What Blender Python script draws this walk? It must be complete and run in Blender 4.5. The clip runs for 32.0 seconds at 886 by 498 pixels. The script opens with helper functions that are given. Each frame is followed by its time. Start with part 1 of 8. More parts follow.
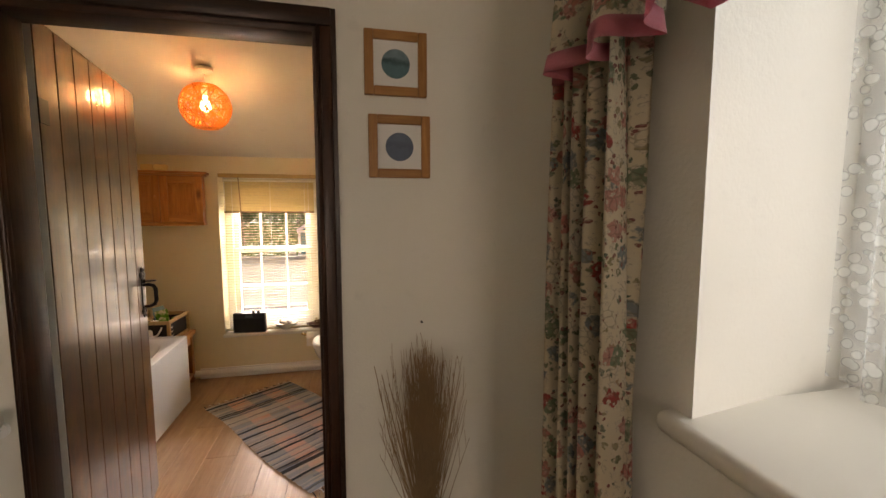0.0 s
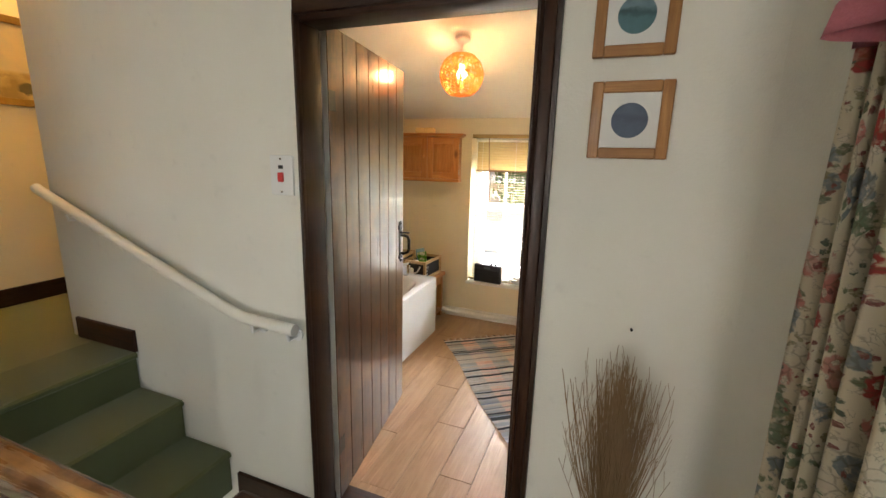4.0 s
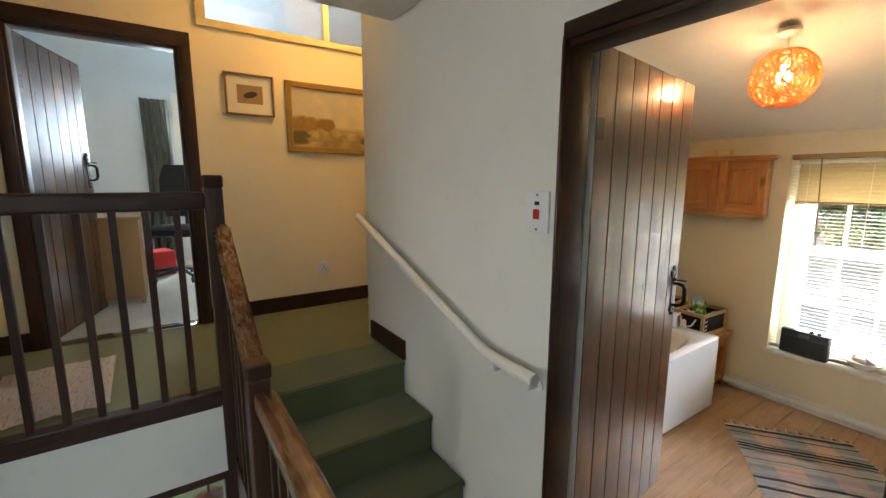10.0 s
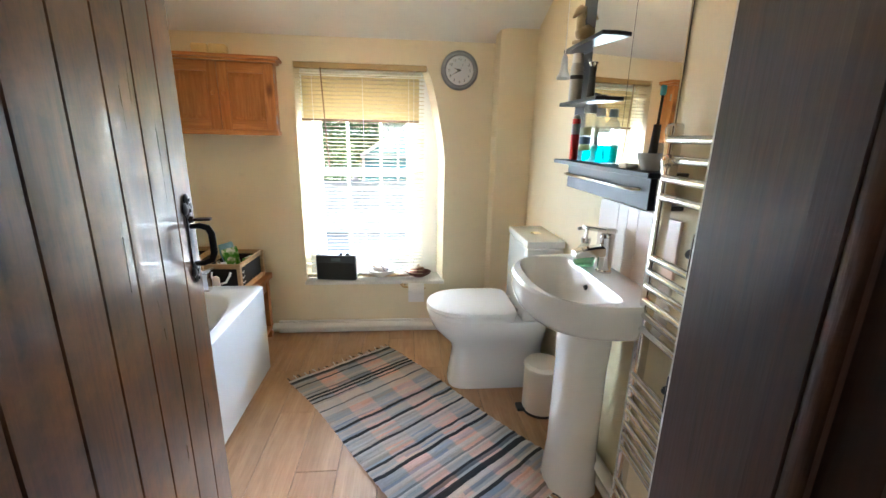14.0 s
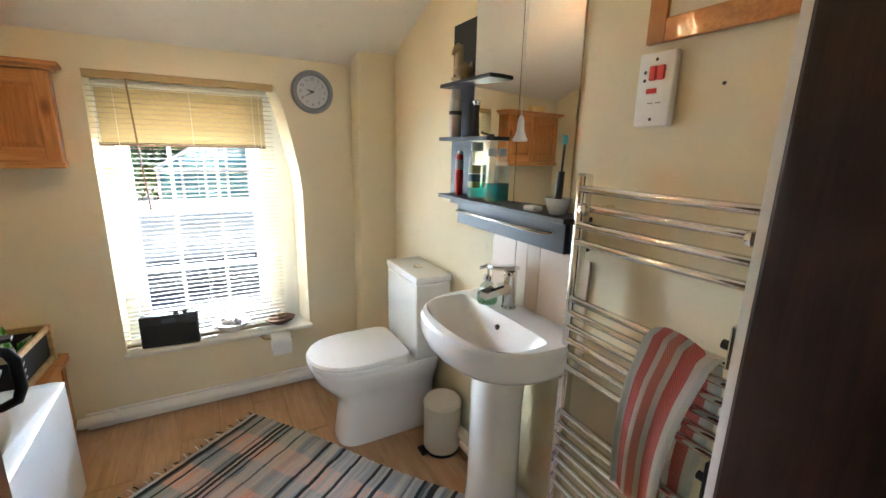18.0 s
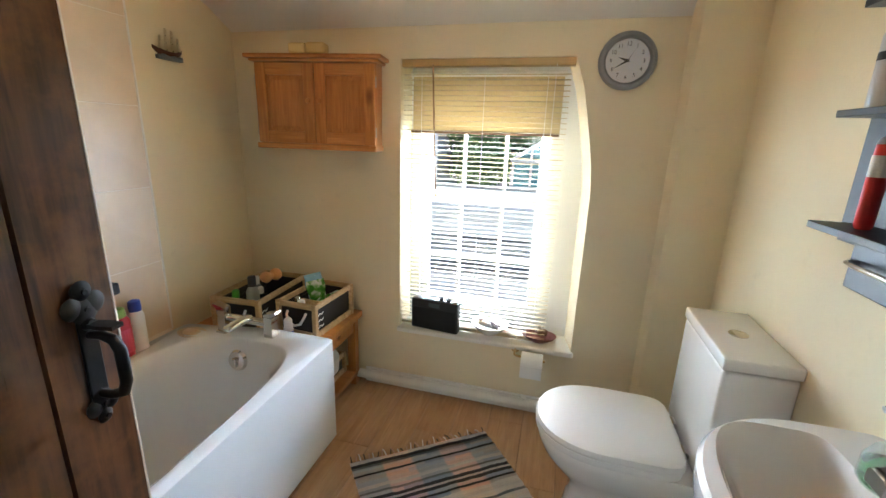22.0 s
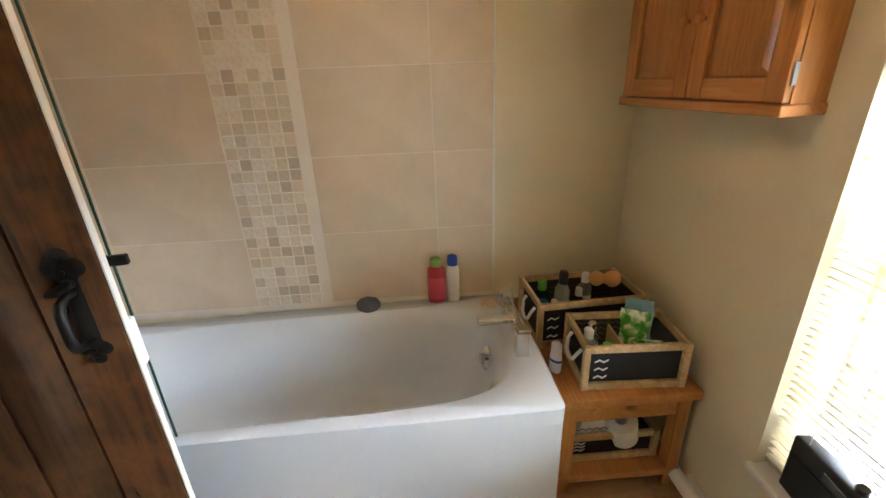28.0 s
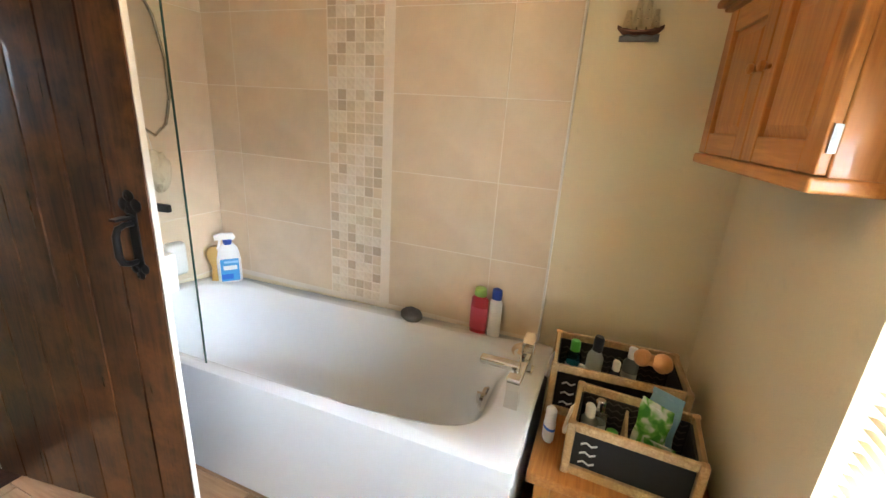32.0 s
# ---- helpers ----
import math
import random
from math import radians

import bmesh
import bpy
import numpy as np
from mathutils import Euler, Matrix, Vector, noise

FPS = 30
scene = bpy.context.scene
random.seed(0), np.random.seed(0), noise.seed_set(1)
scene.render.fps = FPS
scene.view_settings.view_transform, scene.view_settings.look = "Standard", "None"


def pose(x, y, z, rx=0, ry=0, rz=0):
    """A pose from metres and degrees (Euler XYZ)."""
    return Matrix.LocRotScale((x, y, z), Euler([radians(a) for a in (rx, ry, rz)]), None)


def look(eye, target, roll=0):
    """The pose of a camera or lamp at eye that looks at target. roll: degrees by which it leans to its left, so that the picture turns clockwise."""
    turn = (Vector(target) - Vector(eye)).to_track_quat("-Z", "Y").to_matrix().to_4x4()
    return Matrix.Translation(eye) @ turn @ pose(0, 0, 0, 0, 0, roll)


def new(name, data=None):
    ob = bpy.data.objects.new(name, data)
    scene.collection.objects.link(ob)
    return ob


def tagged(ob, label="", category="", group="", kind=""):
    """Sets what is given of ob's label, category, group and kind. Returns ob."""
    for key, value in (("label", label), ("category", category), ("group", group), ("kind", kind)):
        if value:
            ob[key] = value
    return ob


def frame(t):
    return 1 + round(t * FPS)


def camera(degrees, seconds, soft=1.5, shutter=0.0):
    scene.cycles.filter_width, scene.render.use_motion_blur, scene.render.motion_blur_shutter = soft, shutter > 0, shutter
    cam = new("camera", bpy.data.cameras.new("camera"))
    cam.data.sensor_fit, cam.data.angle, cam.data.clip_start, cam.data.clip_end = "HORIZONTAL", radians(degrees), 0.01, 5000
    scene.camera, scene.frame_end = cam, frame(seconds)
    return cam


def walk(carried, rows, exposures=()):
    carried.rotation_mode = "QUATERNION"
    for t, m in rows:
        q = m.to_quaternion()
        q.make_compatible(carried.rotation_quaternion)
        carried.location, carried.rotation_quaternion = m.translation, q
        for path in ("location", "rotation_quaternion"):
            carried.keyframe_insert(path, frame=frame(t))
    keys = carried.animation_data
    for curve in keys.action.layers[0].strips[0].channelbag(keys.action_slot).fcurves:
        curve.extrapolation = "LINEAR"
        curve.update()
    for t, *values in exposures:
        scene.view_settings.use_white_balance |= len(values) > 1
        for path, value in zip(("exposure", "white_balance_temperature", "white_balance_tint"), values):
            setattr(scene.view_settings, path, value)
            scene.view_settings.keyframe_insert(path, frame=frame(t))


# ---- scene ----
cam = camera(93.4, 32.0)
PATH = [
    (0, (0.385, 0.215, 1.38), (0.824, 2.157, 1.192), -0.0),
    (0.5, (0.446, 0.286, 1.409), (0.698, 2.262, 1.229), 0.8),
    (1, (0.478, 0.371, 1.455), (0.457, 2.346, 1.138), -0.4),
    (1.5, (0.51, 0.447, 1.471), (0.228, 2.387, 1.075), 0.9),
    (2, (0.544, 0.488, 1.478), (0.037, 2.373, 1.044), 1.5),
    (2.5, (0.56, 0.508, 1.46), (-0.072, 2.352, 1.011), 2.7),
    (4.5, (0.485, 0.286, 1.47), (-0.294, 2.083, 1.065), -0.1),
    (5, (0.48, 0.286, 1.479), (-0.499, 1.988, 1.099), -0.4),
    (5.5, (0.504, 0.304, 1.488), (-0.706, 1.858, 1.141), -1.0),
    (6, (0.522, 0.307, 1.494), (-0.893, 1.688, 1.195), -1.5),
    (6.5, (0.531, 0.315, 1.503), (-1.045, 1.52, 1.251), -1.7),
    (7, (0.531, 0.312, 1.513), (-1.159, 1.359, 1.299), -1.5),
    (7.5, (0.528, 0.316, 1.521), (-1.247, 1.217, 1.327), -1.4),
    (8, (0.526, 0.304, 1.525), (-1.303, 1.091, 1.333), -1.1),
    (8.5, (0.52, 0.293, 1.529), (-1.332, 1.018, 1.318), -1.0),
    (9, (0.506, 0.3, 1.516), (-1.33, 1.056, 1.277), -0.9),
    (9.5, (0.468, 0.361, 1.503), (-1.301, 1.248, 1.219), -0.5),
    (10, (0.408, 0.468, 1.486), (-1.231, 1.57, 1.169), 0.2),
    (10.5, (0.356, 0.546, 1.473), (-1.08, 1.896, 1.14), 1.2),
    (11, (0.306, 0.69, 1.446), (-0.925, 2.227, 1.104), 1.75),
    (11.5, (0.319, 0.808, 1.428), (-0.743, 2.469, 1.087), 2.2),
    (12, (0.294, 0.962, 1.4), (-0.577, 2.739, 1.112), 1.6),
    (12.5, (0.268, 1.08, 1.387), (-0.42, 2.926, 1.054), 1.4),
    (13, (0.222, 1.195, 1.352), (-0.245, 3.084, 0.904), 0.9),
    (13.5, (0.118, 1.252, 1.298), (-0.05, 3.184, 0.806), 0.6),
    (14, (0.008, 1.268, 1.27), (0.187, 3.19, 0.752), 1.2),
    (14.5, (-0.02, 1.381, 1.308), (0.401, 3.244, 0.721), 1.6),
    (15, (-0.022, 1.463, 1.312), (0.553, 3.281, 0.703), 1.4),
    (15.5, (-0.028, 1.518, 1.316), (0.677, 3.292, 0.719), 1.5),
    (17.5, (-0.227, 1.475, 1.354), (0.764, 3.144, 0.872), 1.2),
    (18, (-0.19, 1.499, 1.367), (0.758, 3.198, 0.904), 1.3),
    (18.5, (-0.14, 1.532, 1.364), (0.739, 3.271, 0.913), 1.4),
    (19, (-0.074, 1.561, 1.367), (0.703, 3.351, 0.925), 1.5),
    (19.5, (-0.033, 1.608, 1.37), (0.628, 3.445, 0.934), 1.6),
    (20, (-0.011, 1.688, 1.365), (0.499, 3.571, 0.921), 1.6),
    (20.5, (-0.01, 1.753, 1.367), (0.302, 3.675, 0.907), 1.7),
    (21, (0.019, 1.805, 1.364), (0.062, 3.744, 0.876), 1.4),
    (21.5, (0.046, 1.884, 1.346), (-0.182, 3.804, 0.836), 1.3),
    (22, (0.112, 1.971, 1.34), (-0.388, 3.836, 0.816), 1.9),
    (22.5, (0.172, 2.054, 1.334), (-0.569, 3.831, 0.791), 2.4),
    (23, (0.221, 2.12, 1.331), (-0.738, 3.783, 0.769), 2.6),
    (23.5, (0.263, 2.203, 1.351), (-0.9, 3.713, 0.744), 2.4),
    (24, (0.208, 2.316, 1.315), (-1.091, 3.712, 0.713), 2.0),
    (24.5, (0.173, 2.465, 1.315), (-1.256, 3.716, 0.688), 1.2),
    (25, (0.176, 2.568, 1.329), (-1.382, 3.639, 0.677), -0.3),
    (25.5, (0.18, 2.672, 1.333), (-1.513, 3.468, 0.626), -1.7),
    (27.5, (0.167, 2.934, 1.359), (-1.667, 3.198, 0.604), -2.3),
    (28, (0.156, 3.017, 1.359), (-1.695, 3.11, 0.607), -2.4),
    (28.5, (0.151, 3.151, 1.351), (-1.701, 2.987, 0.613), -1.9),
    (29, (0.152, 3.24, 1.359), (-1.674, 2.834, 0.653), -1.1),
    (29.5, (0.131, 3.268, 1.368), (-1.662, 2.694, 0.694), 0.4),
    (30, (0.116, 3.317, 1.356), (-1.659, 2.635, 0.736), 2.3),
    (30.5, (0.108, 3.381, 1.353), (-1.657, 2.658, 0.751), 3.3),
    (31, (0.114, 3.377, 1.333), (-1.672, 2.699, 0.738), 4.6),
    (31.5, (0.121, 3.431, 1.328), (-1.658, 2.739, 0.731), 4.3),
    (32, (0.115, 3.477, 1.339), (-1.668, 2.804, 0.731), 3.7),
]
EXPOSURE = [(0, 0.6, 8300, 24), (1, 1.22, 9700, 32), (2, 1.58, 6800, 13), (5, 1.42, 6450, 11), (7, 1.22, 5750, 9), (9, 1.22, 6050, 10), (11.5, 1.3, 6000, 9), (13, 1.9, 5050, 8), (14.2, 1.6, 5250, 7), (18, 1.45, 5400, 7), (20, 1.28, 5250, 6), (24, 1.2, 5500, 7), (25.2, 1.0, 5200, 7), (28, 1.08, 5900, 8), (30, 1.66, 5950, 9), (32, 1.58, 5850, 9)]
walk(cam, [(t, look(eye, target, roll)) for t, eye, target, roll in PATH], exposures=EXPOSURE)

# ---------------------------------------------------------------- light
world = bpy.data.worlds.new("world")
scene.world = world
world.use_nodes = True
_n, _l = world.node_tree.nodes, world.node_tree.links
_sky = _n.new("ShaderNodeTexSky")
_sky.sky_type, _sky.sun_disc = "NISHITA", False
_sky.sun_elevation, _sky.sun_rotation = radians(48), radians(205)
_l.new(_sky.outputs[0], _n["Background"].inputs[0])
_n["Background"].inputs[1].default_value = 0.024
SUN_WAY = Vector((math.sin(radians(205)) * math.cos(radians(48)), math.cos(radians(205)) * math.cos(radians(48)), math.sin(radians(48))))
sun = new("sun", bpy.data.lights.new("sun", "SUN"))
sun.data.energy, sun.data.angle, sun.data.color = 0.8, radians(0.5), (1.0, 0.95, 0.88)
sun.matrix_world = look(SUN_WAY * 30, (0, 0, 0))


def window_light(name, m, w, h, watts, colour):
    """A rectangular area lamp that stands in for sky light."""
    lamp = new(name, bpy.data.lights.new(name, "AREA"))
    lamp.data.shape, lamp.data.size, lamp.data.size_y, lamp.data.energy, lamp.data.color = "RECTANGLE", w, h, watts, colour
    lamp.matrix_world = m
    return lamp


def bulb_light(name, p, watts, colour, radius=0.03):
    lamp = new(name, bpy.data.lights.new(name, "POINT"))
    lamp.data.energy, lamp.data.color, lamp.data.shadow_soft_size = watts, colour, radius
    lamp.location = p
    return lamp


FILL_WHITE = (0.93, 0.97, 1.0)
window_light("bathroom_daylight", look((-0.22, 7.0, 2.25), (-0.22, 3.9, 0.75)), 3.8, 1.3, 1550, (0.90, 0.95, 1.0))
window_light("bathroom_daylight_east", look((3.4, 6.4, 0.6), (-0.22, 3.95, 1.0)), 2.2, 1.6, 110, (0.84, 0.94, 1.0))
window_light("bathroom_daylight_west", look((-3.6, 7.4, 0.6), (-0.22, 3.95, 1.0)), 2.2, 1.6, 110, (0.84, 0.94, 1.0))
window_light("landing_daylight", look((1.75, -0.17, 1.85), (0.6, -0.05, 1.40)), 1.6, 1.1, 16, (0.74, 0.89, 1.0))
# fill for the landing, through a window assumed in the unseen back wall
window_light("landing_back_daylight", look((-0.05, -3.3, 1.75), (0.05, -1.0, 1.5)), 1.3, 1.3, 21, (1.0, 0.96, 0.89))
window_light("study_daylight", look((-5.55, 1.3, 1.75), (-3.6, 0.7, 1.2)), 0.8, 1.1, 75, (0.82, 0.94, 1.0))
# added fill inside the lower room, which has no window modelled
window_light("lower_room_daylight", look((-3.6, -2.4, -0.6), (-3.6, 0.5, -1.5)), 1.2, 1.0, 60, FILL_WHITE)
bulb_light("bathroom_bulb", (-0.38, 2.84, 1.955), 6.6, (1.0, 0.60, 0.26), 0.045)
bulb_light("corridor_bulb", (-2.2, 1.52, 2.95), 13, (1.0, 0.54, 0.14), 0.05)

# ---------------------------------------------------------------- shape helpers
I4 = Matrix.Identity(4)


def thing(name, label, category, m=I4, group="", kind=""):
    ob = new(name)
    ob.empty_display_size = 0.1
    ob.matrix_basis = m
    return tagged(ob, label, category, group, kind)


def at(x, y, z, rz=0.0):
    return pose(x, y, z, 0, 0, rz)


def part(name, bm, material, parent=None, label="", smooth=False, angle=40):
    """Links a bmesh as one mesh object under a thing or a part."""
    me = bpy.data.meshes.new(name)
    bmesh.ops.recalc_face_normals(bm, faces=bm.faces)
    if smooth:
        lim = radians(angle)
        for f in bm.faces:
            f.smooth = True
        for e in bm.edges:
            if len(e.link_faces) == 2 and e.calc_face_angle(0) > lim:
                e.smooth = False
    bm.to_mesh(me)
    bm.free()
    me.materials.append(material)
    ob = new(name, me)
    if parent is not None:
        ob.parent = parent
    if label:
        ob["label"] = label
    return ob


def solid(name, bm, material, label="", category="", m=I4, group="", kind="", smooth=False):
    ob = part(name, bm, material, None, "", smooth)
    ob.matrix_basis = m
    return tagged(ob, label, category, group, kind)


def box(bm, x0, x1, y0, y1, z0, z1, bevel=0.0, seg=2, m=I4):
    mat = m @ Matrix.Translation(((x0 + x1) / 2, (y0 + y1) / 2, (z0 + z1) / 2)) @ Matrix.Diagonal((x1 - x0, y1 - y0, z1 - z0, 1))
    vs = bmesh.ops.create_cube(bm, size=1.0, matrix=mat)["verts"]
    if bevel > 0:
        es = {e for v in vs for e in v.link_edges}
        bmesh.ops.bevel(bm, geom=list(es), offset=bevel, segments=seg, affect="EDGES", profile=0.5)
    return bm


def B(*a, **k):
    return box(bmesh.new(), *a, **k)


def cyl(bm, p0, p1, r0, r1=None, seg=16, caps=True):
    p0, p1 = Vector(p0), Vector(p1)
    r1 = r0 if r1 is None else r1
    d = p1 - p0
    mat = Matrix.Translation((p0 + p1) / 2) @ d.to_track_quat("Z", "Y").to_matrix().to_4x4()
    bmesh.ops.create_cone(bm, cap_ends=caps, segments=seg, radius1=r0, radius2=r1, depth=d.length, matrix=mat)
    return bm


def C(*a, **k):
    return cyl(bmesh.new(), *a, **k)


def lathe(bm, profile, seg=24, m=I4, cap=True):
    """A turned body from (radius, height) pairs."""
    rings = []
    for r, z in profile:
        rings.append([bm.verts.new(m @ Vector((r * math.cos(2 * math.pi * i / seg), r * math.sin(2 * math.pi * i / seg), z))) for i in range(seg)])
    for a, b in zip(rings, rings[1:]):
        for i in range(seg):
            bm.faces.new((a[i], a[(i + 1) % seg], b[(i + 1) % seg], b[i]))
    if cap:
        bm.faces.new(rings[0][::-1])
        bm.faces.new(rings[-1])
    return bm


def L(*a, **k):
    return lathe(bmesh.new(), *a, **k)


def tube(bm, pts, r, seg=10, caps=True):
    """A round bar along a line of points."""
    pts = [Vector(p) for p in pts]
    rings = []
    for i, p in enumerate(pts):
        d = (pts[min(i + 1, len(pts) - 1)] - pts[max(i - 1, 0)]).normalized()
        u = d.orthogonal().normalized() if i == 0 else (u - d * u.dot(d)).normalized()
        v = d.cross(u)
        rr = r(i / (len(pts) - 1)) if callable(r) else r
        rings.append([bm.verts.new(p + (u * math.cos(2 * math.pi * k / seg) + v * math.sin(2 * math.pi * k / seg)) * rr) for k in range(seg)])
    for a, b in zip(rings, rings[1:]):
        for k in range(seg):
            bm.faces.new((a[k], a[(k + 1) % seg], b[(k + 1) % seg], b[k]))
    if caps:
        bm.faces.new(rings[0][::-1])
        bm.faces.new(rings[-1])
    return bm


def T(*a, **k):
    return tube(bmesh.new(), *a, **k)


def loft(bm, rings, close=True, caps=True):
    """Skin between rings of points."""
    vs = [[bm.verts.new(p) for p in ring] for ring in rings]
    n = len(vs[0])
    for a, b in zip(vs, vs[1:]):
        for k in range(n if close else n - 1):
            bm.faces.new((a[k], a[(k + 1) % n], b[(k + 1) % n], b[k]))
    if caps:
        bm.faces.new(vs[0][::-1])
        bm.faces.new(vs[-1])
    return bm


def prism(bm, poly, d0, d1, axis="y"):
    """A flat outline pushed along an axis; poly is in the two other axes, in order."""
    def put(a, b, d):
        return Vector({"x": (d, a, b), "y": (a, d, b), "z": (a, b, d)}[axis])
    return loft(bm, [[put(a, b, d0) for a, b in poly], [put(a, b, d1) for a, b in poly]])


def grid_sheet(bm, nx, ny, f):
    """A sheet of nx by ny cells with points f(u, v)."""
    vs = [[bm.verts.new(f(i / nx, j / ny)) for j in range(ny + 1)] for i in range(nx + 1)]
    for i in range(nx):
        for j in range(ny):
            bm.faces.new((vs[i][j], vs[i + 1][j], vs[i + 1][j + 1], vs[i][j + 1]))
    return bm


def thick(bm, d):
    bmesh.ops.solidify(bm, geom=bm.faces[:], thickness=d)
    return bm


def super_ring(cx, cy, z, a, b, n=2.6, seg=40, back=None):
    """An oval outline; back flattens its +x end."""
    pts = []
    for k in range(seg):
        t = 2 * math.pi * k / seg
        c, s = math.cos(t), math.sin(t)
        x = a * math.copysign(abs(c) ** (2 / n), c)
        y = b * math.copysign(abs(s) ** (2 / n), s)
        if back is not None and x > 0:
            x = x * back / a
            y = b * math.copysign(abs(s) ** (2 / 5), s)
        pts.append(Vector((cx + x, cy + y, z)))
    return pts


# ---------------------------------------------------------------- materials
def mat_new(name):
    m = bpy.data.materials.new(name)
    m.use_nodes = True
    return m, m.node_tree.nodes, m.node_tree.links, m.node_tree.nodes["Principled BSDF"]


def mix_rgb(n, l, fac, a, b, mode="MIX"):
    x = n.new("ShaderNodeMix")
    x.data_type, x.blend_type = "RGBA", mode
    for sock, val in ((x.inputs[0], fac), (x.inputs[6], a), (x.inputs[7], b)):
        if isinstance(val, bpy.types.NodeSocket):
            l.new(val, sock)
        elif isinstance(val, (int, float)):
            sock.default_value = val
        else:
            sock.default_value = (*val, 1) if len(val) == 3 else val
    return x.outputs[2]


def coords(n, l, scale=(1, 1, 1), rot=(0, 0, 0), kind="Object"):
    tc, mp = n.new("ShaderNodeTexCoord"), n.new("ShaderNodeMapping")
    mp.inputs["Scale"].default_value = scale
    mp.inputs["Rotation"].default_value = [radians(a) for a in rot]
    l.new(tc.outputs[kind], mp.inputs[0])
    return mp.outputs[0]


def noise_tex(n, l, vec, scale, detail=4.0, rough=0.55, distort=0.0):
    x = n.new("ShaderNodeTexNoise")
    x.inputs["Scale"].default_value, x.inputs["Detail"].default_value = scale, detail
    x.inputs["Roughness"].default_value, x.inputs["Distortion"].default_value = rough, distort
    l.new(vec, x.inputs["Vector"])
    return x.outputs["Fac"]


def ramp(n, l, src, stops):
    x = n.new("ShaderNodeValToRGB")
    el = x.color_ramp.elements
    while len(el) < len(stops):
        el.new(0.5)
    for e, (p, c) in zip(el, stops):
        e.position, e.color = p, (*c, 1) if len(c) == 3 else c
    l.new(src, x.inputs[0])
    return x.outputs[0]


def bump(n, l, bsdf, src, strength, dist):
    b = n.new("ShaderNodeBump")
    b.inputs["Strength"].default_value, b.inputs["Distance"].default_value = strength, dist
    l.new(src, b.inputs["Height"])
    l.new(b.outputs[0], bsdf.inputs["Normal"])


def vary(n, l, colour, amount):
    """A little lighter or darker from object to object."""
    oi = n.new("ShaderNodeObjectInfo")
    k = n.new("ShaderNodeMapRange")
    k.inputs["To Min"].default_value, k.inputs["To Max"].default_value = 1 - amount, 1 + amount
    l.new(oi.outputs["Random"], k.inputs[0])
    v = n.new("ShaderNodeHueSaturation")
    l.new(k.outputs[0], v.inputs["Value"])
    l.new(colour, v.inputs["Color"])
    return v.outputs[0]


def simple(name, rgb, rough=0.5, metal=0.0, grain=0.06, scale=30.0, relief=0.15, spec=0.5, coat=0.0, depth=0.001):
    """Plain surface with fine grain and slow stains."""
    m, n, l, p = mat_new(name)
    v = coords(n, l)
    g = noise_tex(n, l, v, scale, 5)
    s = noise_tex(n, l, v, scale * 0.09, 3)
    c = mix_rgb(n, l, g, [max(0, x * (1 - grain)) for x in rgb], [min(1, x * (1 + grain)) for x in rgb])
    c = mix_rgb(n, l, s, c, [min(1, x * (1 - grain * 1.5)) for x in rgb])
    l.new(c, p.inputs["Base Color"])
    p.inputs["Roughness"].default_value, p.inputs["Metallic"].default_value = rough, metal
    p.inputs["Specular IOR Level"].default_value = spec
    p.inputs["Coat Weight"].default_value = coat
    if relief:
        bump(n, l, p, g, relief, depth)
    return m


def plaster(name, rgb, lump=0.5, rough=0.75):
    """Painted old plaster: slow waves, roller stipple, faint marks."""
    m, n, l, p = mat_new(name)
    v = coords(n, l)
    wave = noise_tex(n, l, v, 2.2, 3, 0.5)
    fine = noise_tex(n, l, v, 140, 3, 0.6)
    mid = noise_tex(n, l, v, 14, 4, 0.6)
    c = mix_rgb(n, l, ramp(n, l, wave, [(0.35, (0, 0, 0)), (0.7, (1, 1, 1))]), rgb, [x * 0.95 for x in rgb])
    c = mix_rgb(n, l, ramp(n, l, mid, [(0.62, (0, 0, 0)), (0.8, (1, 1, 1))]), c, [x * 0.9 for x in rgb])
    l.new(c, p.inputs["Base Color"])
    p.inputs["Roughness"].default_value = rough
    p.inputs["Specular IOR Level"].default_value = 0.3
    add = n.new("ShaderNodeMath")
    add.operation = "MULTIPLY_ADD"
    l.new(fine, add.inputs[0])
    add.inputs[1].default_value = 0.12
    l.new(wave, add.inputs[2])
    bump(n, l, p, add.outputs[0], lump, 0.02)
    return m


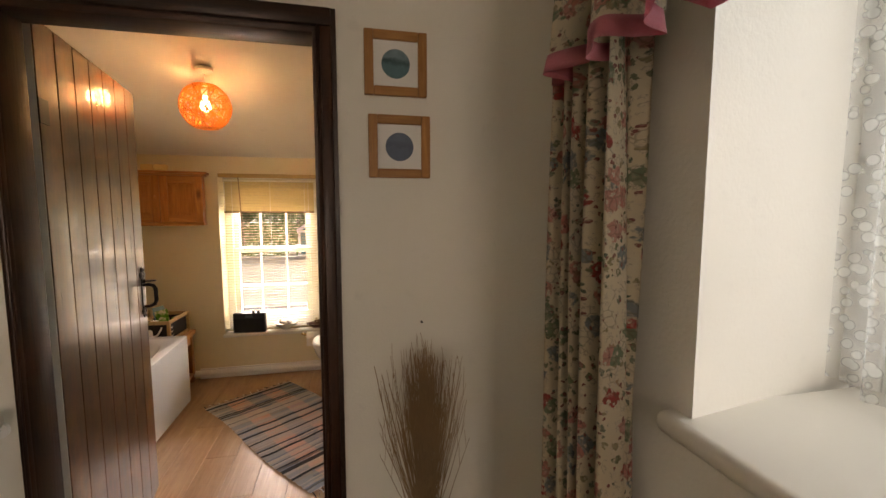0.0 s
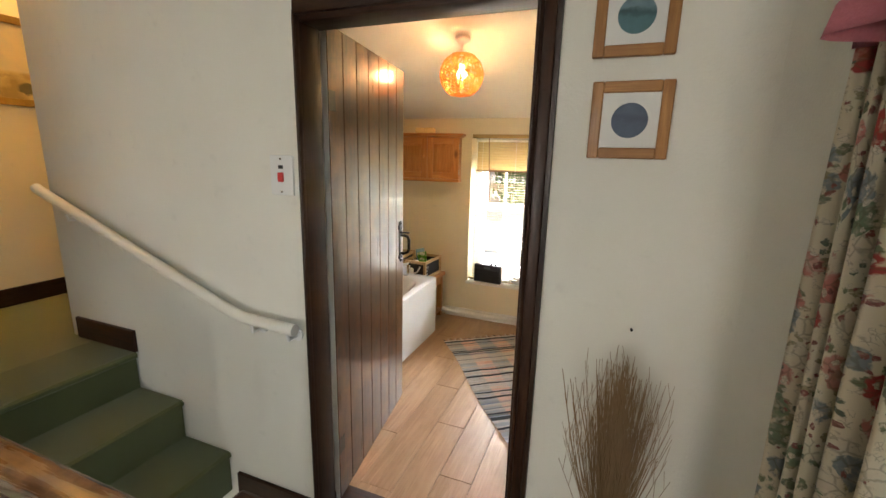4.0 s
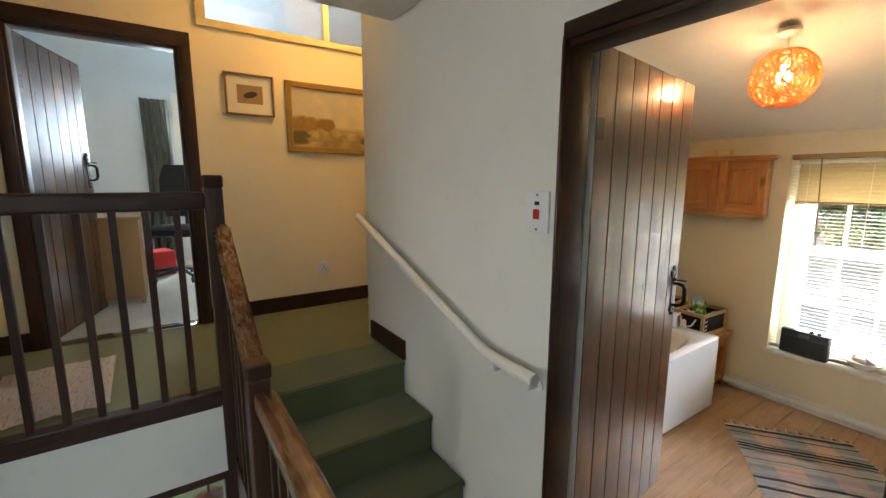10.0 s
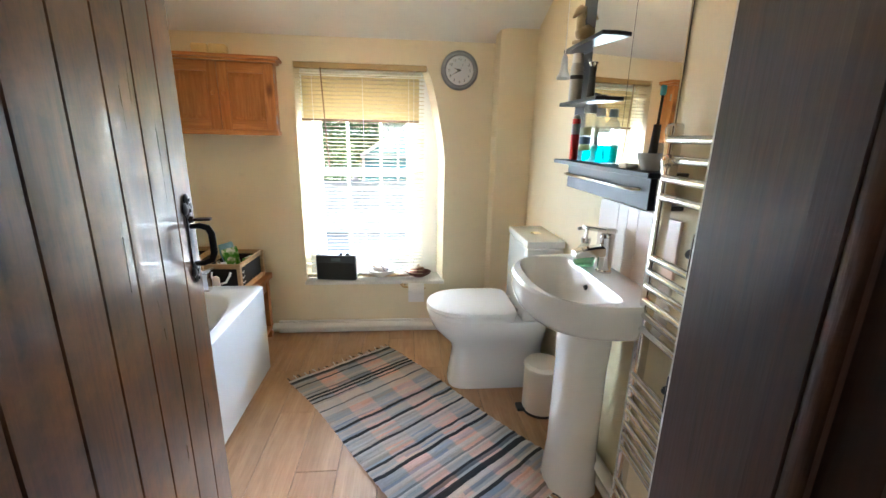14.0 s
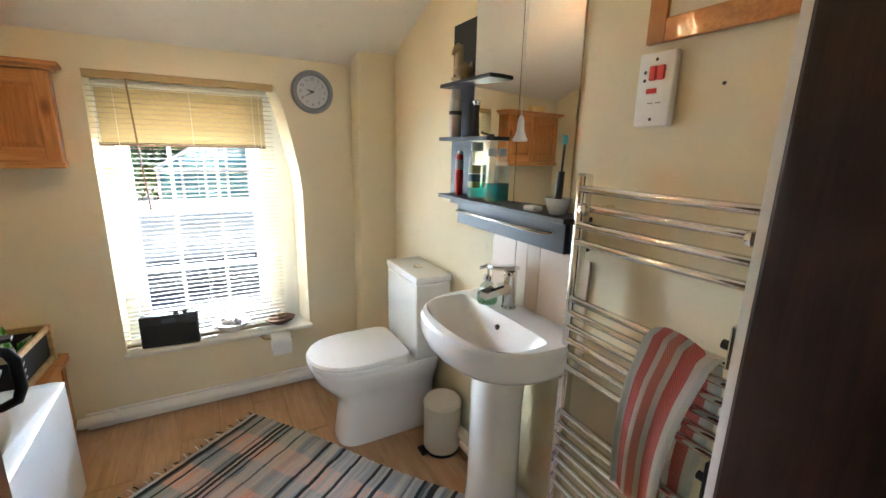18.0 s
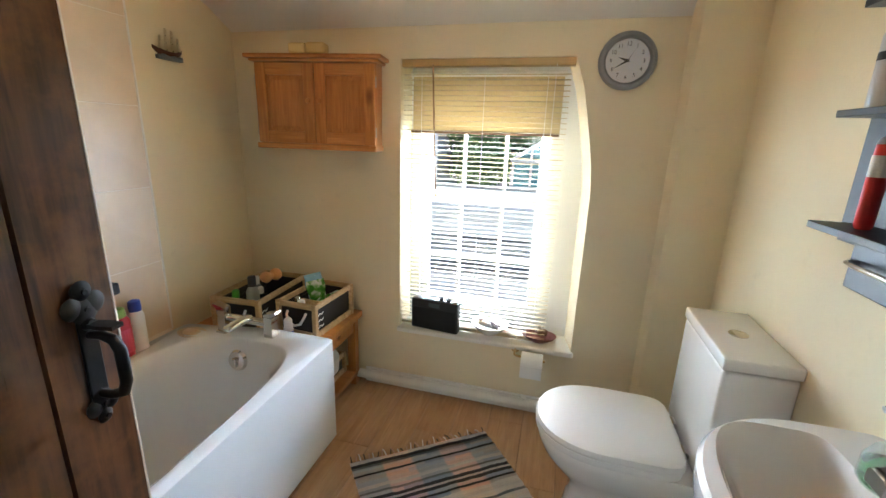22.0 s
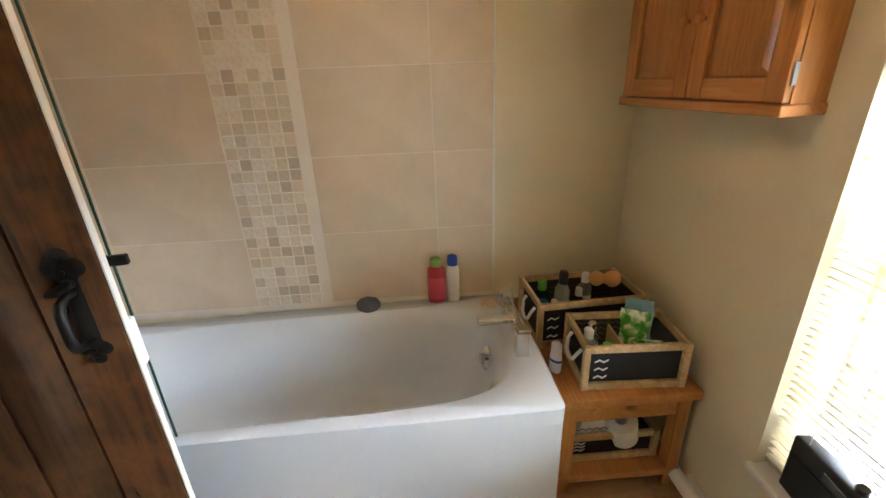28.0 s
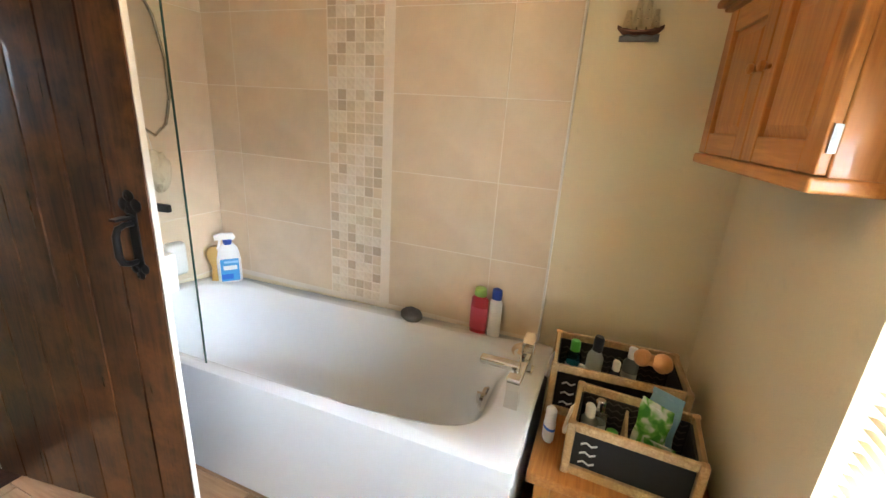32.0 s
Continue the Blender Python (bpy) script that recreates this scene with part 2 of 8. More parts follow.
def wood(name, dark, light, rough=0.4, axis=2, scale=1.0, knots=0.0, coat=0.0, jitter=0.12, wear=None, relief=0.25):
    """Sawn wood: grain drawn out along one axis, knots and worn patches."""
    m, n, l, p = mat_new(name)
    sc = [26 * scale] * 3
    sc[axis] = 1.6 * scale
    oi = n.new("ShaderNodeObjectInfo")
    tc, mp = n.new("ShaderNodeTexCoord"), n.new("ShaderNodeMapping")
    mp.inputs["Scale"].default_value = sc
    off = n.new("ShaderNodeVectorMath")
    off.operation = "SCALE"
    off.inputs[3].default_value = 37.0
    comb = n.new("ShaderNodeCombineXYZ")
    for k in range(3):
        l.new(oi.outputs["Random"], comb.inputs[k])
    l.new(comb.outputs[0], off.inputs[0])
    l.new(off.outputs[0], mp.inputs["Location"])
    l.new(tc.outputs["Object"], mp.inputs[0])
    g = noise_tex(n, l, mp.outputs[0], 1.6, 6, 0.62, 0.8)
    f = noise_tex(n, l, mp.outputs[0], 6.0, 3, 0.6)
    c = ramp(n, l, g, [(0.3, dark), (0.68, light)])
    c = mix_rgb(n, l, ramp(n, l, f, [(0.45, (0, 0, 0)), (0.75, (1, 1, 1))]), c, dark)
    slow = noise_tex(n, l, coords(n, l), 6.0, 6, 0.65)
    c = mix_rgb(n, l, ramp(n, l, slow, [(0.46, (0, 0, 0)), (0.66, (0.75, 0.75, 0.75))]), c, wear or [x * 0.6 for x in dark])
    if knots:
        vo = n.new("ShaderNodeTexVoronoi")
        ks = [9 * scale] * 3
        ks[axis] = 4.5 * scale
        vm = n.new("ShaderNodeMapping")
        vm.inputs["Scale"].default_value = ks
        l.new(off.outputs[0], vm.inputs["Location"])
        l.new(tc.outputs["Object"], vm.inputs[0])
        l.new(vm.outputs[0], vo.inputs["Vector"])
        vo.inputs["Scale"].default_value = 1.0
        kn = ramp(n, l, vo.outputs["Distance"], [(0.06, (1, 1, 1)), (0.16, (0, 0, 0))])
        kk = n.new("ShaderNodeMath")
        kk.operation = "MULTIPLY"
        kk.inputs[1].default_value = knots
        l.new(kn, kk.inputs[0])
        c = mix_rgb(n, l, kk.outputs[0], c, [x * 0.35 for x in dark])
    c = vary(n, l, c, jitter)
    l.new(c, p.inputs["Base Color"])
    r = n.new("ShaderNodeMapRange")
    r.inputs["To Min"].default_value, r.inputs["To Max"].default_value = rough - 0.1, rough + 0.14
    l.new(g, r.inputs[0])
    l.new(r.outputs[0], p.inputs["Roughness"])
    p.inputs["Coat Weight"].default_value = coat
    p.inputs["Specular IOR Level"].default_value = 0.3
    bump(n, l, p, f, relief, 0.0015)
    return m


def fabric(name, a, b, scale=220.0, rough=0.95, relief=0.6):
    m, n, l, p = mat_new(name)
    v = coords(n, l)
    g, s = noise_tex(n, l, v, scale, 3, 0.7), noise_tex(n, l, v, 3.0, 4)
    c = mix_rgb(n, l, g, a, b)
    c = mix_rgb(n, l, ramp(n, l, s, [(0.4, (0, 0, 0)), (0.75, (0.5, 0.5, 0.5))]), c, [x * 0.75 for x in a])
    l.new(c, p.inputs["Base Color"])
    p.inputs["Roughness"].default_value = rough
    p.inputs["Specular IOR Level"].default_value = 0.15
    p.inputs["Sheen Weight"].default_value = 0.25
    bump(n, l, p, g, relief, 0.004)
    return m


def glass_mat(name, rgb=(1, 1, 1), rough=0.0, ior=1.45):
    m, n, l, p = mat_new(name)
    p.inputs["Base Color"].default_value = (*rgb, 1)
    p.inputs["Roughness"].default_value, p.inputs["IOR"].default_value = rough, ior
    p.inputs["Transmission Weight"].default_value = 1.0
    return m


def clear_mat(name, tint, body, milk):
    """Thin clear plastic: light goes straight through, with a little milkiness and gloss."""
    m, n, l, p = mat_new(name)
    p.inputs["Base Color"].default_value = (*body, 1)
    p.inputs["Roughness"].default_value = 0.08
    tr, mx = n.new("ShaderNodeBsdfTransparent"), n.new("ShaderNodeMixShader")
    tr.inputs[0].default_value = (*tint, 1)
    mx.inputs[0].default_value = milk
    l.new(tr.outputs[0], mx.inputs[1])
    l.new(p.outputs[0], mx.inputs[2])
    l.new(mx.outputs[0], n["Material Output"].inputs[0])
    return m


def lace_mat(name, rgb):
    """Net with open holes between a thicker sprigged pattern."""
    m, n, l, p = mat_new(name)
    v = coords(n, l)
    big = n.new("ShaderNodeTexVoronoi")
    big.inputs["Scale"].default_value = 60
    l.new(v, big.inputs["Vector"])
    spot = ramp(n, l, big.outputs["Distance"], [(0.34, (0.75, 0.75, 0.75)), (0.48, (0.25, 0.25, 0.25))])
    p.inputs["Base Color"].default_value = (*rgb, 1)
    p.inputs["Roughness"].default_value = 0.9
    tr, op = n.new("ShaderNodeBsdfTranslucent"), n.new("ShaderNodeBsdfTransparent")
    m1, m2 = n.new("ShaderNodeMixShader"), n.new("ShaderNodeMixShader")
    tr.inputs[0].default_value = (*rgb, 1)
    m1.inputs[0].default_value = 0.5
    l.new(p.outputs[0], m1.inputs[1])
    l.new(tr.outputs[0], m1.inputs[2])
    l.new(spot, m2.inputs[0])
    l.new(op.outputs[0], m2.inputs[1])
    l.new(m1.outputs[0], m2.inputs[2])
    l.new(m2.outputs[0], n["Material Output"].inputs[0])
    return m


def sheer_mat(name, rgb, through_part, rough=0.9):
    """Thin cloth or paper that lets light through."""
    m, n, l, p = mat_new(name)
    p.inputs["Base Color"].default_value = (*rgb, 1)
    p.inputs["Roughness"].default_value = rough
    tr, mx = n.new("ShaderNodeBsdfTranslucent"), n.new("ShaderNodeMixShader")
    tr.inputs[0].default_value = (*rgb, 1)
    mx.inputs[0].default_value = through_part
    l.new(p.outputs[0], mx.inputs[1])
    l.new(tr.outputs[0], mx.inputs[2])
    l.new(mx.outputs[0], n["Material Output"].inputs[0])
    return m


CREAM = plaster("cream_plaster", (0.76, 0.668, 0.455), 0.35)
LANDING_WHITE = plaster("landing_plaster", (0.80, 0.78, 0.71), 0.35)
CEILING_WHITE = plaster("ceiling_plaster", (0.80, 0.77, 0.70), 0.45)
UPPER_CREAM = plaster("upper_landing_plaster", (0.82, 0.715, 0.49), 0.35)
# white plaster with the study's bluish daylight put into the colour
STUDY_DAYLIT = plaster("study_plaster", (0.70, 0.76, 0.82), 0.25)
GLOSS_WHITE = simple("gloss_white_paint", (0.78, 0.75, 0.68), 0.35, grain=0.03, scale=18, relief=0.06)
WHITE_UPVC = simple("white_sash_paint", (0.82, 0.82, 0.80), 0.4, grain=0.02, scale=25, relief=0.04)
DARK_OAK = wood("dark_stained_oak", (0.013, 0.005, 0.003), (0.056, 0.020, 0.0085), 0.40, 2, 1.0, 0.3, 0.05, 0.25, (0.042, 0.017, 0.008))
DARK_OAK_X = wood("dark_stained_oak_lengthwise", (0.013, 0.005, 0.003), (0.056, 0.020, 0.0085), 0.40, 0, 1.0, 0.3, 0.05, 0.2, (0.042, 0.017, 0.008))
DARK_OAK_Y = wood("dark_stained_oak_crosswise", (0.013, 0.005, 0.003), (0.056, 0.020, 0.0085), 0.40, 1, 1.0, 0.3, 0.05, 0.2, (0.042, 0.017, 0.008))
RAIL_OAK = wood("polished_rail_oak", (0.05, 0.017, 0.007), (0.17, 0.070, 0.026), 0.25, 0, 1.0, 0.0, 0.4, 0.1, (0.24, 0.12, 0.05))
DOOR_OAK = wood("walnut_stained_boards", (0.020, 0.008, 0.0038), (0.094, 0.037, 0.014), 0.30, 2, 0.6, 0.25, 0.60, 0.22, (0.15, 0.06, 0.019), 0.09)
PINE = wood("honey_pine", (0.34, 0.125, 0.026), (0.56, 0.25, 0.065), 0.38, 2, 0.7, 0.85, 0.25, 0.1, (0.44, 0.18, 0.04))
PINE_X = wood("honey_pine_lengthwise", (0.36, 0.14, 0.032), (0.58, 0.27, 0.075), 0.38, 0, 0.7, 0.85, 0.25, 0.1, (0.46, 0.19, 0.045))
CRATE_WOOD = wood("pale_crate_wood", (0.40, 0.25, 0.11), (0.70, 0.52, 0.29), 0.65, 0, 1.2, 0.4, 0.0, 0.15, (0.46, 0.30, 0.15))
FRAME_OAK = wood("oak_picture_frame", (0.30, 0.13, 0.035), (0.50, 0.25, 0.08), 0.42, 2, 1.2, 0.1, 0.1, 0.1, (0.36, 0.16, 0.05))
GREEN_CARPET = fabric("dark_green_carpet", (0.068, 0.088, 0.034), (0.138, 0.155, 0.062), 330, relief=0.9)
# lighter, yellower copy of the green carpet: the bulb's light put in its colour
LAMPLIT_CARPET = fabric("lamplit_carpet", (0.13, 0.145, 0.055), (0.22, 0.225, 0.095), 330, relief=0.9)
BEIGE_CARPET = fabric("beige_carpet", (0.42, 0.40, 0.36), (0.55, 0.53, 0.49), 280)
BATH_WHITE = simple("white_acrylic", (0.75, 0.80, 0.85), 0.18, grain=0.01, scale=12, relief=0.0, coat=0.3)
CERAMIC = simple("white_ceramic", (0.82, 0.81, 0.78), 0.1, grain=0.01, scale=12, relief=0.0, coat=0.5)
CHROME = simple("chrome", (0.72, 0.71, 0.69), 0.09, 1.0, grain=0.02, scale=60, relief=0.02)
BLACK_IRON = simple("black_iron", (0.012, 0.011, 0.011), 0.42, 0.6, grain=0.3, scale=70, relief=0.3)
BLACK_PLASTIC = simple("black_plastic", (0.016, 0.016, 0.018), 0.4, grain=0.2, scale=80, relief=0.1)
BLACK_BOARD = simple("black_lacquered_board", (0.016, 0.018, 0.022), 0.35, grain=0.15, scale=40, relief=0.05)
WHITE_PLASTIC = simple("white_plastic", (0.80, 0.80, 0.78), 0.35, grain=0.02, scale=30, relief=0.03)
RED_PLASTIC = simple("red_plastic", (0.62, 0.03, 0.025), 0.35, grain=0.06, scale=30, relief=0.03)
GREEN_PLASTIC = simple("green_plastic", (0.10, 0.42, 0.05), 0.35, grain=0.06, scale=30, relief=0.03)
BLUE_PLASTIC = simple("blue_plastic", (0.02, 0.06, 0.36), 0.35, grain=0.06, scale=30, relief=0.03)
TEAL_LIQUID = clear_mat("teal_liquid", (0.10, 0.72, 0.70), (0.02, 0.45, 0.45), 0.35)
GREEN_LIQUID = glass_mat("pale_green_liquid", (0.35, 0.85, 0.45), 0.03, 1.33)
CLEAR = glass_mat("clear_glass")
CLEAR_PLASTIC = clear_mat("clear_plastic", (0.93, 0.96, 0.95), (0.62, 0.66, 0.66), 0.26)
PAPER = simple("white_paper", (0.80, 0.79, 0.76), 0.85, grain=0.04, scale=90, relief=0.1)

# ---------------------------------------------------------------- setting: walls, floors, ceilings
FLOOR_UP, SOFFIT = 0.56, 2.24


def wall(name, boxes, material, label=""):
    bm = bmesh.new()
    for b in boxes:
        box(bm, *b)
    return solid(name, bm, material, label or "painted plaster wall", "wall", kind="structure")


DX0, DX1, DZ = -0.425, 0.305, 1.878     # bathroom doorway
wall("wall_landing_door", [(-1.84, DX0, 1.47, 1.52, -2.0, 3.0), (DX1, 1.3, 1.47, 1.52, -0.1, 3.0), (DX0, DX1, 1.47, 1.56, DZ, 3.0)], LANDING_WHITE, "off-white painted plaster wall with the bathroom doorway")
wall("wall_bath_door", [(-1.84, -0.80, 1.52, 1.56, -0.1, 3.0), (-0.80, DX0 - 0.066, 1.52, 1.70, -0.1, 3.0), (DX0 - 0.066, DX0, 1.52, 1.70, 1.96, 3.0), (0.362, 1.3, 1.52, 1.69, -0.1, 3.0), (DX0, 0.362, 1.56, 1.70, 1.96, 3.0), (DX1, 0.362, 1.52, 1.56, DZ, 3.0)], CREAM, "cream painted plaster wall inside the bathroom door")
wall("wall_bath_west", [(-1.84, -1.52, 1.56, 4.25, -0.1, 3.0)], CREAM, "cream painted plaster wall beside the bath")
wall("wall_corridor", [(-1.90, -1.84, 1.47, 5.2, -0.1, 3.2)], LANDING_WHITE, "off-white painted plaster wall of the upper corridor")
wall("wall_bath_east", [(0.755, 0.95, 1.56, 4.25, -0.1, 3.0)], CREAM, "cream painted plaster wall behind the basin")

# window wall: an opening with a bowed plaster edge
WX0, WZ0, WZ1 = -0.625, 0.352, 1.668


def right_edge(z):
    return 0.135 + 0.115 * min(1.0, max(0.0, (1.668 - z) / 0.5)) ** 0.7


def window_wall():
    bm = bmesh.new()
    box(bm, -1.84, WX0, 3.88, 4.22, -0.1, 3.0)
    box(bm, WX0, 0.135, 3.88, 4.22, WZ1, 3.0)
    box(bm, WX0, 0.25, 3.88, 4.22, -0.1, WZ0)
    prof = [(right_edge(WZ0 + (WZ1 - WZ0) * k / 12), WZ0 + (WZ1 - WZ0) * k / 12) for k in range(13)]
    front = [(x, z) for x, z in prof] + [(0.135, 3.0), (0.95, 3.0), (0.95, -0.1), (0.25, -0.1)]
    back = [(x - 0.06, z) for x, z in prof] + [(0.135, 3.0), (0.95, 3.0), (0.95, -0.1), (0.25, -0.1)]
    loft(bm, [[Vector((x, 3.88, z)) for x, z in front], [Vector((x, 4.22, z)) for x, z in back]])
    return solid("wall_bath_window", bm, CREAM, "cream painted plaster wall with a deep window recess", "wall", kind="structure")


window_wall()
bm = bmesh.new()
loft(bm, [[Vector(p) for p in ((0.535, 3.895, z), (0.525, 3.82, z), (0.545, 3.785, z), (0.60, 3.775, z), (0.76, 3.775, z), (0.76, 3.895, z))] for z in (-0.02, 0.7, 1.4, 2.6)])
solid("wall_bath_boxing", bm, CREAM, "cream boxed-in pipe corner with rounded plaster edge", "wall", kind="structure", smooth=True)


def slope(y):
    return min(2.34, 1.86 + 0.30 * (3.88 - y))


def bath_ceiling():
    bm = bmesh.new()
    ys = [4.3, 3.88, 3.75, 3.5, 3.2, 2.8, 2.5, 2.35, 2.2, 1.9, 1.5]
    rings = []
    for y in ys:
        z = slope(y) - (0.06 if y > 3.8 else 0.025 if y > 3.7 else 0.0)
        rings.append([Vector((-1.9, y, z)), Vector((1.0, y, z)), Vector((1.0, y, z + 0.12)), Vector((-1.9, y, z + 0.12))])
    loft(bm, rings)
    return solid("ceiling_bathroom", bm, CEILING_WHITE, "sloping white plaster ceiling of the bathroom", "ceiling", kind="structure", smooth=True)


bath_ceiling()

# landing, stairwell and upper landing
wall("wall_pier", [(-1.55, -1.10, -2.6, -0.13, -2.0, 3.0)], LANDING_WHITE, "thick off-white plaster pier beside the stairwell")
wall("wall_stairwell_side", [(-1.10, 0.12, -0.21, -0.13, -2.0, -0.02)], LANDING_WHITE, "off-white plaster wall of the stairwell below the landing")
wall("wall_under_stairs", [(-1.5, 0.12, 0.65, 0.73, -2.0, -0.02)], LANDING_WHITE, "off-white plaster wall under the short stair")
SDY0, SDY1, SDZ = -0.12, 0.625, 2.275   # study doorway
TRY0, TRY1, TRZ0, TRZ1 = 0.76, 2.30, 2.46, 2.86   # high window
wall("wall_study", [(-2.74, -2.66, -2.6, SDY0, 0.3, 3.2), (-2.74, -2.66, SDY1, 5.2, 0.3, TRZ0), (-2.74, -2.66, SDY0, SDY1, SDZ, TRZ0),
                    (-2.74, -2.66, SDY0, TRY0, TRZ0, 3.2), (-2.74, -2.66, TRY1, 5.2, TRZ0, 3.2), (-2.74, -2.66, TRY0, TRY1, TRZ1, 3.2)], UPPER_CREAM, "cream plaster wall with the study doorway and a high window")
wall("wall_under_balustrade", [(-1.58, -1.465, -0.13, -0.075, -2.0, 0.556), (-1.58, -1.465, 0.60, 0.73, -2.0, 0.556), (-1.58, -1.465, -0.075, 0.60, 0.235, 0.556)], LANDING_WHITE, "off-white plaster wall below the balustrade with a low doorway")
wall("wall_corridor_end", [(-2.74, -1.84, 5.2, 5.3, 0.3, 3.2)], LANDING_WHITE)
# unseen end wall; its opening is added to let the fill lamp in
wall("wall_landing_back", [(-2.74, -0.55, -2.7, -2.6, -2.0, 3.2), (0.45, 1.3, -2.7, -2.6, -2.0, 3.2), (-0.55, 0.45, -2.7, -2.6, -2.0, 0.95), (-0.55, 0.45, -2.7, -2.6, 2.1, 3.2)], LANDING_WHITE, "unseen off-white plaster end wall of the landing with an added window")
# its -y end is stretched out of view so that more light enters
LW0, LW1, LZ0, LZ1 = -0.95, 0.615, 1.125, 2.05   # landing window
bm = bmesh.new()
box(bm, 0.78, 1.12, -2.6, LW0, -0.1, 3.0)
box(bm, 0.78, 1.12, LW0, LW1, -0.1, LZ0)
box(bm, 0.78, 1.12, LW0, LW1, LZ1, 3.0)
loft(bm, [[Vector(p) for p in ((0.78, LW1, z), (1.12, LW1 + 0.06, z), (1.12, 1.47, z), (0.78, 1.47, z))] for z in (-0.1, 3.0)])
solid("wall_landing_window", bm, LANDING_WHITE, "off-white plaster wall with a deep window recess", "wall", kind="structure")
bm = bmesh.new()
loft(bm, [[Vector((0.785, 1.475, z))] + [Vector((0.61 + 0.17 * math.sin(a), 1.30 + 0.17 * math.cos(a), z)) for a in [math.pi / 2 * k / 10 for k in range(11)]] for z in (0.0, 0.8, 1.6, 2.26)])
solid("wall_landing_corner", bm, LANDING_WHITE, "rounded off-white plaster corner of the landing", "wall", kind="structure", smooth=True)
solid("ceiling_landing", B(-1.52, 1.3, -2.6, 1.47, SOFFIT, 3.0, 0.03, 3), CEILING_WHITE, "low white plaster ceiling over the landing", "ceiling", kind="structure")
# unseen lid over every room, so sky light enters only by the windows
solid("ceiling_upper", B(-5.7, 1.3, -2.7, 5.3, 3.2, 3.3), CEILING_WHITE, "unseen white plaster lid over all the rooms that keeps sky light out", "ceiling", kind="structure")
bm = bmesh.new()
box(bm, 0.12, 1.3, -2.6, 1.47, -0.2, 0.0)
box(bm, -0.66, 0.12, 0.65, 1.47, -0.2, 0.0)
box(bm, -1.10, 0.12, -2.6, -0.21, -0.2, 0.0)
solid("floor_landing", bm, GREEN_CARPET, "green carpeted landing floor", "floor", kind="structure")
bm = bmesh.new()
box(bm, -2.74, -1.475, -2.6, 0.668, FLOOR_UP - 0.1, FLOOR_UP)
box(bm, -2.74, -1.73, 0.668, 1.47, FLOOR_UP - 0.1, FLOOR_UP)
box(bm, -2.74, -1.9, 1.47, 5.2, FLOOR_UP - 0.1, FLOOR_UP)
solid("floor_upper_landing", bm, LAMPLIT_CARPET, "green carpeted upper landing floor with lamplight in its colour", "floor", kind="structure")
solid("floor_lower_hall", B(-5.6, 1.3, -2.6, 1.47, -1.95, -1.75), GREEN_CARPET, "green carpeted lower floor seen down the stairwell", "floor", kind="structure")
wall("wall_lower_room", [(-5.6, -5.5, -2.6, 1.47, -1.75, 0.46), (-5.5, -1.58, -2.6, -2.5, -1.75, 0.46), (-5.5, -1.58, 1.40, 1.46, -1.75, 0.46)], LANDING_WHITE, "pale plaster wall of the lower room")
# study room
wall("wall_study_back", [(-5.35, -5.25, -2.6, 0.645, 0.46, 3.2), (-5.35, -5.25, 1.415, 5.2, 0.46, 3.2), (-5.35, -5.25, 0.645, 1.415, 0.46, 1.35), (-5.35, -5.25, 0.645, 1.415, 2.45, 3.2)], STUDY_DAYLIT, "white plaster wall of the study with bluish daylight in its colour")
wall("wall_study_sides", [(-5.35, -2.74, -2.7, -2.6, 0.46, 3.2), (-5.35, -2.74, 3.2, 3.3, 0.46, 3.2)], STUDY_DAYLIT, "white plaster wall of the study with bluish daylight in its colour")
solid("ceiling_study", B(-5.35, -2.74, -2.6, 3.2, 3.08, 3.18), STUDY_DAYLIT, "white study ceiling with bluish daylight in its colour", "ceiling", kind="structure")
solid("floor_study", B(-5.35, -2.745, -2.6, 3.2, 0.46, 0.562), BEIGE_CARPET, "pale beige study carpet", "floor", kind="structure")


def floor_planks():
    base = solid("floor_bathroom", B(-1.56, 0.95, 1.5, 4.0, -0.12, -0.004), simple("floor_underlay", (0.10, 0.06, 0.03), 0.8), "light oak plank floor of the bathroom", "floor", kind="structure")
    return base


BATH_FLOOR = floor_planks()

# ---------------------------------------------------------------- doors and trim


def architrave(name, boxes, label, m=I4):
    t = thing(name, label, "door frame", m, kind="structure")
    for k, (nm, b, mt) in enumerate(boxes):
        part(nm, B(*b, bevel=0.006), mt, t, smooth=True)
    return t


door_frame = architrave("door_1_frame", [
    ("jamb", (DX0 - 0.03, DX0 + 0.002, 1.452, 1.553, 0.0, DZ), DARK_OAK),
    ("head", (DX0 - 0.03, DX1 + 0.03, 1.453, 1.562, DZ - 0.018, DZ + 0.02), DARK_OAK_X),
    ("architrave_side", (-0.440, DX0, 1.440, 1.469, 0.0, DZ), DARK_OAK),
    ("architrave_side", (DX1, 0.349, 1.440, 1.469, 0.0, DZ), DARK_OAK),
    ("architrave_top", (-0.440, 0.349, 1.438, 1.469, DZ, 1.926), DARK_OAK_X),
    ("architrave_bead", (DX0 - 0.013, DX0 - 0.002, 1.434, 1.442, 0.0, DZ), DARK_OAK),
    ("architrave_bead", (DX1 + 0.003, DX1 + 0.015, 1.434, 1.442, 0.0, DZ), DARK_OAK),
    ("lining_bead", (DX1 - 0.010, DX1 - 0.004, 1.490, 1.512, 0.0, DZ - 0.018), DARK_OAK),
    ("threshold", (DX0 - 0.060, DX1 + 0.05, 1.47, 1.69, -0.05, 0.006), DARK_OAK_X),
], "dark stained oak door frame round the bathroom doorway")
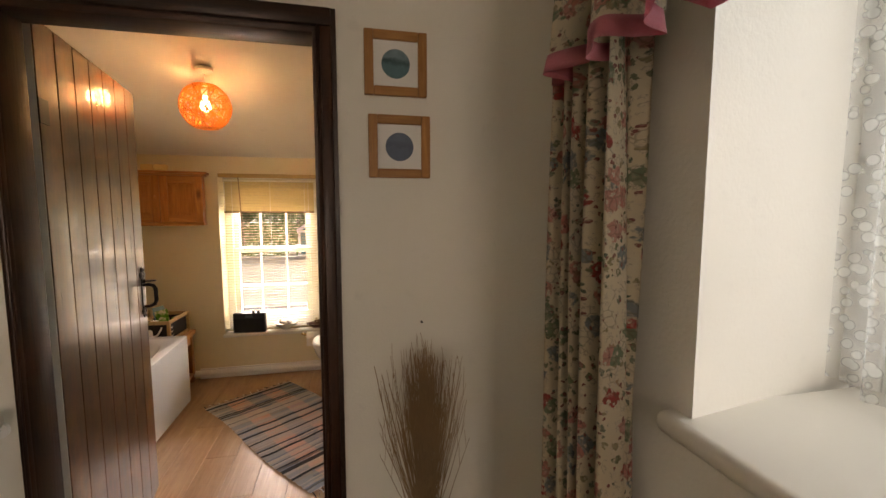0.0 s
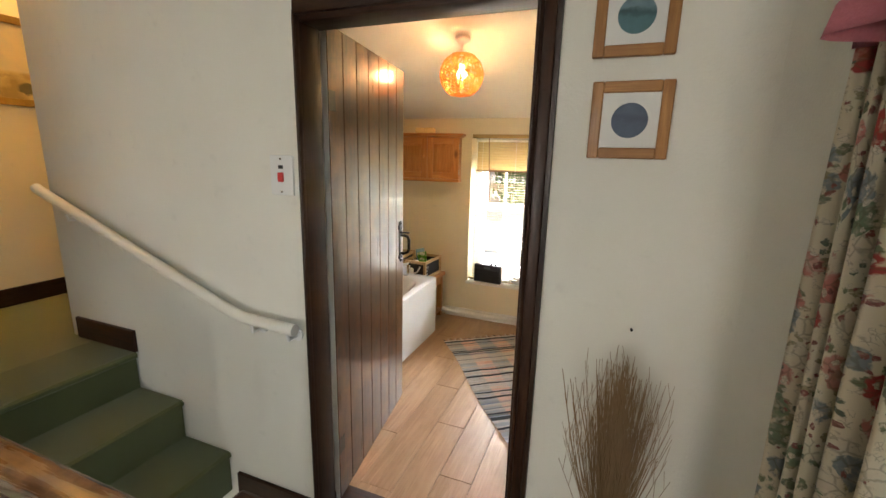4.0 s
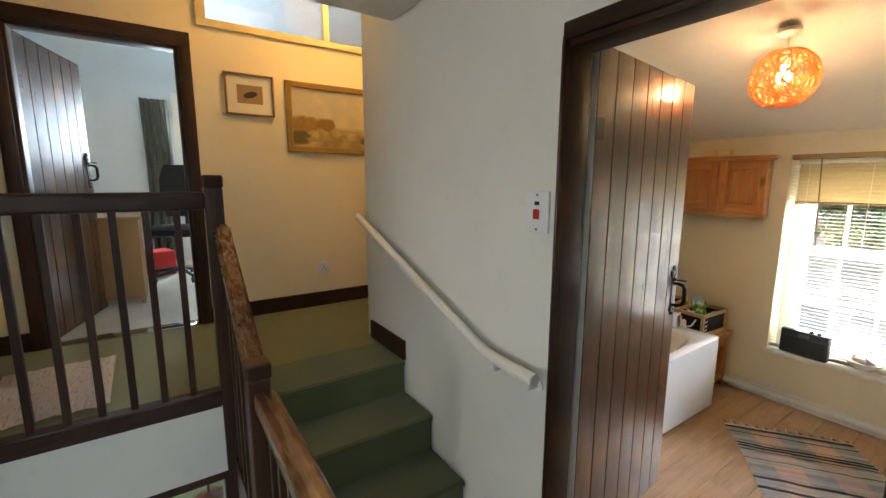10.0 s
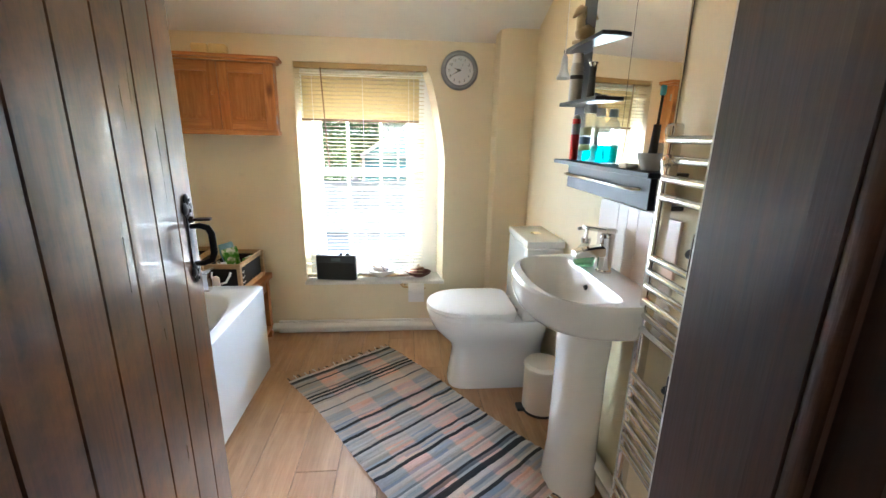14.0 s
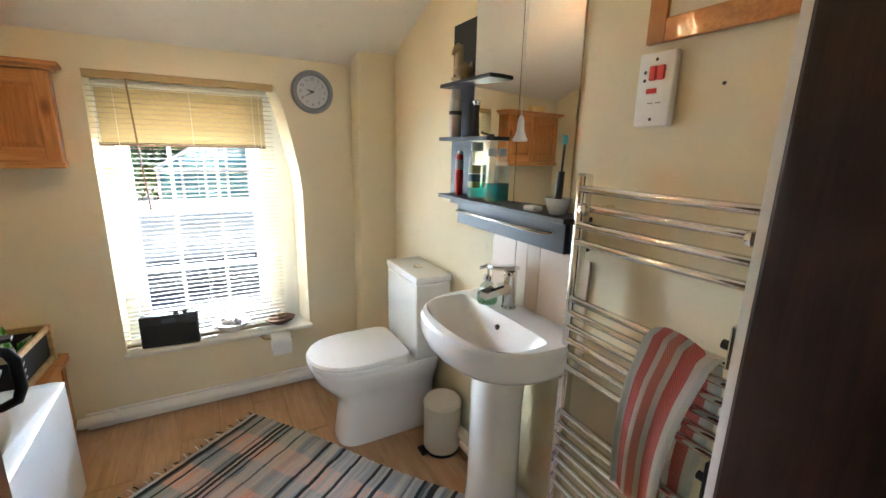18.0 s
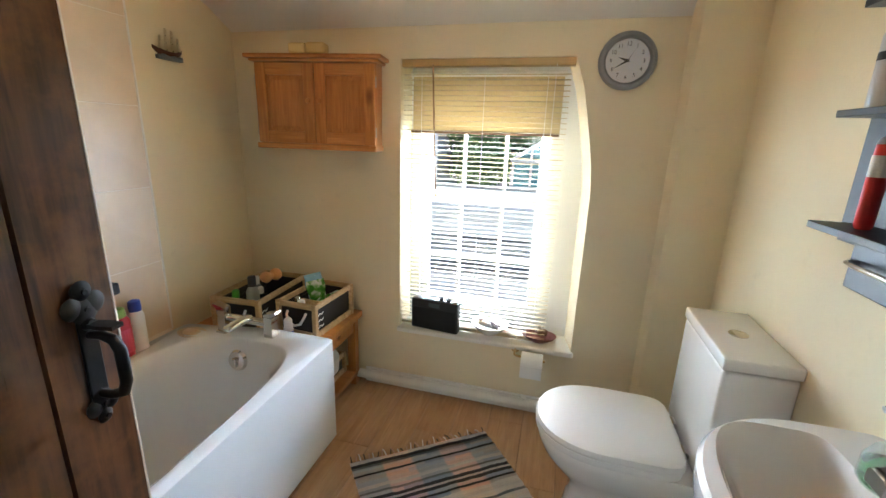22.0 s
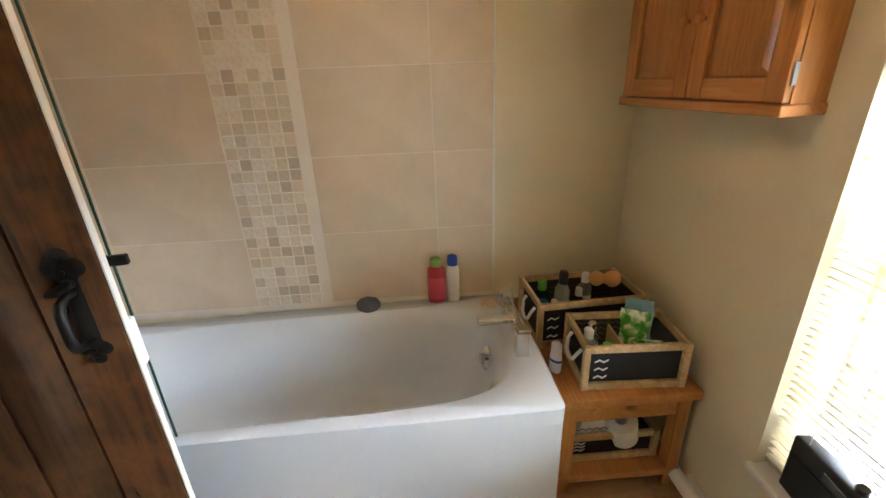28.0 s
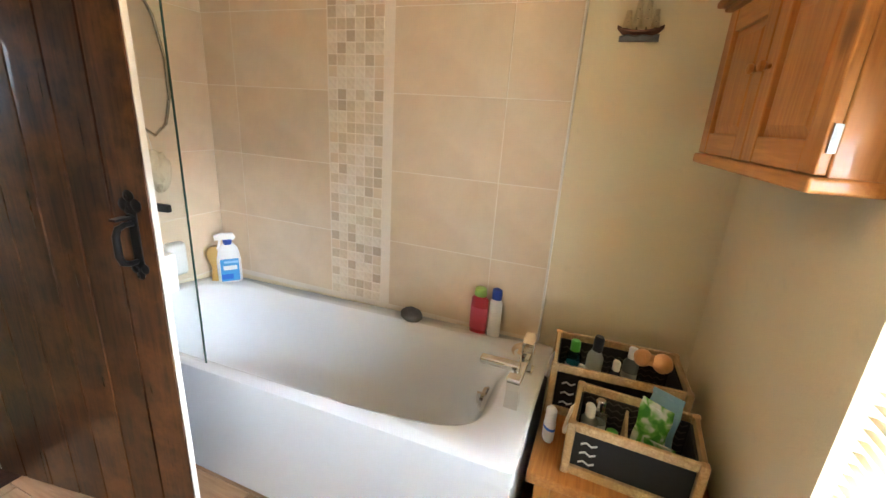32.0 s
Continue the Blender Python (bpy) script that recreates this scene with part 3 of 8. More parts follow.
# the latch-side jamb splays open towards the bathroom, with moulded steps along it
part("jamb", prism(bmesh.new(), [(DX1 - 0.006, 1.452), (DX1 - 0.004, 1.500), (DX1 + 0.008, 1.506), (DX1 + 0.012, 1.560), (DX1 + 0.024, 1.566), (0.352, 1.722), (0.356, 1.727), (0.361, 1.727), (0.361, 1.452)], 0.0, DZ + 0.05, "z"), DARK_OAK, door_frame, "splayed dark oak jamb on the latch side")
for nm, b in (("rebate", (DX0 - 0.069, DX0 - 0.061, 1.556, 1.694, 0.006, 1.955)), ("rebate_head", (DX0 + 0.004, 0.361, 1.564, 1.698, 1.948, 1.965))):
    part(nm, B(*b, bevel=0.003), GLOSS_WHITE, door_frame, "white gloss painted door rebate", True)
for x0, x1, y1 in ((0.3625, 0.408, 1.743), (DX0 - 0.11, DX0 - 0.055, 1.716)):
    part("inner_architrave", B(x0, x1, 1.6925, y1, 0.0, 1.955, bevel=0.006), GLOSS_WHITE, door_frame, "white gloss painted inner architrave", True)
part("inner_architrave", B(DX0 - 0.11, 0.408, 1.6925, 1.716, 1.9555, 2.012, bevel=0.005), GLOSS_WHITE, door_frame, "white gloss painted inner architrave", True)
for z, mt in ((1.13, CHROME), (0.93, BLACK_IRON)):
    k = part("latch_keep", B(0.366, 0.396, 1.742, 1.749, z - 0.03, z + 0.03, bevel=0.003), mt, door_frame, "worn metal latch keep")
    part("keep_hook", C((0.374, 1.748, z), (0.374, 1.758, z), 0.0065, seg=12), BLACK_IRON, k)


def latch(parent, x, z, face, mt=BLACK_IRON):
    """A black iron thumb latch with lobed plates and a bow handle, on the face at y = face; it stands out towards -y."""
    h = part("latch_plate", B(x - 0.015, x + 0.015, face - 0.004, face, z - 0.085, z + 0.085, bevel=0.002), mt, parent, "black iron latch plate")
    for dx, dz, r in ((0.0, 0.104, 0.017), (-0.017, 0.082, 0.018), (0.017, 0.082, 0.018), (0.0, 0.074, 0.022), (0.0, -0.106, 0.013), (-0.014, -0.086, 0.015), (0.014, -0.086, 0.015), (0.0, -0.078, 0.019)):
        part("lobe", L([(0.001, -0.004), (r - 0.003, -0.004), (r, 0.0), (r * 0.6, 0.004), (0.001, 0.005)], 14, Matrix.Translation((x + dx, face - 0.004, z + dz)) @ pose(0, 0, 0, 90, 0, 0)), mt, h, "", True)
    part("bow_handle", T([(x, face, z + 0.034), (x, face - 0.026, z + 0.036), (x, face - 0.044, z + 0.03), (x, face - 0.052, z + 0.014), (x, face - 0.053, z - 0.038), (x, face - 0.046, z - 0.058), (x, face - 0.026, z - 0.066), (x, face, z - 0.066)], lambda u: 0.0062 + 0.0028 * math.sin(math.pi * u), 12), mt, h, "", True)
    part("thumb_lever", prism(bmesh.new(), [(x - 0.006, face), (x - 0.012, face - 0.03), (x - 0.010, face - 0.055), (x + 0.010, face - 0.055), (x + 0.012, face - 0.03), (x + 0.006, face)], z + 0.050, z + 0.056, "z"), mt, h)
    part("lever_boss", C((x, face - 0.002, z + 0.053), (x, face - 0.014, z + 0.053), 0.011, 0.008, 14), mt, h, "", True)
    part("latch_tongue", B(x + 0.040, x + 0.088, face + 0.020, face + 0.034, z + 0.066, z + 0.086, bevel=0.003), mt, h)
    for dz in (0.104, 0.076, -0.084, -0.106):
        part("screw", C((x, face - 0.0115, z + dz), (x, face - 0.008, z + dz), 0.0042, seg=10), mt, h)


def plank_door(name, m, width, height, boards, label):
    d = thing(name, label, "door", m)
    bw = width / boards
    for k in range(boards):
        bm = bmesh.new()
        x0, x1 = k * bw, (k + 1) * bw
        g = 0.0035
        prism(bm, [(x0 + 0.0012, 0.009), (x0 + g, 0.0006), ((x0 + x1) / 2, 0.0), (x1 - g, 0.0006), (x1 - 0.0012, 0.009), (x1 - 0.0006, 0.020), (x0 + 0.0006, 0.020)], 0.0, height, "z")
        part("board", bm, DOOR_OAK, d, "", True, 25)
    for z in (0.22, height / 2, height - 0.25):
        part("ledge", B(0.03, width - 0.03, 0.020, 0.038, z - 0.06, z + 0.06, bevel=0.004), DOOR_OAK, d)
    part("edge_strip", B(width, width + 0.003, 0.003, 0.0195, 0.0, height), GLOSS_WHITE, d, "white painted edge of the door")
    part("edge_strip", B(-0.004, -0.001, 0.002, 0.0195, 0.0, height), GLOSS_WHITE, d, "white painted edge of the door")
    for z in (0.25, height - 0.25):
        part("hinge", B(-0.004, 0.05, -0.003, 0.0, z - 0.035, z + 0.035, bevel=0.001), BLACK_IRON, d, "dark iron butt hinge")
    latch(d, width - 0.055, 0.985, 0.0)
    return d


DOOR_W = 0.846
bath_door = plank_door("plank_door", at(-0.4355, 1.6035, 0.012, 98.6), DOOR_W, 1.890, 7, "open dark walnut-stained plank door with a black iron latch")

rl = part("rim_lock", B(DOOR_W - 0.14, DOOR_W - 0.012, 0.0205, 0.068, 0.815, 0.925, bevel=0.004), WHITE_PLASTIC, bath_door, "white rim lock on the back of the door")
part("snib", C((DOOR_W - 0.05, 0.068, 0.87), (DOOR_W - 0.05, 0.082, 0.87), 0.012, seg=16), CHROME, rl)

# study door: same kind, standing open into the study
st = plank_door("plank_door", at(-2.75, SDY0 + 0.012, FLOOR_UP + 0.01, 165), 0.73, 1.69, 6, "open dark-stained plank door of the study")
study_frame = architrave("door_2_frame", [
    ("jamb", (-2.75, -2.648, SDY0 - 0.02, SDY0 + 0.02, FLOOR_UP, SDZ), DARK_OAK),
    ("jamb", (-2.75, -2.648, SDY1 - 0.02, SDY1 + 0.02, FLOOR_UP, SDZ), DARK_OAK),
    ("head", (-2.75, -2.648, SDY0 - 0.02, SDY1 + 0.02, SDZ - 0.02, SDZ + 0.02), DARK_OAK_Y),
    ("architrave_side", (-2.659, -2.637, SDY0 - 0.065, SDY0, FLOOR_UP, 2.355), DARK_OAK),
    ("architrave_side", (-2.659, -2.637, SDY1, SDY1 + 0.065, FLOOR_UP, 2.355), DARK_OAK),
    ("architrave_top", (-2.659, -2.635, SDY0 - 0.065, SDY1 + 0.065, SDZ, 2.357), DARK_OAK_Y),
    ("threshold", (-2.76, -2.64, SDY0, SDY1, FLOOR_UP, FLOOR_UP + 0.006), CHROME),
], "dark stained oak door frame round the study doorway")

low_frame = architrave("door_3_frame", [
    ("jamb", (-1.59, -1.46, -0.10, -0.068, -1.75, 0.23), DARK_OAK),
    ("jamb", (-1.59, -1.46, 0.592, 0.625, -1.75, 0.23), DARK_OAK),
    ("head", (-1.59, -1.46, -0.10, 0.625, 0.215, 0.25), DARK_OAK_Y),
], "dark stained oak frame of the low doorway")


def skirting(name, boxes, mt, label):
    bm = bmesh.new()
    for b in boxes:
        box(bm, *b, bevel=0.004)
    return solid(name, bm, mt, label, "baseboard", kind="structure")


skirting("baseboard_study_wall", [(-2.659, -2.642, SDY1 + 0.066, 5.2, FLOOR_UP, FLOOR_UP + 0.105), (-2.659, -2.642, -2.6, SDY0 - 0.066, FLOOR_UP, FLOOR_UP + 0.105)], DARK_OAK_Y, "dark stained skirting board on the upper landing")
skirting("baseboard_stair_wall", [(-1.84, -1.425, 1.453, 1.469, FLOOR_UP, FLOOR_UP + 0.105), (-1.84, -1.83, 1.453, 1.469, FLOOR_UP, FLOOR_UP + 0.1), (-0.86, -0.476, 1.453, 1.469, 0.0, 0.115), (0.356, 0.779, 1.453, 1.469, 0.0, 0.115)], DARK_OAK_X, "dark stained skirting board beside the stair")

# ---------------------------------------------------------------- stair
stair = thing("stair", "short flight of green carpeted steps up to the upper landing", "stairs", at(-0.66, 0.69, 0.0), kind="structure")
for k, (x, z) in enumerate(((-0.24, 0.205), (-0.50, 0.385), (-0.77, 0.56))):
    bm = bmesh.new()
    nx = x
    poly = [(nx + 0.0, z - 0.19), (nx + 0.0, z - 0.03), (nx + 0.012, z - 0.022), (nx + 0.012, z - 0.008), (nx, z), (nx - 0.30, z), (nx - 0.30, z - 0.19)]
    prism(bm, [(a, b) for a, b in poly], -0.02, 0.768, "y")
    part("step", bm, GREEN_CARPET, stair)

rail = thing("wall_handrail", "white painted round wall handrail beside the stair", "handrail", at(-0.735, 1.41, 0.0))
part("rail_bar", T([(-1.14, 0, 1.288), (-1.11, 0, 1.275), (-0.03, 0, 0.884), (0.03, 0, 0.868), (0.255, 0, 0.86), (0.27, 0, 0.86)], 0.0215, 14), GLOSS_WHITE, rail, "", True)
for x, z in ((0.07, 0.862), (0.235, 0.86), (-0.95, 1.2)):
    b = part("bracket", T([(x, 0, z - 0.018), (x, 0.005, z - 0.045), (x, 0.055, z - 0.045)], 0.007, 8), WHITE_PLASTIC, rail, "", True)
    part("bracket_plate", C((x, 0.05, z - 0.045), (x, 0.059, z - 0.045), 0.022, seg=14), WHITE_PLASTIC, b)


def post(parent, x, y, z0, z1, s=0.032):
    p = part("newel_post", B(x - s, x + s, y - s, y + s, z0, z1 - 0.05, bevel=0.005), DARK_OAK, parent)
    part("cap", B(x - s - 0.004, x + s + 0.004, y - s - 0.004, y + s + 0.004, z1 - 0.05, z1, bevel=0.008), DARK_OAK, p)
    return p


bal = thing("balustrade", "dark stained oak balustrade at the edge of the upper landing", "balustrade", at(-1.49, 0.27, FLOOR_UP))
post(bal, 0.0, -0.372, 0.0, 0.955)
post(bal, 0.0, 0.372, -0.6, 0.95)
part("top_rail", B(-0.028, 0.028, -0.34, 0.34, 0.815, 0.885, bevel=0.012, seg=3), DARK_OAK_Y, bal)
part("bottom_rail", B(-0.03, 0.03, -0.34, 0.34, -0.012, 0.06, bevel=0.006), DARK_OAK_Y, bal)
for k in range(6):
    y = -0.245 + k * 0.0975
    part("baluster", B(-0.012, 0.012, y - 0.012, y + 0.012, 0.06, 0.815, bevel=0.003), DARK_OAK, bal)
sb = thing("stair_balustrade", "dark stained oak stair rail with a polished handrail", "balustrade", at(-0.86, 0.66, 0.0))
post(sb, 0.0, 0.0, -0.05, 0.965)
post(sb, 0.92, 0.03, -0.05, 0.96)
bm = bmesh.new()
prism(bm, [(-0.61, 1.255), (-0.61, 1.325), (-0.03, 0.955), (-0.03, 0.885)], -0.03, 0.03, "y")
bmesh.ops.bevel(bm, geom=bm.edges[:], offset=0.012, segments=3, affect="EDGES")
part("handrail", bm, RAIL_OAK, sb, "polished brown handrail", True)
part("handrail", B(0.03, 0.89, -0.02, 0.045, 0.825, 0.885, bevel=0.016, seg=3), RAIL_OAK, sb, "polished brown handrail", True)
part("string", B(-0.62, 0.0, -0.018, 0.018, 0.05, 0.30, bevel=0.004), DARK_OAK_X, sb)
part("bottom_rail", B(0.03, 0.89, -0.012, 0.032, 0.03, 0.085, bevel=0.005), DARK_OAK_X, sb)
for k in range(8):
    x = 0.12 + k * 0.1
    part("baluster", B(x - 0.012, x + 0.012, 0.0, 0.024, 0.085, 0.83, bevel=0.003), DARK_OAK, sb)
for k in range(5):
    x = -0.52 + k * 0.105
    z1 = 0.885 + (-0.03 - x) * 0.638
    part("baluster", B(x - 0.012, x + 0.012, -0.012, 0.012, 0.25, z1 + 0.01, bevel=0.003), DARK_OAK, sb)

# ---------------------------------------------------------------- bathroom window
win = thing("window_1", "white sliding sash window behind a cream venetian blind", "window", at(-0.22, 4.05, WZ0), kind="structure")
wx0, wx1 = -0.40, 0.42


def sash(parent, x0, x1, y, z0, z1, bars, cross):
    s = part("sash_frame", B(x0, x1, y, y + 0.035, z0, z0 + 0.05, bevel=0.004), WHITE_UPVC, parent)
    part("rail", B(x0, x1, y, y + 0.035, z1 - 0.04, z1, bevel=0.004), WHITE_UPVC, s)
    for xx in (x0, x1 - 0.045):
        part("stile", B(xx, xx + 0.045, y + 0.001, y + 0.034, z0 + 0.05, z1 - 0.04, bevel=0.004), WHITE_UPVC, s)
    for k in range(1, bars):
        xx = x0 + (x1 - x0) * k / bars
        part("glazing_bar", B(xx - 0.007, xx + 0.007, y + 0.004, y + 0.03, z0 + 0.05, z1 - 0.04), WHITE_UPVC, s)
    for c in cross:
        part("glazing_bar", B(x0 + 0.045, x1 - 0.045, y + 0.005, y + 0.029, c - 0.01, c + 0.01), WHITE_UPVC, s)
    g = part("pane", B(x0 + 0.03, x1 - 0.03, y + 0.014, y + 0.018, z0 + 0.03, z1 - 0.02), CLEAR, s)
    g.visible_shadow = False
    return s


sash(win, wx0 + 0.05, wx1 - 0.14, 0.0, 0.09, 0.70, 3, (0.37,))
sash(win, wx0 + 0.05, wx1 - 0.14, 0.04, 0.66, 1.27, 3, ())
for xx, ww in ((wx0 - 0.06, 0.11), (wx1 - 0.14, 0.22)):
    part("box_frame", B(xx, xx + ww, -0.01, 0.10, 0.04, 1.35, bevel=0.004), WHITE_UPVC, win)
part("frame_head", B(wx0 - 0.06, wx1 + 0.08, -0.008, 0.10, 1.27, 1.35, bevel=0.004), WHITE_UPVC, win)
part("sill_nosing", B(wx0 - 0.06, wx1 + 0.08, -0.008, 0.10, 0.0, 0.09, bevel=0.004), WHITE_UPVC, win)
solid("window_sill_1", B(WX0 - 0.01, 0.262, 3.862, 4.045, WZ0 - 0.02, WZ0 + 0.006, bevel=0.008, seg=3), GLOSS_WHITE, "white painted window board in the bathroom", "window sill", kind="structure", smooth=True)

# ---------------------------------------------------------------- bath
bath = thing("bath", "white acrylic bath with a white side panel", "bath", at(-1.112, 2.475, 0.0))
bm = bmesh.new()
oa, ob_ = 0.388, 0.912
rings = [super_ring(0, 0, 0.455, oa, ob_, 60, 64), super_ring(0, 0, 0.505, oa, ob_, 60, 64), super_ring(0, 0, 0.512, oa - 0.008, ob_ - 0.008, 50, 64),
         super_ring(0.030, -0.015, 0.512, 0.318, 0.818, 5.0, 64), super_ring(0.030, -0.015, 0.503, 0.307, 0.806, 4.8, 64), super_ring(0.027, -0.02, 0.44, 0.278, 0.775, 4.2, 64),
         super_ring(0.022, -0.012, 0.33, 0.262, 0.735, 3.9, 64), super_ring(0.02, -0.01, 0.23, 0.245, 0.69, 3.6, 64), super_ring(0.017, -0.005, 0.165, 0.222, 0.645, 3.4, 64),
         super_ring(0.014, 0.0, 0.128, 0.188, 0.59, 3.2, 64), super_ring(0.010, 0.0, 0.110, 0.14, 0.51, 3.0, 64), super_ring(0.005, 0.0, 0.104, 0.085, 0.40, 2.8, 64)]
loft(bm, rings, caps=False)
for v in bm.verts:
    if v.co.z > 0.42:
        v.co.z -= 0.004 + 0.052 * max(0.0, -v.co.x / oa) + 0.04 * max(0.0, (0.55 - v.co.y) / 1.45)
bm.verts.ensure_lookup_table()
bm.faces.new([bm.verts[len(bm.verts) - 64 + k] for k in range(64)])
part("tub", bm, BATH_WHITE, bath, "", True, )
part("side_panel", B(oa - 0.03, oa - 0.004, -ob_, ob_ - 0.006, 0.035, 0.450, bevel=0.004), BATH_WHITE, bath)
part("end_panel", B(-oa, oa - 0.0305, ob_ - 0.03, ob_ - 0.006, 0.035, 0.438, bevel=0.003), BATH_WHITE, bath)
part("plinth", B(-oa, oa - 0.04, -ob_, ob_ - 0.04, 0.0, 0.04), WHITE_PLASTIC, bath)


def text_part(name, body, size, m, material, parent, depth=0.0004):
    """Raised lettering in the built-in font, centred, in the plane of m."""
    cu = bpy.data.curves.new(name, "FONT")
    cu.body, cu.size, cu.extrude, cu.align_x, cu.align_y = body, size, depth, "CENTER", "CENTER"
    tmp = bpy.data.objects.new(name, cu)
    me = bpy.data.meshes.new_from_object(tmp)
    bpy.data.objects.remove(tmp)
    me.materials.append(material)
    ob = new(name, me)
    ob.parent = parent
    ob.matrix_basis = m
    return ob


INK = simple("printed_ink", (0.02, 0.02, 0.025), 0.6, grain=0.1)

# ---------------------------------------------------------------- bath fittings
tap = thing("bath_tap", "chrome bath filler tap standing on the bath deck", "tap", at(-1.08, 3.32, 0.495))
for x, e in ((-0.13, -1), (0.10, 1)):
    p = part("pillar", loft(bmesh.new(), [[Vector((x + sx * a + e * dx, sy * b_, z)) for sx, sy in ((-1, -1), (1, -1), (1, 1), (-1, 1))] for z, a, b_, dx in ((0.0, 0.027, 0.027, 0.0), (0.008, 0.027, 0.027, 0.0), (0.009, 0.021, 0.021, 0.0), (0.075, 0.018, 0.019, 0.0), (0.102, 0.020, 0.020, 0.002))]), CHROME, tap)
    part("lever", prism(bmesh.new(), [(x - e * 0.018, 0.103), (x + e * 0.022, 0.103), (x + e * 0.040, 0.122), (x + e * 0.038, 0.128), (x - e * 0.018, 0.113)], -0.019, 0.019), CHROME, p)
part("cross_body", B(-0.112, 0.082, -0.017, 0.017, 0.058, 0.080, bevel=0.005, seg=3), CHROME, tap, "", True)
part("spout", B(-0.017, 0.021, -0.135, 0.0, 0.074, 0.098, bevel=0.009, seg=3), CHROME, tap, "", True)
ov = thing("overflow", "round chrome bath overflow cover", "bath fitting", at(-1.065, 3.222, 0.435))
part("cover", L([(0.001, 0.0), (0.041, 0.0), (0.044, 0.006), (0.037, 0.018), (0.001, 0.022)], 22, pose(0, 0, 0, 82, 0, 0)), CHROME, ov, "", True)
part("knob", B(-0.008, 0.008, -0.034, -0.014, -0.02, 0.02, bevel=0.004), CHROME, ov)

SCREEN_GLASS = glass_mat("screen_glass", (0.94, 0.97, 0.955), 0.0, 1.2)
scr = thing("shower_screen", "clear glass shower screen standing on the bath rim", "shower screen", at(-0.752, 1.57, 0.470))
g = part("glass_panel", B(-0.002, 0.002, 0.02, 0.7445, 0.004, 1.44), SCREEN_GLASS, scr)
g.visible_shadow = False
part("wall_channel", B(-0.012, 0.012, -0.008, 0.025, 0.0, 1.43, bevel=0.003), CHROME, scr)
part("seal", B(-0.0045, 0.0045, 0.02, 0.745, 0.0, 0.006), CLEAR_PLASTIC, scr)
part("edge_bead", B(-0.0022, 0.0022, 0.745, 0.749, 0.004, 1.44), simple("dark_glass_edge", (0.03, 0.07, 0.055), 0.2), scr, "dark green glass edge")

sh = thing("shower_hose", "chrome shower hose hanging on the tiled end wall", "shower hose", at(-1.2, 1.60, 1.0))
part("hose", T([(0.02, 0.0, 0.78), (-0.03, 0.02, 0.66), (-0.055, 0.025, 0.5), (-0.05, 0.03, 0.34), (-0.02, 0.03, 0.23), (0.03, 0.02, 0.18), (0.08, 0.01, 0.22)], 0.008, 10), CHROME, sh, "", True)
part("riser_rail", T([(0.09, 0.01, -0.05), (0.09, 0.01, 0.85)], 0.009, 12), CHROME, sh, "", True)
for z in (-0.04, 0.84):
    part("rail_bracket", B(0.075, 0.105, -0.03, 0.02, z - 0.015, z + 0.015, bevel=0.004), CHROME, sh)
sc = thing("body_scrubber", "cream net body scrubber hanging on the shower rail", "scrubber", at(-1.15, 1.625, 1.03))
bm = bmesh.new()
bmesh.ops.create_icosphere(bm, subdivisions=3, radius=0.06)
for v in bm.verts:
    v.co *= 1 + 0.28 * noise.noise(v.co * 60)
    v.co.z *= 1.5
part("net", bm, fabric("cream_net", (0.62, 0.55, 0.38), (0.75, 0.68, 0.5), 150), sc)
part("cord", T([(0, 0, 0.07), (0.01, -0.01, 0.16), (0.04, -0.015, 0.2)], 0.002, 6), PAPER, sc)
solid("shower_control", B(-0.05, 0.05, -0.025, 0.035, -0.08, 0.08, bevel=0.015, seg=3), WHITE_PLASTIC, "white plastic shower control box on the end wall", "shower control", at(-1.19, 1.60, 0.60), smooth=True)


def bottle(name, label, loc, prof, body_mat, cap_mat, cap, label_mat=None, flat=1.0, rz=0.0, tilt=0.0, band=None):
    """A bottle from a turned outline, pressed flat to an oval, with a cap and a wrap-round label."""
    t = thing(name, label, "bottle", at(*loc, rz) @ pose(0, 0, 0, tilt, 0, 0))
    sq = Matrix.Diagonal((1, flat, 1, 1))
    b = part("body", L(prof, 24, sq), body_mat, t, "", True)
    part("cap", L(cap, 20, Matrix.Diagonal((1, max(flat, 0.8), 1, 1))), cap_mat, t, "", True)
    if label_mat:
        z0, z1, r = band
        part("label", L([(r, z0), (r, z1)], 24, sq, cap=False), label_mat, b, "printed label")
    return t


LABEL_WHITE = simple("white_label", (0.78, 0.78, 0.76), 0.5)
LABEL_BLUE = simple("blue_label", (0.02, 0.13, 0.55), 0.4)
bottle("shampoo_bottle", "red shampoo bottle with a green cap on the bath rim", (-1.462, 3.065, 0.448), [(0.034, 0), (0.038, 0.008), (0.040, 0.10), (0.038, 0.165), (0.027, 0.180)], simple("crimson_plastic", (0.36, 0.012, 0.022), 0.28, grain=0.06), simple("lime_cap", (0.24, 0.36, 0.06), 0.4), [(0.027, 0.180), (0.028, 0.186), (0.025, 0.212), (0.016, 0.218)], simple("rose_label", (0.50, 0.06, 0.09), 0.35), 0.62, 80, band=(0.03, 0.13, 0.0403))
bottle("lotion_bottle", "white bottle with a blue cap on the bath rim", (-1.462, 3.135, 0.449), [(0.025, 0), (0.028, 0.008), (0.028, 0.16), (0.022, 0.178)], WHITE_PLASTIC, BLUE_PLASTIC, [(0.022, 0.178), (0.023, 0.20), (0.021, 0.22), (0.009, 0.226)], None, 0.8, 70)
sp = thing("spray_bottle", "white spray bottle with a blue label on the bath rim", "spray bottle", at(-1.41, 1.705, 0.421, 142) @ Matrix.Scale(1.28, 4))
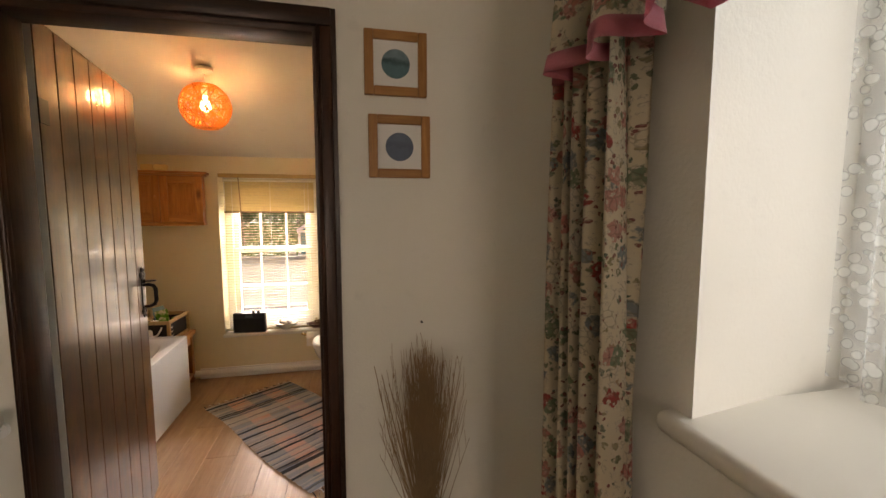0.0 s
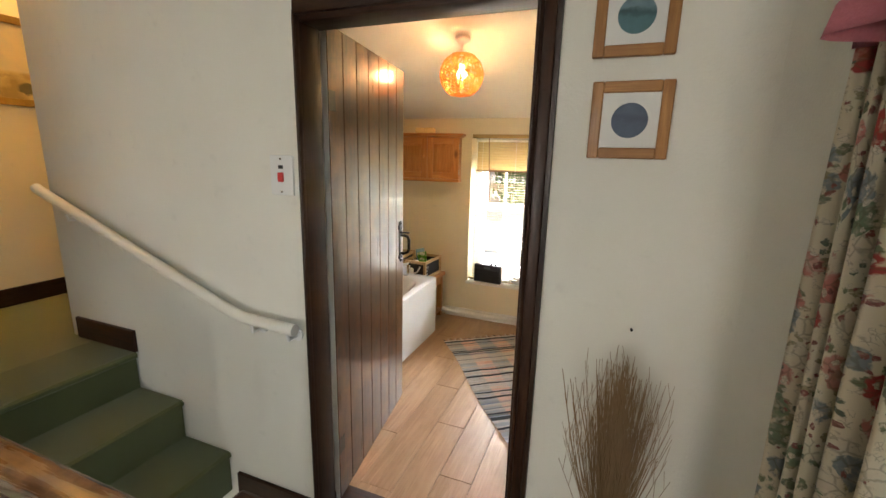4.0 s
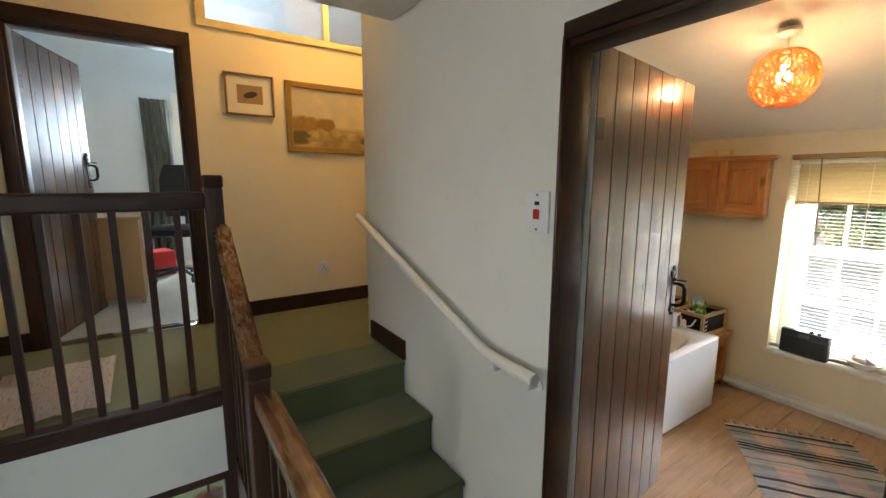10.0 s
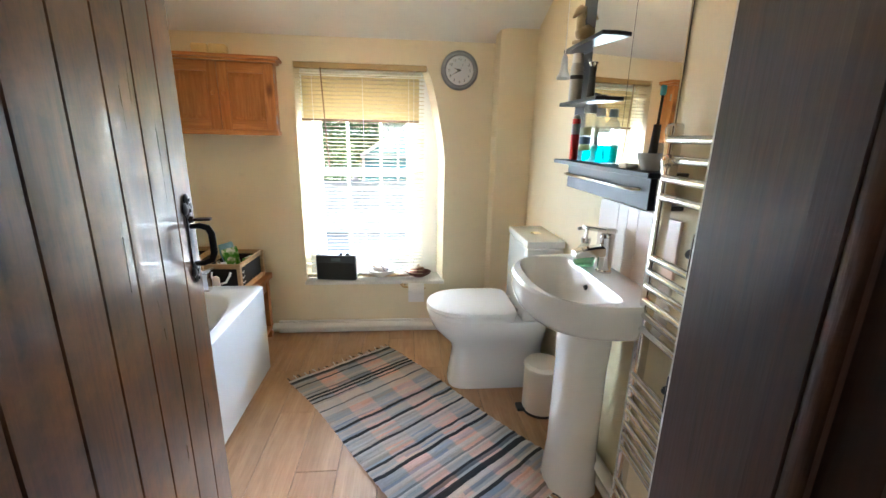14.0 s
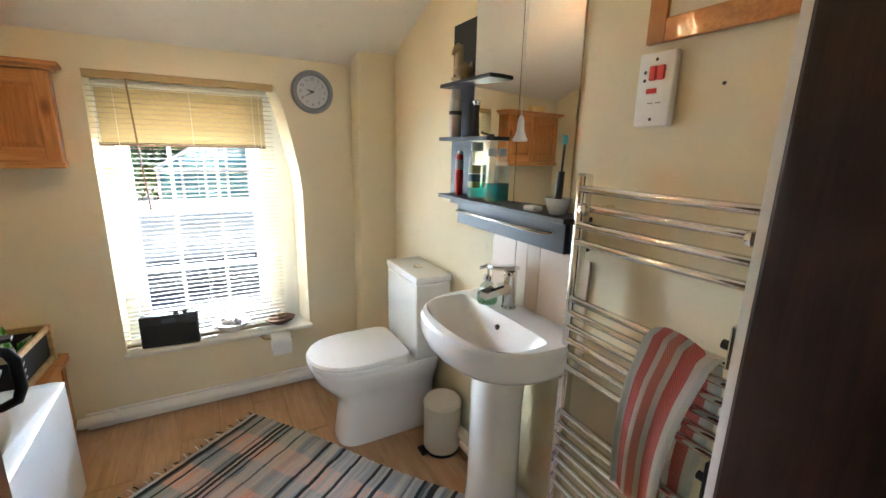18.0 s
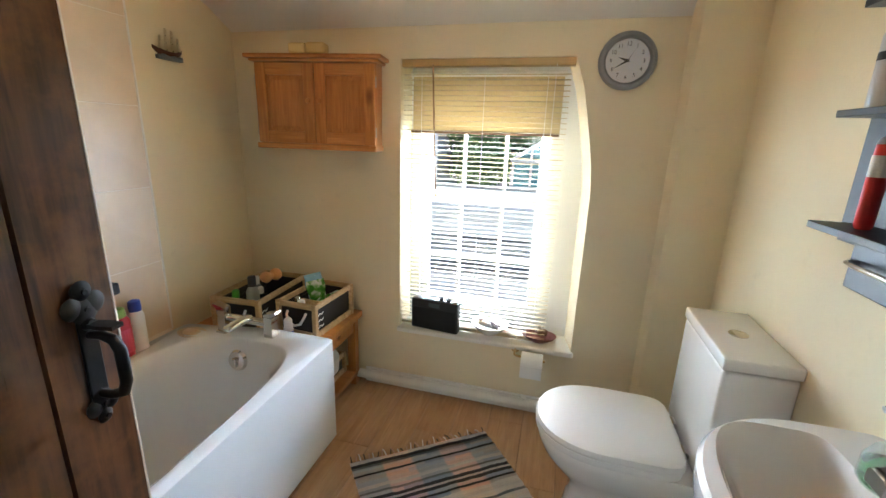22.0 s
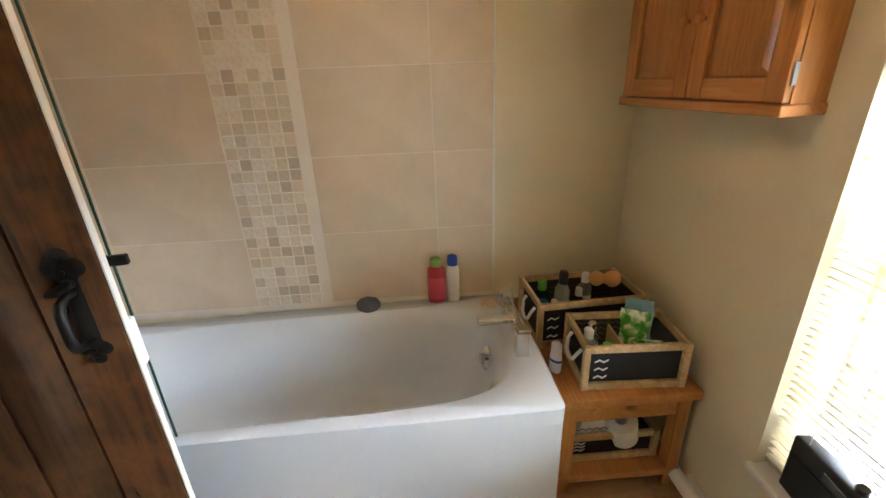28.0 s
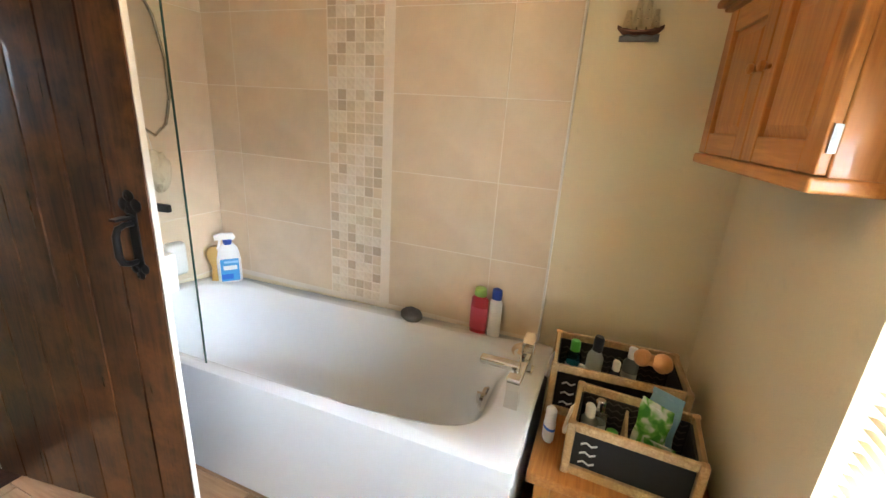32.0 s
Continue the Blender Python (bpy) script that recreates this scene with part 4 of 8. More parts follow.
b = part("body", L([(0.042, 0), (0.045, 0.01), (0.045, 0.10), (0.036, 0.15), (0.016, 0.175)], 24, Matrix.Diagonal((1, 0.6, 1, 1))), WHITE_PLASTIC, sp, "", True)
part("label", B(-0.034, 0.034, -0.0285, -0.0265, 0.018, 0.112, bevel=0.003), simple("sky_blue_label", (0.06, 0.30, 0.62), 0.4), b, "blue printed label")
part("label_stripe", B(-0.024, 0.026, -0.0292, -0.0284, 0.066, 0.084, bevel=0.0003), LABEL_WHITE, b, "white label stripe")
part("label_stripe", B(-0.032, 0.010, -0.0292, -0.0284, 0.026, 0.048, bevel=0.0003), LABEL_BLUE, b, "dark blue label corner")
part("label_stripe", B(-0.020, 0.032, -0.0292, -0.0284, 0.094, 0.104, bevel=0.0003), simple("pale_blue_print", (0.30, 0.55, 0.80), 0.4), b, "pale blue label stripe")
part("collar", C((0, 0, 0.168), (0, 0, 0.190), 0.016, 0.018, 16), BLUE_PLASTIC, sp)
part("spray_head", prism(bmesh.new(), [(-0.048, 0.206), (-0.046, 0.188), (-0.018, 0.190), (0.022, 0.186), (0.030, 0.196), (0.022, 0.212), (-0.02, 0.214)], -0.011, 0.011), WHITE_PLASTIC, sp, "white spray head")
part("trigger", prism(bmesh.new(), [(-0.030, 0.190), (-0.022, 0.190), (-0.026, 0.168), (-0.036, 0.150), (-0.041, 0.152), (-0.034, 0.170)], -0.006, 0.006), WHITE_PLASTIC, sp, "white trigger")
tan = thing("wooden_scrubber", "tan waisted back scrubber behind the spray bottle", "scrubber", at(-1.375, 1.655, 0.413, 142))
part("body", loft(bmesh.new(), [super_ring(0.004 * math.sin(z * 30), 0, z, a, 0.014, 2.4, 24) for z, a in ((0.0, 0.020), (0.008, 0.030), (0.04, 0.033), (0.075, 0.027), (0.105, 0.024), (0.14, 0.034), (0.175, 0.040), (0.20, 0.034), (0.212, 0.018))]), simple("tan_plastic", (0.50, 0.32, 0.09), 0.45, grain=0.12), tan, "", True)
bm = bmesh.new()
bmesh.ops.create_icosphere(bm, subdivisions=3, radius=1.0)
for v in bm.verts:
    k = 1 + 0.10 * noise.noise(v.co * 2.5) + 0.03 * noise.noise(v.co * 14)
    v.co = Vector((v.co.x * 0.032, v.co.y * 0.052, v.co.z * 0.036)) * k
solid("bath_sponge", bm, simple("grey_pumice", (0.16, 0.15, 0.15), 0.95, grain=0.35, scale=160, relief=0.9, depth=0.004), "grey natural bath sponge on the bath rim", "sponge", at(-1.415, 2.77, 0.486), smooth=True)
sd = thing("soap_dish", "shallow cream soap dish with a bar of soap", "soap dish", at(-1.36, 3.285, 0.464))
part("dish", L([(0.02, 0.0), (0.035, 0.003), (0.05, 0.012), (0.053, 0.018), (0.049, 0.017), (0.03, 0.007), (0.001, 0.006)], 26, Matrix.Diagonal((1.2, 0.85, 1, 1))), simple("shell_dish", (0.60, 0.50, 0.36), 0.3, grain=0.2, scale=60), sd, "", True)
part("soap", B(-0.033, 0.033, -0.02, 0.02, 0.006, 0.026, bevel=0.009, seg=3), simple("cream_soap", (0.72, 0.60, 0.42), 0.4), sd, "", True)

# ---------------------------------------------------------------- bench and crates
bench = thing("bench", "honey pine bench with a lower shelf beside the bath", "bench", at(-1.18, 3.64, 0.0))
part("seat", B(-0.335, 0.345, -0.235, 0.232, 0.385, 0.42, bevel=0.005), PINE_X, bench)
for x in (-0.31, 0.285):
    for y in (-0.21, 0.165):
        part("leg", B(x, x + 0.045, y, y + 0.045, 0.0, 0.385, bevel=0.004), PINE, bench)
part("apron", B(0.295, 0.325, -0.165, 0.165, 0.315, 0.385, bevel=0.003), PINE_X, bench)
part("apron", B(-0.265, 0.285, -0.205, -0.18, 0.315, 0.385, bevel=0.003), PINE_X, bench)
part("shelf", B(-0.31, 0.335, -0.215, 0.215, 0.055, 0.08, bevel=0.004), PINE_X, bench)

FADED_ZIGZAG = simple("faded_zigzag_paint", (0.10, 0.09, 0.08), 0.8, grain=0.3, scale=90)
ZIGZAG_BLACK = simple("black_cloth_board", (0.013, 0.012, 0.012), 0.75, grain=0.25, scale=120)


def crate(label, m, lx, ly, h, chevrons=True):
    """A slatted box with pale frames, black zigzag boards and rope handles; its length runs along y."""
    c = thing("storage_crate", label, "crate", m, "wooden storage crates")
    a, b, w = lx / 2, ly / 2, 0.022
    part("base", B(-a + 0.004, a - 0.004, -b + 0.004, b - 0.004, 0.004, 0.012), CRATE_WOOD, c)
    for sx in (-1, 1):
        for sy in (-1, 1):
            part("corner_post", B(sx * a - w / 2, sx * a + w / 2, sy * b - w / 2, sy * b + w / 2, 0.0, h, bevel=0.004), CRATE_WOOD, c)
        for z in (0.012, h - 0.014):
            part("long_slat", B(sx * a - 0.006, sx * a + 0.006, -b + w / 2, b - w / 2, z - 0.012, z + 0.014, bevel=0.002), CRATE_WOOD, c)
        part("side_board", B(sx * (a - 0.009) - 0.003, sx * (a - 0.009) + 0.003, -b + 0.008, b - 0.008, 0.022, h - 0.024), ZIGZAG_BLACK, c, "black board with white zigzags")
    for sy in (-1, 1):
        for z in (0.012, h - 0.014):
            part("short_slat", B(-a + w / 2, a - w / 2, sy * b - 0.006, sy * b + 0.006, z - 0.012, z + 0.014, bevel=0.002), CRATE_WOOD, c)
        e = part("end_board", B(-a + 0.008, a - 0.008, sy * (b - 0.009) - 0.003, sy * (b - 0.009) + 0.003, 0.022, h - 0.024), ZIGZAG_BLACK, c, "black board with white zigzags")
        y = sy * (b + 0.012)
        part("rope_handle", T([(-0.05, sy * b, h * 0.72), (-0.048, y, h * 0.62), (-0.03, y + sy * 0.008, h * 0.42), (0, y + sy * 0.01, h * 0.36), (0.03, y + sy * 0.008, h * 0.42), (0.048, y, h * 0.62), (0.05, sy * b, h * 0.72)], 0.006, 8), PAPER, c, "white rope handle", True)
    if chevrons:
        for k in range(3):
            bm = bmesh.new()
            y0 = -b + 0.03
            zz = 0.036 + k * (h - 0.075) / 3
            for q in range(3):
                y1 = y0 + q * 0.014
                pts = [(y1, zz + (0.008 if q % 2 else 0)), (y1 + 0.014, zz + (0 if q % 2 else 0.008))]
                prism(bm, [(pts[0][0], pts[0][1]), (pts[1][0], pts[1][1]), (pts[1][0], pts[1][1] + 0.006), (pts[0][0], pts[0][1] + 0.006)], a - 0.0055, a - 0.0045, "x")
            part("zigzag", bm, PAPER, c, "white painted zigzag")
        for sx in (-1, 1):
            for k in range(5):
                bm = bmesh.new()
                zz = 0.035 + k * 0.022
                for q in range(int(ly / 0.01)):
                    y1 = -b + 0.02 + q * 0.013
                    if y1 + 0.013 > b - 0.015:
                        break
                    za, zb = zz + (0.009 if q % 2 else 0), zz + (0 if q % 2 else 0.009)
                    prism(bm, [(y1, za), (y1 + 0.013, zb), (y1 + 0.013, zb + 0.004), (y1, za + 0.004)], sx * (a - 0.009) - sx * 0.0045, sx * (a - 0.009) - sx * 0.0035, "x")
                part("zigzag", bm, FADED_ZIGZAG, c, "faded grey zigzag")
    return c


crate("pale wooden crate with black zigzag sides, full of bottles", at(-1.245, 3.61, 0.421, 3), 0.23, 0.39, 0.185)
crate("smaller pale wooden crate with black zigzag sides and rope handles", at(-0.975, 3.66, 0.421, -3), 0.195, 0.31, 0.165)
crate("pale wooden crate of toilet rolls under the bench", at(-1.02, 3.63, 0.081, 0), 0.22, 0.32, 0.12)
MILKY = sheer_mat("milky_bottle", (0.52, 0.54, 0.50), 0.45, 0.2)
CRATE_BOTTLES = (
    ("green_cap_bottle", "blue bottle with a green cap in the crate", (-1.29, 3.475, 0.434), 0.027, 0.185, glass_mat("blue_gel", (0.12, 0.42, 0.62), 0.1, 1.2), GREEN_PLASTIC),
    ("black_cap_bottle", "clear bottle with a black cap in the crate", (-1.24, 3.535, 0.434), 0.030, 0.235, MILKY, BLACK_PLASTIC),
    ("dark_bottle", "small dark bottle with a white cap in the crate", (-1.255, 3.61, 0.434), 0.022, 0.155, simple("dark_bottle", (0.02, 0.03, 0.05), 0.2), WHITE_PLASTIC),
    ("white_cap_bottle", "grey bottle with a white cap in the crate", (-1.315, 3.66, 0.434), 0.026, 0.185, simple("grey_bottle", (0.18, 0.20, 0.22), 0.3), WHITE_PLASTIC),
    ("small_jar", "small dark jar in the crate", (-1.17, 3.70, 0.434), 0.028, 0.07, simple("amber_jar", (0.06, 0.02, 0.008), 0.2), BLACK_PLASTIC),
    ("silver_cap_bottle", "clear bottle with a silver cap in the small crate", (-1.02, 3.57, 0.434), 0.024, 0.15, CLEAR_PLASTIC, CHROME),
    ("clear_bottle", "clear bottle with a white cap in the small crate", (-0.985, 3.55, 0.434), 0.027, 0.15, MILKY, WHITE_PLASTIC),
    ("amber_bottle", "small amber bottle with a white cap in the crate", (-1.215, 3.50, 0.434), 0.019, 0.13, simple("amber_glass", (0.10, 0.03, 0.01), 0.15), WHITE_PLASTIC),
    ("squat_jar", "squat pale jar with a white lid in the crate", (-1.19, 3.63, 0.434), 0.03, 0.09, simple("pale_jar", (0.40, 0.40, 0.38), 0.3), WHITE_PLASTIC),
    ("green_tub", "green tub in the small crate", (-0.985, 3.612, 0.434), 0.026, 0.09, simple("deep_green_tub", (0.02, 0.15, 0.07), 0.3), GREEN_PLASTIC),
)
for nm, lb, loc, r, h, bmt, cmt in CRATE_BOTTLES:
    bottle(nm, lb, loc, [(r * 0.9, 0), (r, 0.008), (r, h * 0.68), (r * 0.55, h * 0.78)], bmt, cmt, [(r * 0.62, h * 0.78), (r * 0.62, h * 0.97), (r * 0.5, h)], LABEL_WHITE if r > 0.0235 else None, 0.8, random.uniform(0, 90), random.uniform(-6, 6), (h * 0.2, h * 0.5, r * 1.01))
def leaf_print():
    """Clear-white film printed with green leaves."""
    m, n, l, p = mat_new("leaf_printed_film")
    w = noise_tex(n, l, coords(n, l), 26, 2, 0.4, 0.6)
    l.new(ramp(n, l, w, [(0.42, (0.06, 0.24, 0.03)), (0.50, (0.16, 0.40, 0.07)), (0.58, (0.56, 0.66, 0.46)), (0.70, (0.74, 0.78, 0.68))]), p.inputs["Base Color"])
    p.inputs["Roughness"].default_value = 0.22
    return m


LEAF_FILM = leaf_print()
for k, (loc, rz, lean, w0, h0, mt, lb) in enumerate((
        ((-0.985, 3.700, 0.478), -40, -12, 0.046, 0.135, LEAF_FILM, "leaf-printed green pack leaning in the small crate"),
        ((-1.003, 3.722, 0.478), -36, -14, 0.044, 0.160, simple("pale_blue_foil", (0.24, 0.46, 0.56), 0.35, grain=0.1), "pale blue foil pack leaning in the small crate"),
        ((-0.945, 3.735, 0.445), -20, 14, 0.038, 0.115, LEAF_FILM, "leaf-printed green pack in the small crate"))):
    rings = []
    for q in range(9):
        v = q / 8
        w, d = w0 + 0.003 * math.sin(v * 9 + k), 0.002 + 0.009 * math.sin(math.pi * min(1.0, v * 1.1)) ** 0.8
        rings.append([Vector((d * math.sin(a) + 0.003 * math.sin(5 * a + k), w * math.cos(a), v * h0 + 0.003 * math.sin(3 * a + k * 2) * v)) for a in [2 * math.pi * c / 20 for c in range(20)]])
    pk = thing("foil_pack", lb, "packet", at(*loc, rz) @ pose(0, 0, 0, 4, lean, 0))
    part("pouch", loft(bmesh.new(), rings), mt, pk, "", True)
    part("crimped_top", B(-0.002, 0.002, -w0, w0, h0 - 0.004, h0 + 0.012, bevel=0.001), mt, pk)
solid("crate_divider", B(-0.004, 0.004, -0.08, 0.08, 0.0, 0.11, bevel=0.002), CRATE_WOOD, "thin wooden divider inside the small crate", "divider", at(-0.985, 3.643, 0.434, 87))
for x, y in ((-0.915, 3.785), (-1.16, 3.775)):
    solid("shell", L([(0.002, 0), (0.016, 0.006), (0.019, 0.016), (0.012, 0.028), (0.002, 0.032)], 14), simple("pale_shell", (0.62, 0.54, 0.42), 0.5, grain=0.2, scale=90), "small pale shell lying in the crate", "shell", at(x, y, 0.434), smooth=True)
bm = bmesh.new()
for dy, rr in ((-0.028, 0.029), (0.0, 0.020), (0.030, 0.031)):
    k = bmesh.ops.create_icosphere(bm, subdivisions=3, radius=rr, matrix=Matrix.Translation((0, dy, 0)))
for v in bm.verts:
    v.co *= 1 + 0.12 * noise.noise(v.co * 30)
solid("peach_sponge", bm, fabric("peach_foam", (0.70, 0.33, 0.12), (0.82, 0.45, 0.20), 120), "peach bath sponge lying on the crate", "sponge", at(-1.275, 3.715, 0.612, -12), smooth=True)
bottle("roll_on", "white roll-on bottle on the bench", (-0.985, 3.44, 0.42), [(0.016, 0), (0.021, 0.01), (0.022, 0.06), (0.019, 0.08)], WHITE_PLASTIC, WHITE_PLASTIC, [(0.019, 0.08), (0.0185, 0.11), (0.008, 0.12)], LABEL_BLUE, 0.7, 40, band=(0.045, 0.055, 0.0222))
for k, (x, y, z, tilt) in enumerate(((-0.98, 3.57, 0.20, 70), (-0.94, 3.68, 0.19, 20), (-1.03, 3.66, 0.235, 88))):
    r = solid("toilet_roll", L([(0.02, -0.05), (0.053, -0.05), (0.055, -0.045), (0.055, 0.045), (0.053, 0.05), (0.02, 0.05), (0.019, 0.0), (0.02, -0.05)], 28, cap=False), PAPER, "white toilet roll in the crate under the bench", "toilet roll", at(x, y, z) @ pose(0, 0, 0, tilt, 0, 40 * k), "spare toilet rolls", smooth=True)

# ---------------------------------------------------------------- wall cupboard


BRONZE_HINGE = simple("grey_hinge_metal", (0.35, 0.34, 0.32), 0.5, 0.5)


def wall_cupboard():
    c = thing("wall_cupboard", "honey pine wall cupboard with two panelled doors", "cupboard", at(-0.985, 3.736, 1.272, 7.3))
    w, d, h = 0.283, 0.20, 0.365
    part("body", B(-w, w, 0.018, d, 0.0, h, bevel=0.003), PINE, c)
    part("cornice", B(-w - 0.035, w + 0.035, -0.028, d, h + 0.012, h + 0.03, bevel=0.006, seg=3), PINE_X, c)
    part("cornice_step", B(-w - 0.018, w + 0.018, -0.012, d, h, h + 0.012, bevel=0.004), PINE_X, c)
    part("base_mould", B(-w - 0.006, w + 0.006, -0.008, d, -0.014, 0.012, bevel=0.006, seg=3), PINE_X, c)
    for sx in (-1, 1):
        x0, x1 = (-w + 0.002, -0.002) if sx < 0 else (0.002, w - 0.002)
        dd = part("door", B(x0, x0 + 0.05, 0.0, 0.018, 0.014, h - 0.004, bevel=0.003), PINE, c, "panelled pine door")
        part("stile", B(x1 - 0.05, x1, 0.0, 0.018, 0.014, h - 0.004, bevel=0.003), PINE, dd)
        for z0, z1 in ((0.014, 0.066), (h - 0.056, h - 0.004)):
            part("rail", B(x0 + 0.05, x1 - 0.05, 0.001, 0.018, z0, z1, bevel=0.003), PINE_X, dd)
        bm = bmesh.new()
        a0, a1, b0, b1 = x0 + 0.05, x1 - 0.05, 0.066, h - 0.056
        loft(bm, [[Vector((x, y, z)) for x, z in ((a0 + i, b0 + i), (a1 - i, b0 + i), (a1 - i, b1 - i), (a0 + i, b1 - i))] for i, y in ((0.0, 0.012), (0.004, 0.0115), (0.022, 0.004), (0.03, 0.004))])
        part("panel", bm, PINE, dd)
        kx = -0.026 if sx < 0 else 0.028
        part("knob", L([(0.005, 0), (0.005, 0.006), (0.012, 0.014), (0.010, 0.021), (0.001, 0.023)], 16, Matrix.Translation((kx, 0.0, 0.20)) @ pose(0, 0, 0, 90, 0, 0)), PINE, dd, "turned pine knob", True)
        hx = -w - 0.003 if sx < 0 else w + 0.0
        for z in (0.07, h - 0.08):
            part("hinge", B(hx, hx + 0.002, 0.006, 0.018, z - 0.022, z + 0.022), BRONZE_HINGE, dd, "steel hinge")
    return c


wall_cupboard()
for x, l in ((-1.055, 0.040), (-0.965, 0.043)):
    solid("soap_box", B(-l, l, -0.032, 0.032, 0.0, 0.046, bevel=0.011, seg=3), simple("cream_card", (0.74, 0.54, 0.22), 0.6), "small rounded cream box lying on the cupboard", "box", at(x, 3.745, 1.6675, 8), smooth=True)

ship = thing("ship_ornament", "small metal sailing ship ornament on the wall", "ornament", at(-1.52, 3.495, 1.608) @ Matrix.Diagonal((1.1, 1.36, 0.92, 1)))
BRONZE = simple("dull_bronze", (0.16, 0.12, 0.07), 0.45, 0.6, grain=0.3, scale=80, relief=0.3)
rings = []
for k in range(11):
    y = -0.052 + 0.0104 * k
    q = abs(y) / 0.052
    d, top, keel = 0.003 + 0.021 * (1 - q * q), 0.034 + 0.020 * q ** 2.2, 0.012 + 0.030 * q ** 3
    rings.append([Vector((0.0, y, top)), Vector((d, y, top)), Vector((d * 1.02, y, (top * 2 + keel) / 3)), Vector((d * 0.5, y, keel)), Vector((0.0, y, keel))])
part("hull", loft(bmesh.new(), rings), simple("red_brown_hull", (0.13, 0.05, 0.025), 0.45, 0.2, grain=0.3, scale=80, relief=0.3), ship, "red-brown hull")
part("wave_base", loft(bmesh.new(), [[Vector((x * (1 - (y / 0.048) ** 4 * 0.5), y, z + (0.003 * math.sin(y * 190) if z > 0 else 0))) for x, z in ((0, 0), (0.020, 0.0), (0.024, 0.012), (0.016, 0.020), (0, 0.020))] for y in [-0.044 + 0.0088 * c for c in range(11)]]), simple("slate_blue_metal", (0.20, 0.21, 0.23), 0.5, 0.3, grain=0.3, scale=90, relief=0.3), ship, "slate-blue wave base")
PALE_SAIL = simple("pale_sail", (0.74, 0.62, 0.40), 0.6, grain=0.15, scale=120)
for y, hh, w in ((-0.030, 0.060, 0.020), (-0.009, 0.094, 0.020), (0.012, 0.090, 0.020), (0.031, 0.062, 0.017)):
    part("mast", T([(0.012, y, 0.03), (0.012, y, 0.036 + hh)], 0.0018, 6), BRONZE, ship)
    for k in range(3):
        part("sail", thick(grid_sheet(bmesh.new(), 4, 4, lambda u, v, y=y, k=k, hh=hh, w=w: Vector((0.014 + 0.006 * math.sin(math.pi * u), y + (u - 0.5) * w * (1.15 - 0.22 * k - 0.2 * v), 0.042 + k * hh * 0.31 + v * hh * 0.29))), 0.0015), PALE_SAIL, ship)

# ---------------------------------------------------------------- clock
SILVER = simple("brushed_silver", (0.26, 0.27, 0.29), 0.40, 0.6, grain=0.05, scale=60, relief=0.05)
clock = thing("wall_clock", "round wall clock with a silver rim and white dial", "clock", at(0.325, 3.877, 1.645))
FACING = pose(0, 0, 0, 90, 0, 0)
part("rim", L([(0.108, 0.0), (0.108, 0.012), (0.100, 0.028), (0.090, 0.032), (0.082, 0.026), (0.080, 0.012)], 48, FACING, cap=False), SILVER, clock, "", True)
dial = part("dial", C((0, -0.001, 0), (0, -0.013, 0), 0.0815, seg=48), simple("dial_white", (0.66, 0.67, 0.69), 0.5, grain=0.01), clock)
for k in range(12):
    a = math.radians(90 - 30 * (k + 1))
    text_part("numeral", str(k + 1), 0.021, Matrix.Translation((0.061 * math.cos(a), -0.0135, 0.061 * math.sin(a))) @ FACING, INK, dial)
for nm, ang, l, w in (("hour_hand", 290, 0.038, 0.006), ("minute_hand", 240, 0.058, 0.0040), ("second_hand", 30, 0.05, 0.001)):
    a = math.radians(90 - ang)
    part(nm, prism(bmesh.new(), [(-math.sin(a) * w, math.cos(a) * w), (math.cos(a) * l, math.sin(a) * l), (math.sin(a) * w, -math.cos(a) * w), (-math.cos(a) * 0.01, -math.sin(a) * 0.01)], -0.0155 - w * 0.3, -0.0148 - w * 0.3, "y"), INK, dial)
gl = part("glass", C((0, -0.026, 0), (0, -0.0275, 0), 0.083, seg=48), CLEAR, clock)
gl.visible_shadow = False

# ---------------------------------------------------------------- blinds
SLAT = sheer_mat("cream_slat", (0.48, 0.385, 0.225), 0.08, 0.5)
blind = thing("venetian_blind", "cream slatted venetian blind let down over the window", "blind", at(-0.24, 3.945, WZ0))
part("head_rail", B(-0.40, 0.375, -0.05, -0.005, 1.285, 1.318, bevel=0.004), simple("brass_rail", (0.42, 0.28, 0.10), 0.4, 0.3), blind, "brass-coloured head rail")
NS = 56
for k in range(NS):
    z = 0.035 + k * 1.24 / NS
    zz = z + WZ0
    r = min(0.37, right_edge(zz) + 0.235)
    tilt = 13 if z < 0.90 else 4
    bm = bmesh.new()
    m = Matrix.Translation((0, -0.028, z)) @ pose(0, 0, 0, -tilt, 0, 0)
    loft(bm, [[m @ Vector(p) for p in ((x, -0.0125, 0), (x, 0.0, 0.0022), (x, 0.0125, 0.0), (x, 0.0, 0.0014))] for x in (-0.385, 0.362)])
    part("slat", bm, SLAT, blind)
part("bottom_rail", B(-0.385, 0.362, -0.04, -0.016, 0.018, 0.032, bevel=0.003), SLAT, blind)
for x in (-0.29, 0.0, 0.27):
    part("ladder_cord", T([(x, -0.042, 0.03), (x, -0.042, 1.29)], 0.0011, 5), PAPER, blind)
part("tilt_wand", T([(-0.235, -0.058, 1.29), (-0.222, -0.06, 1.0), (-0.205, -0.06, 0.70)], 0.004, 8), simple("wand_brown", (0.25, 0.15, 0.07), 0.3), blind, "brown tilt wand")
part("pull_cord", T([(0.30, -0.05, 1.29), (0.30, -0.05, 0.62)], 0.0013, 5), PAPER, blind)
part("cord_weight", L([(0.003, 0), (0.006, 0.005), (0.003, 0.025)], 10, Matrix.Translation((0.30, -0.05, 0.60))), PAPER, blind)
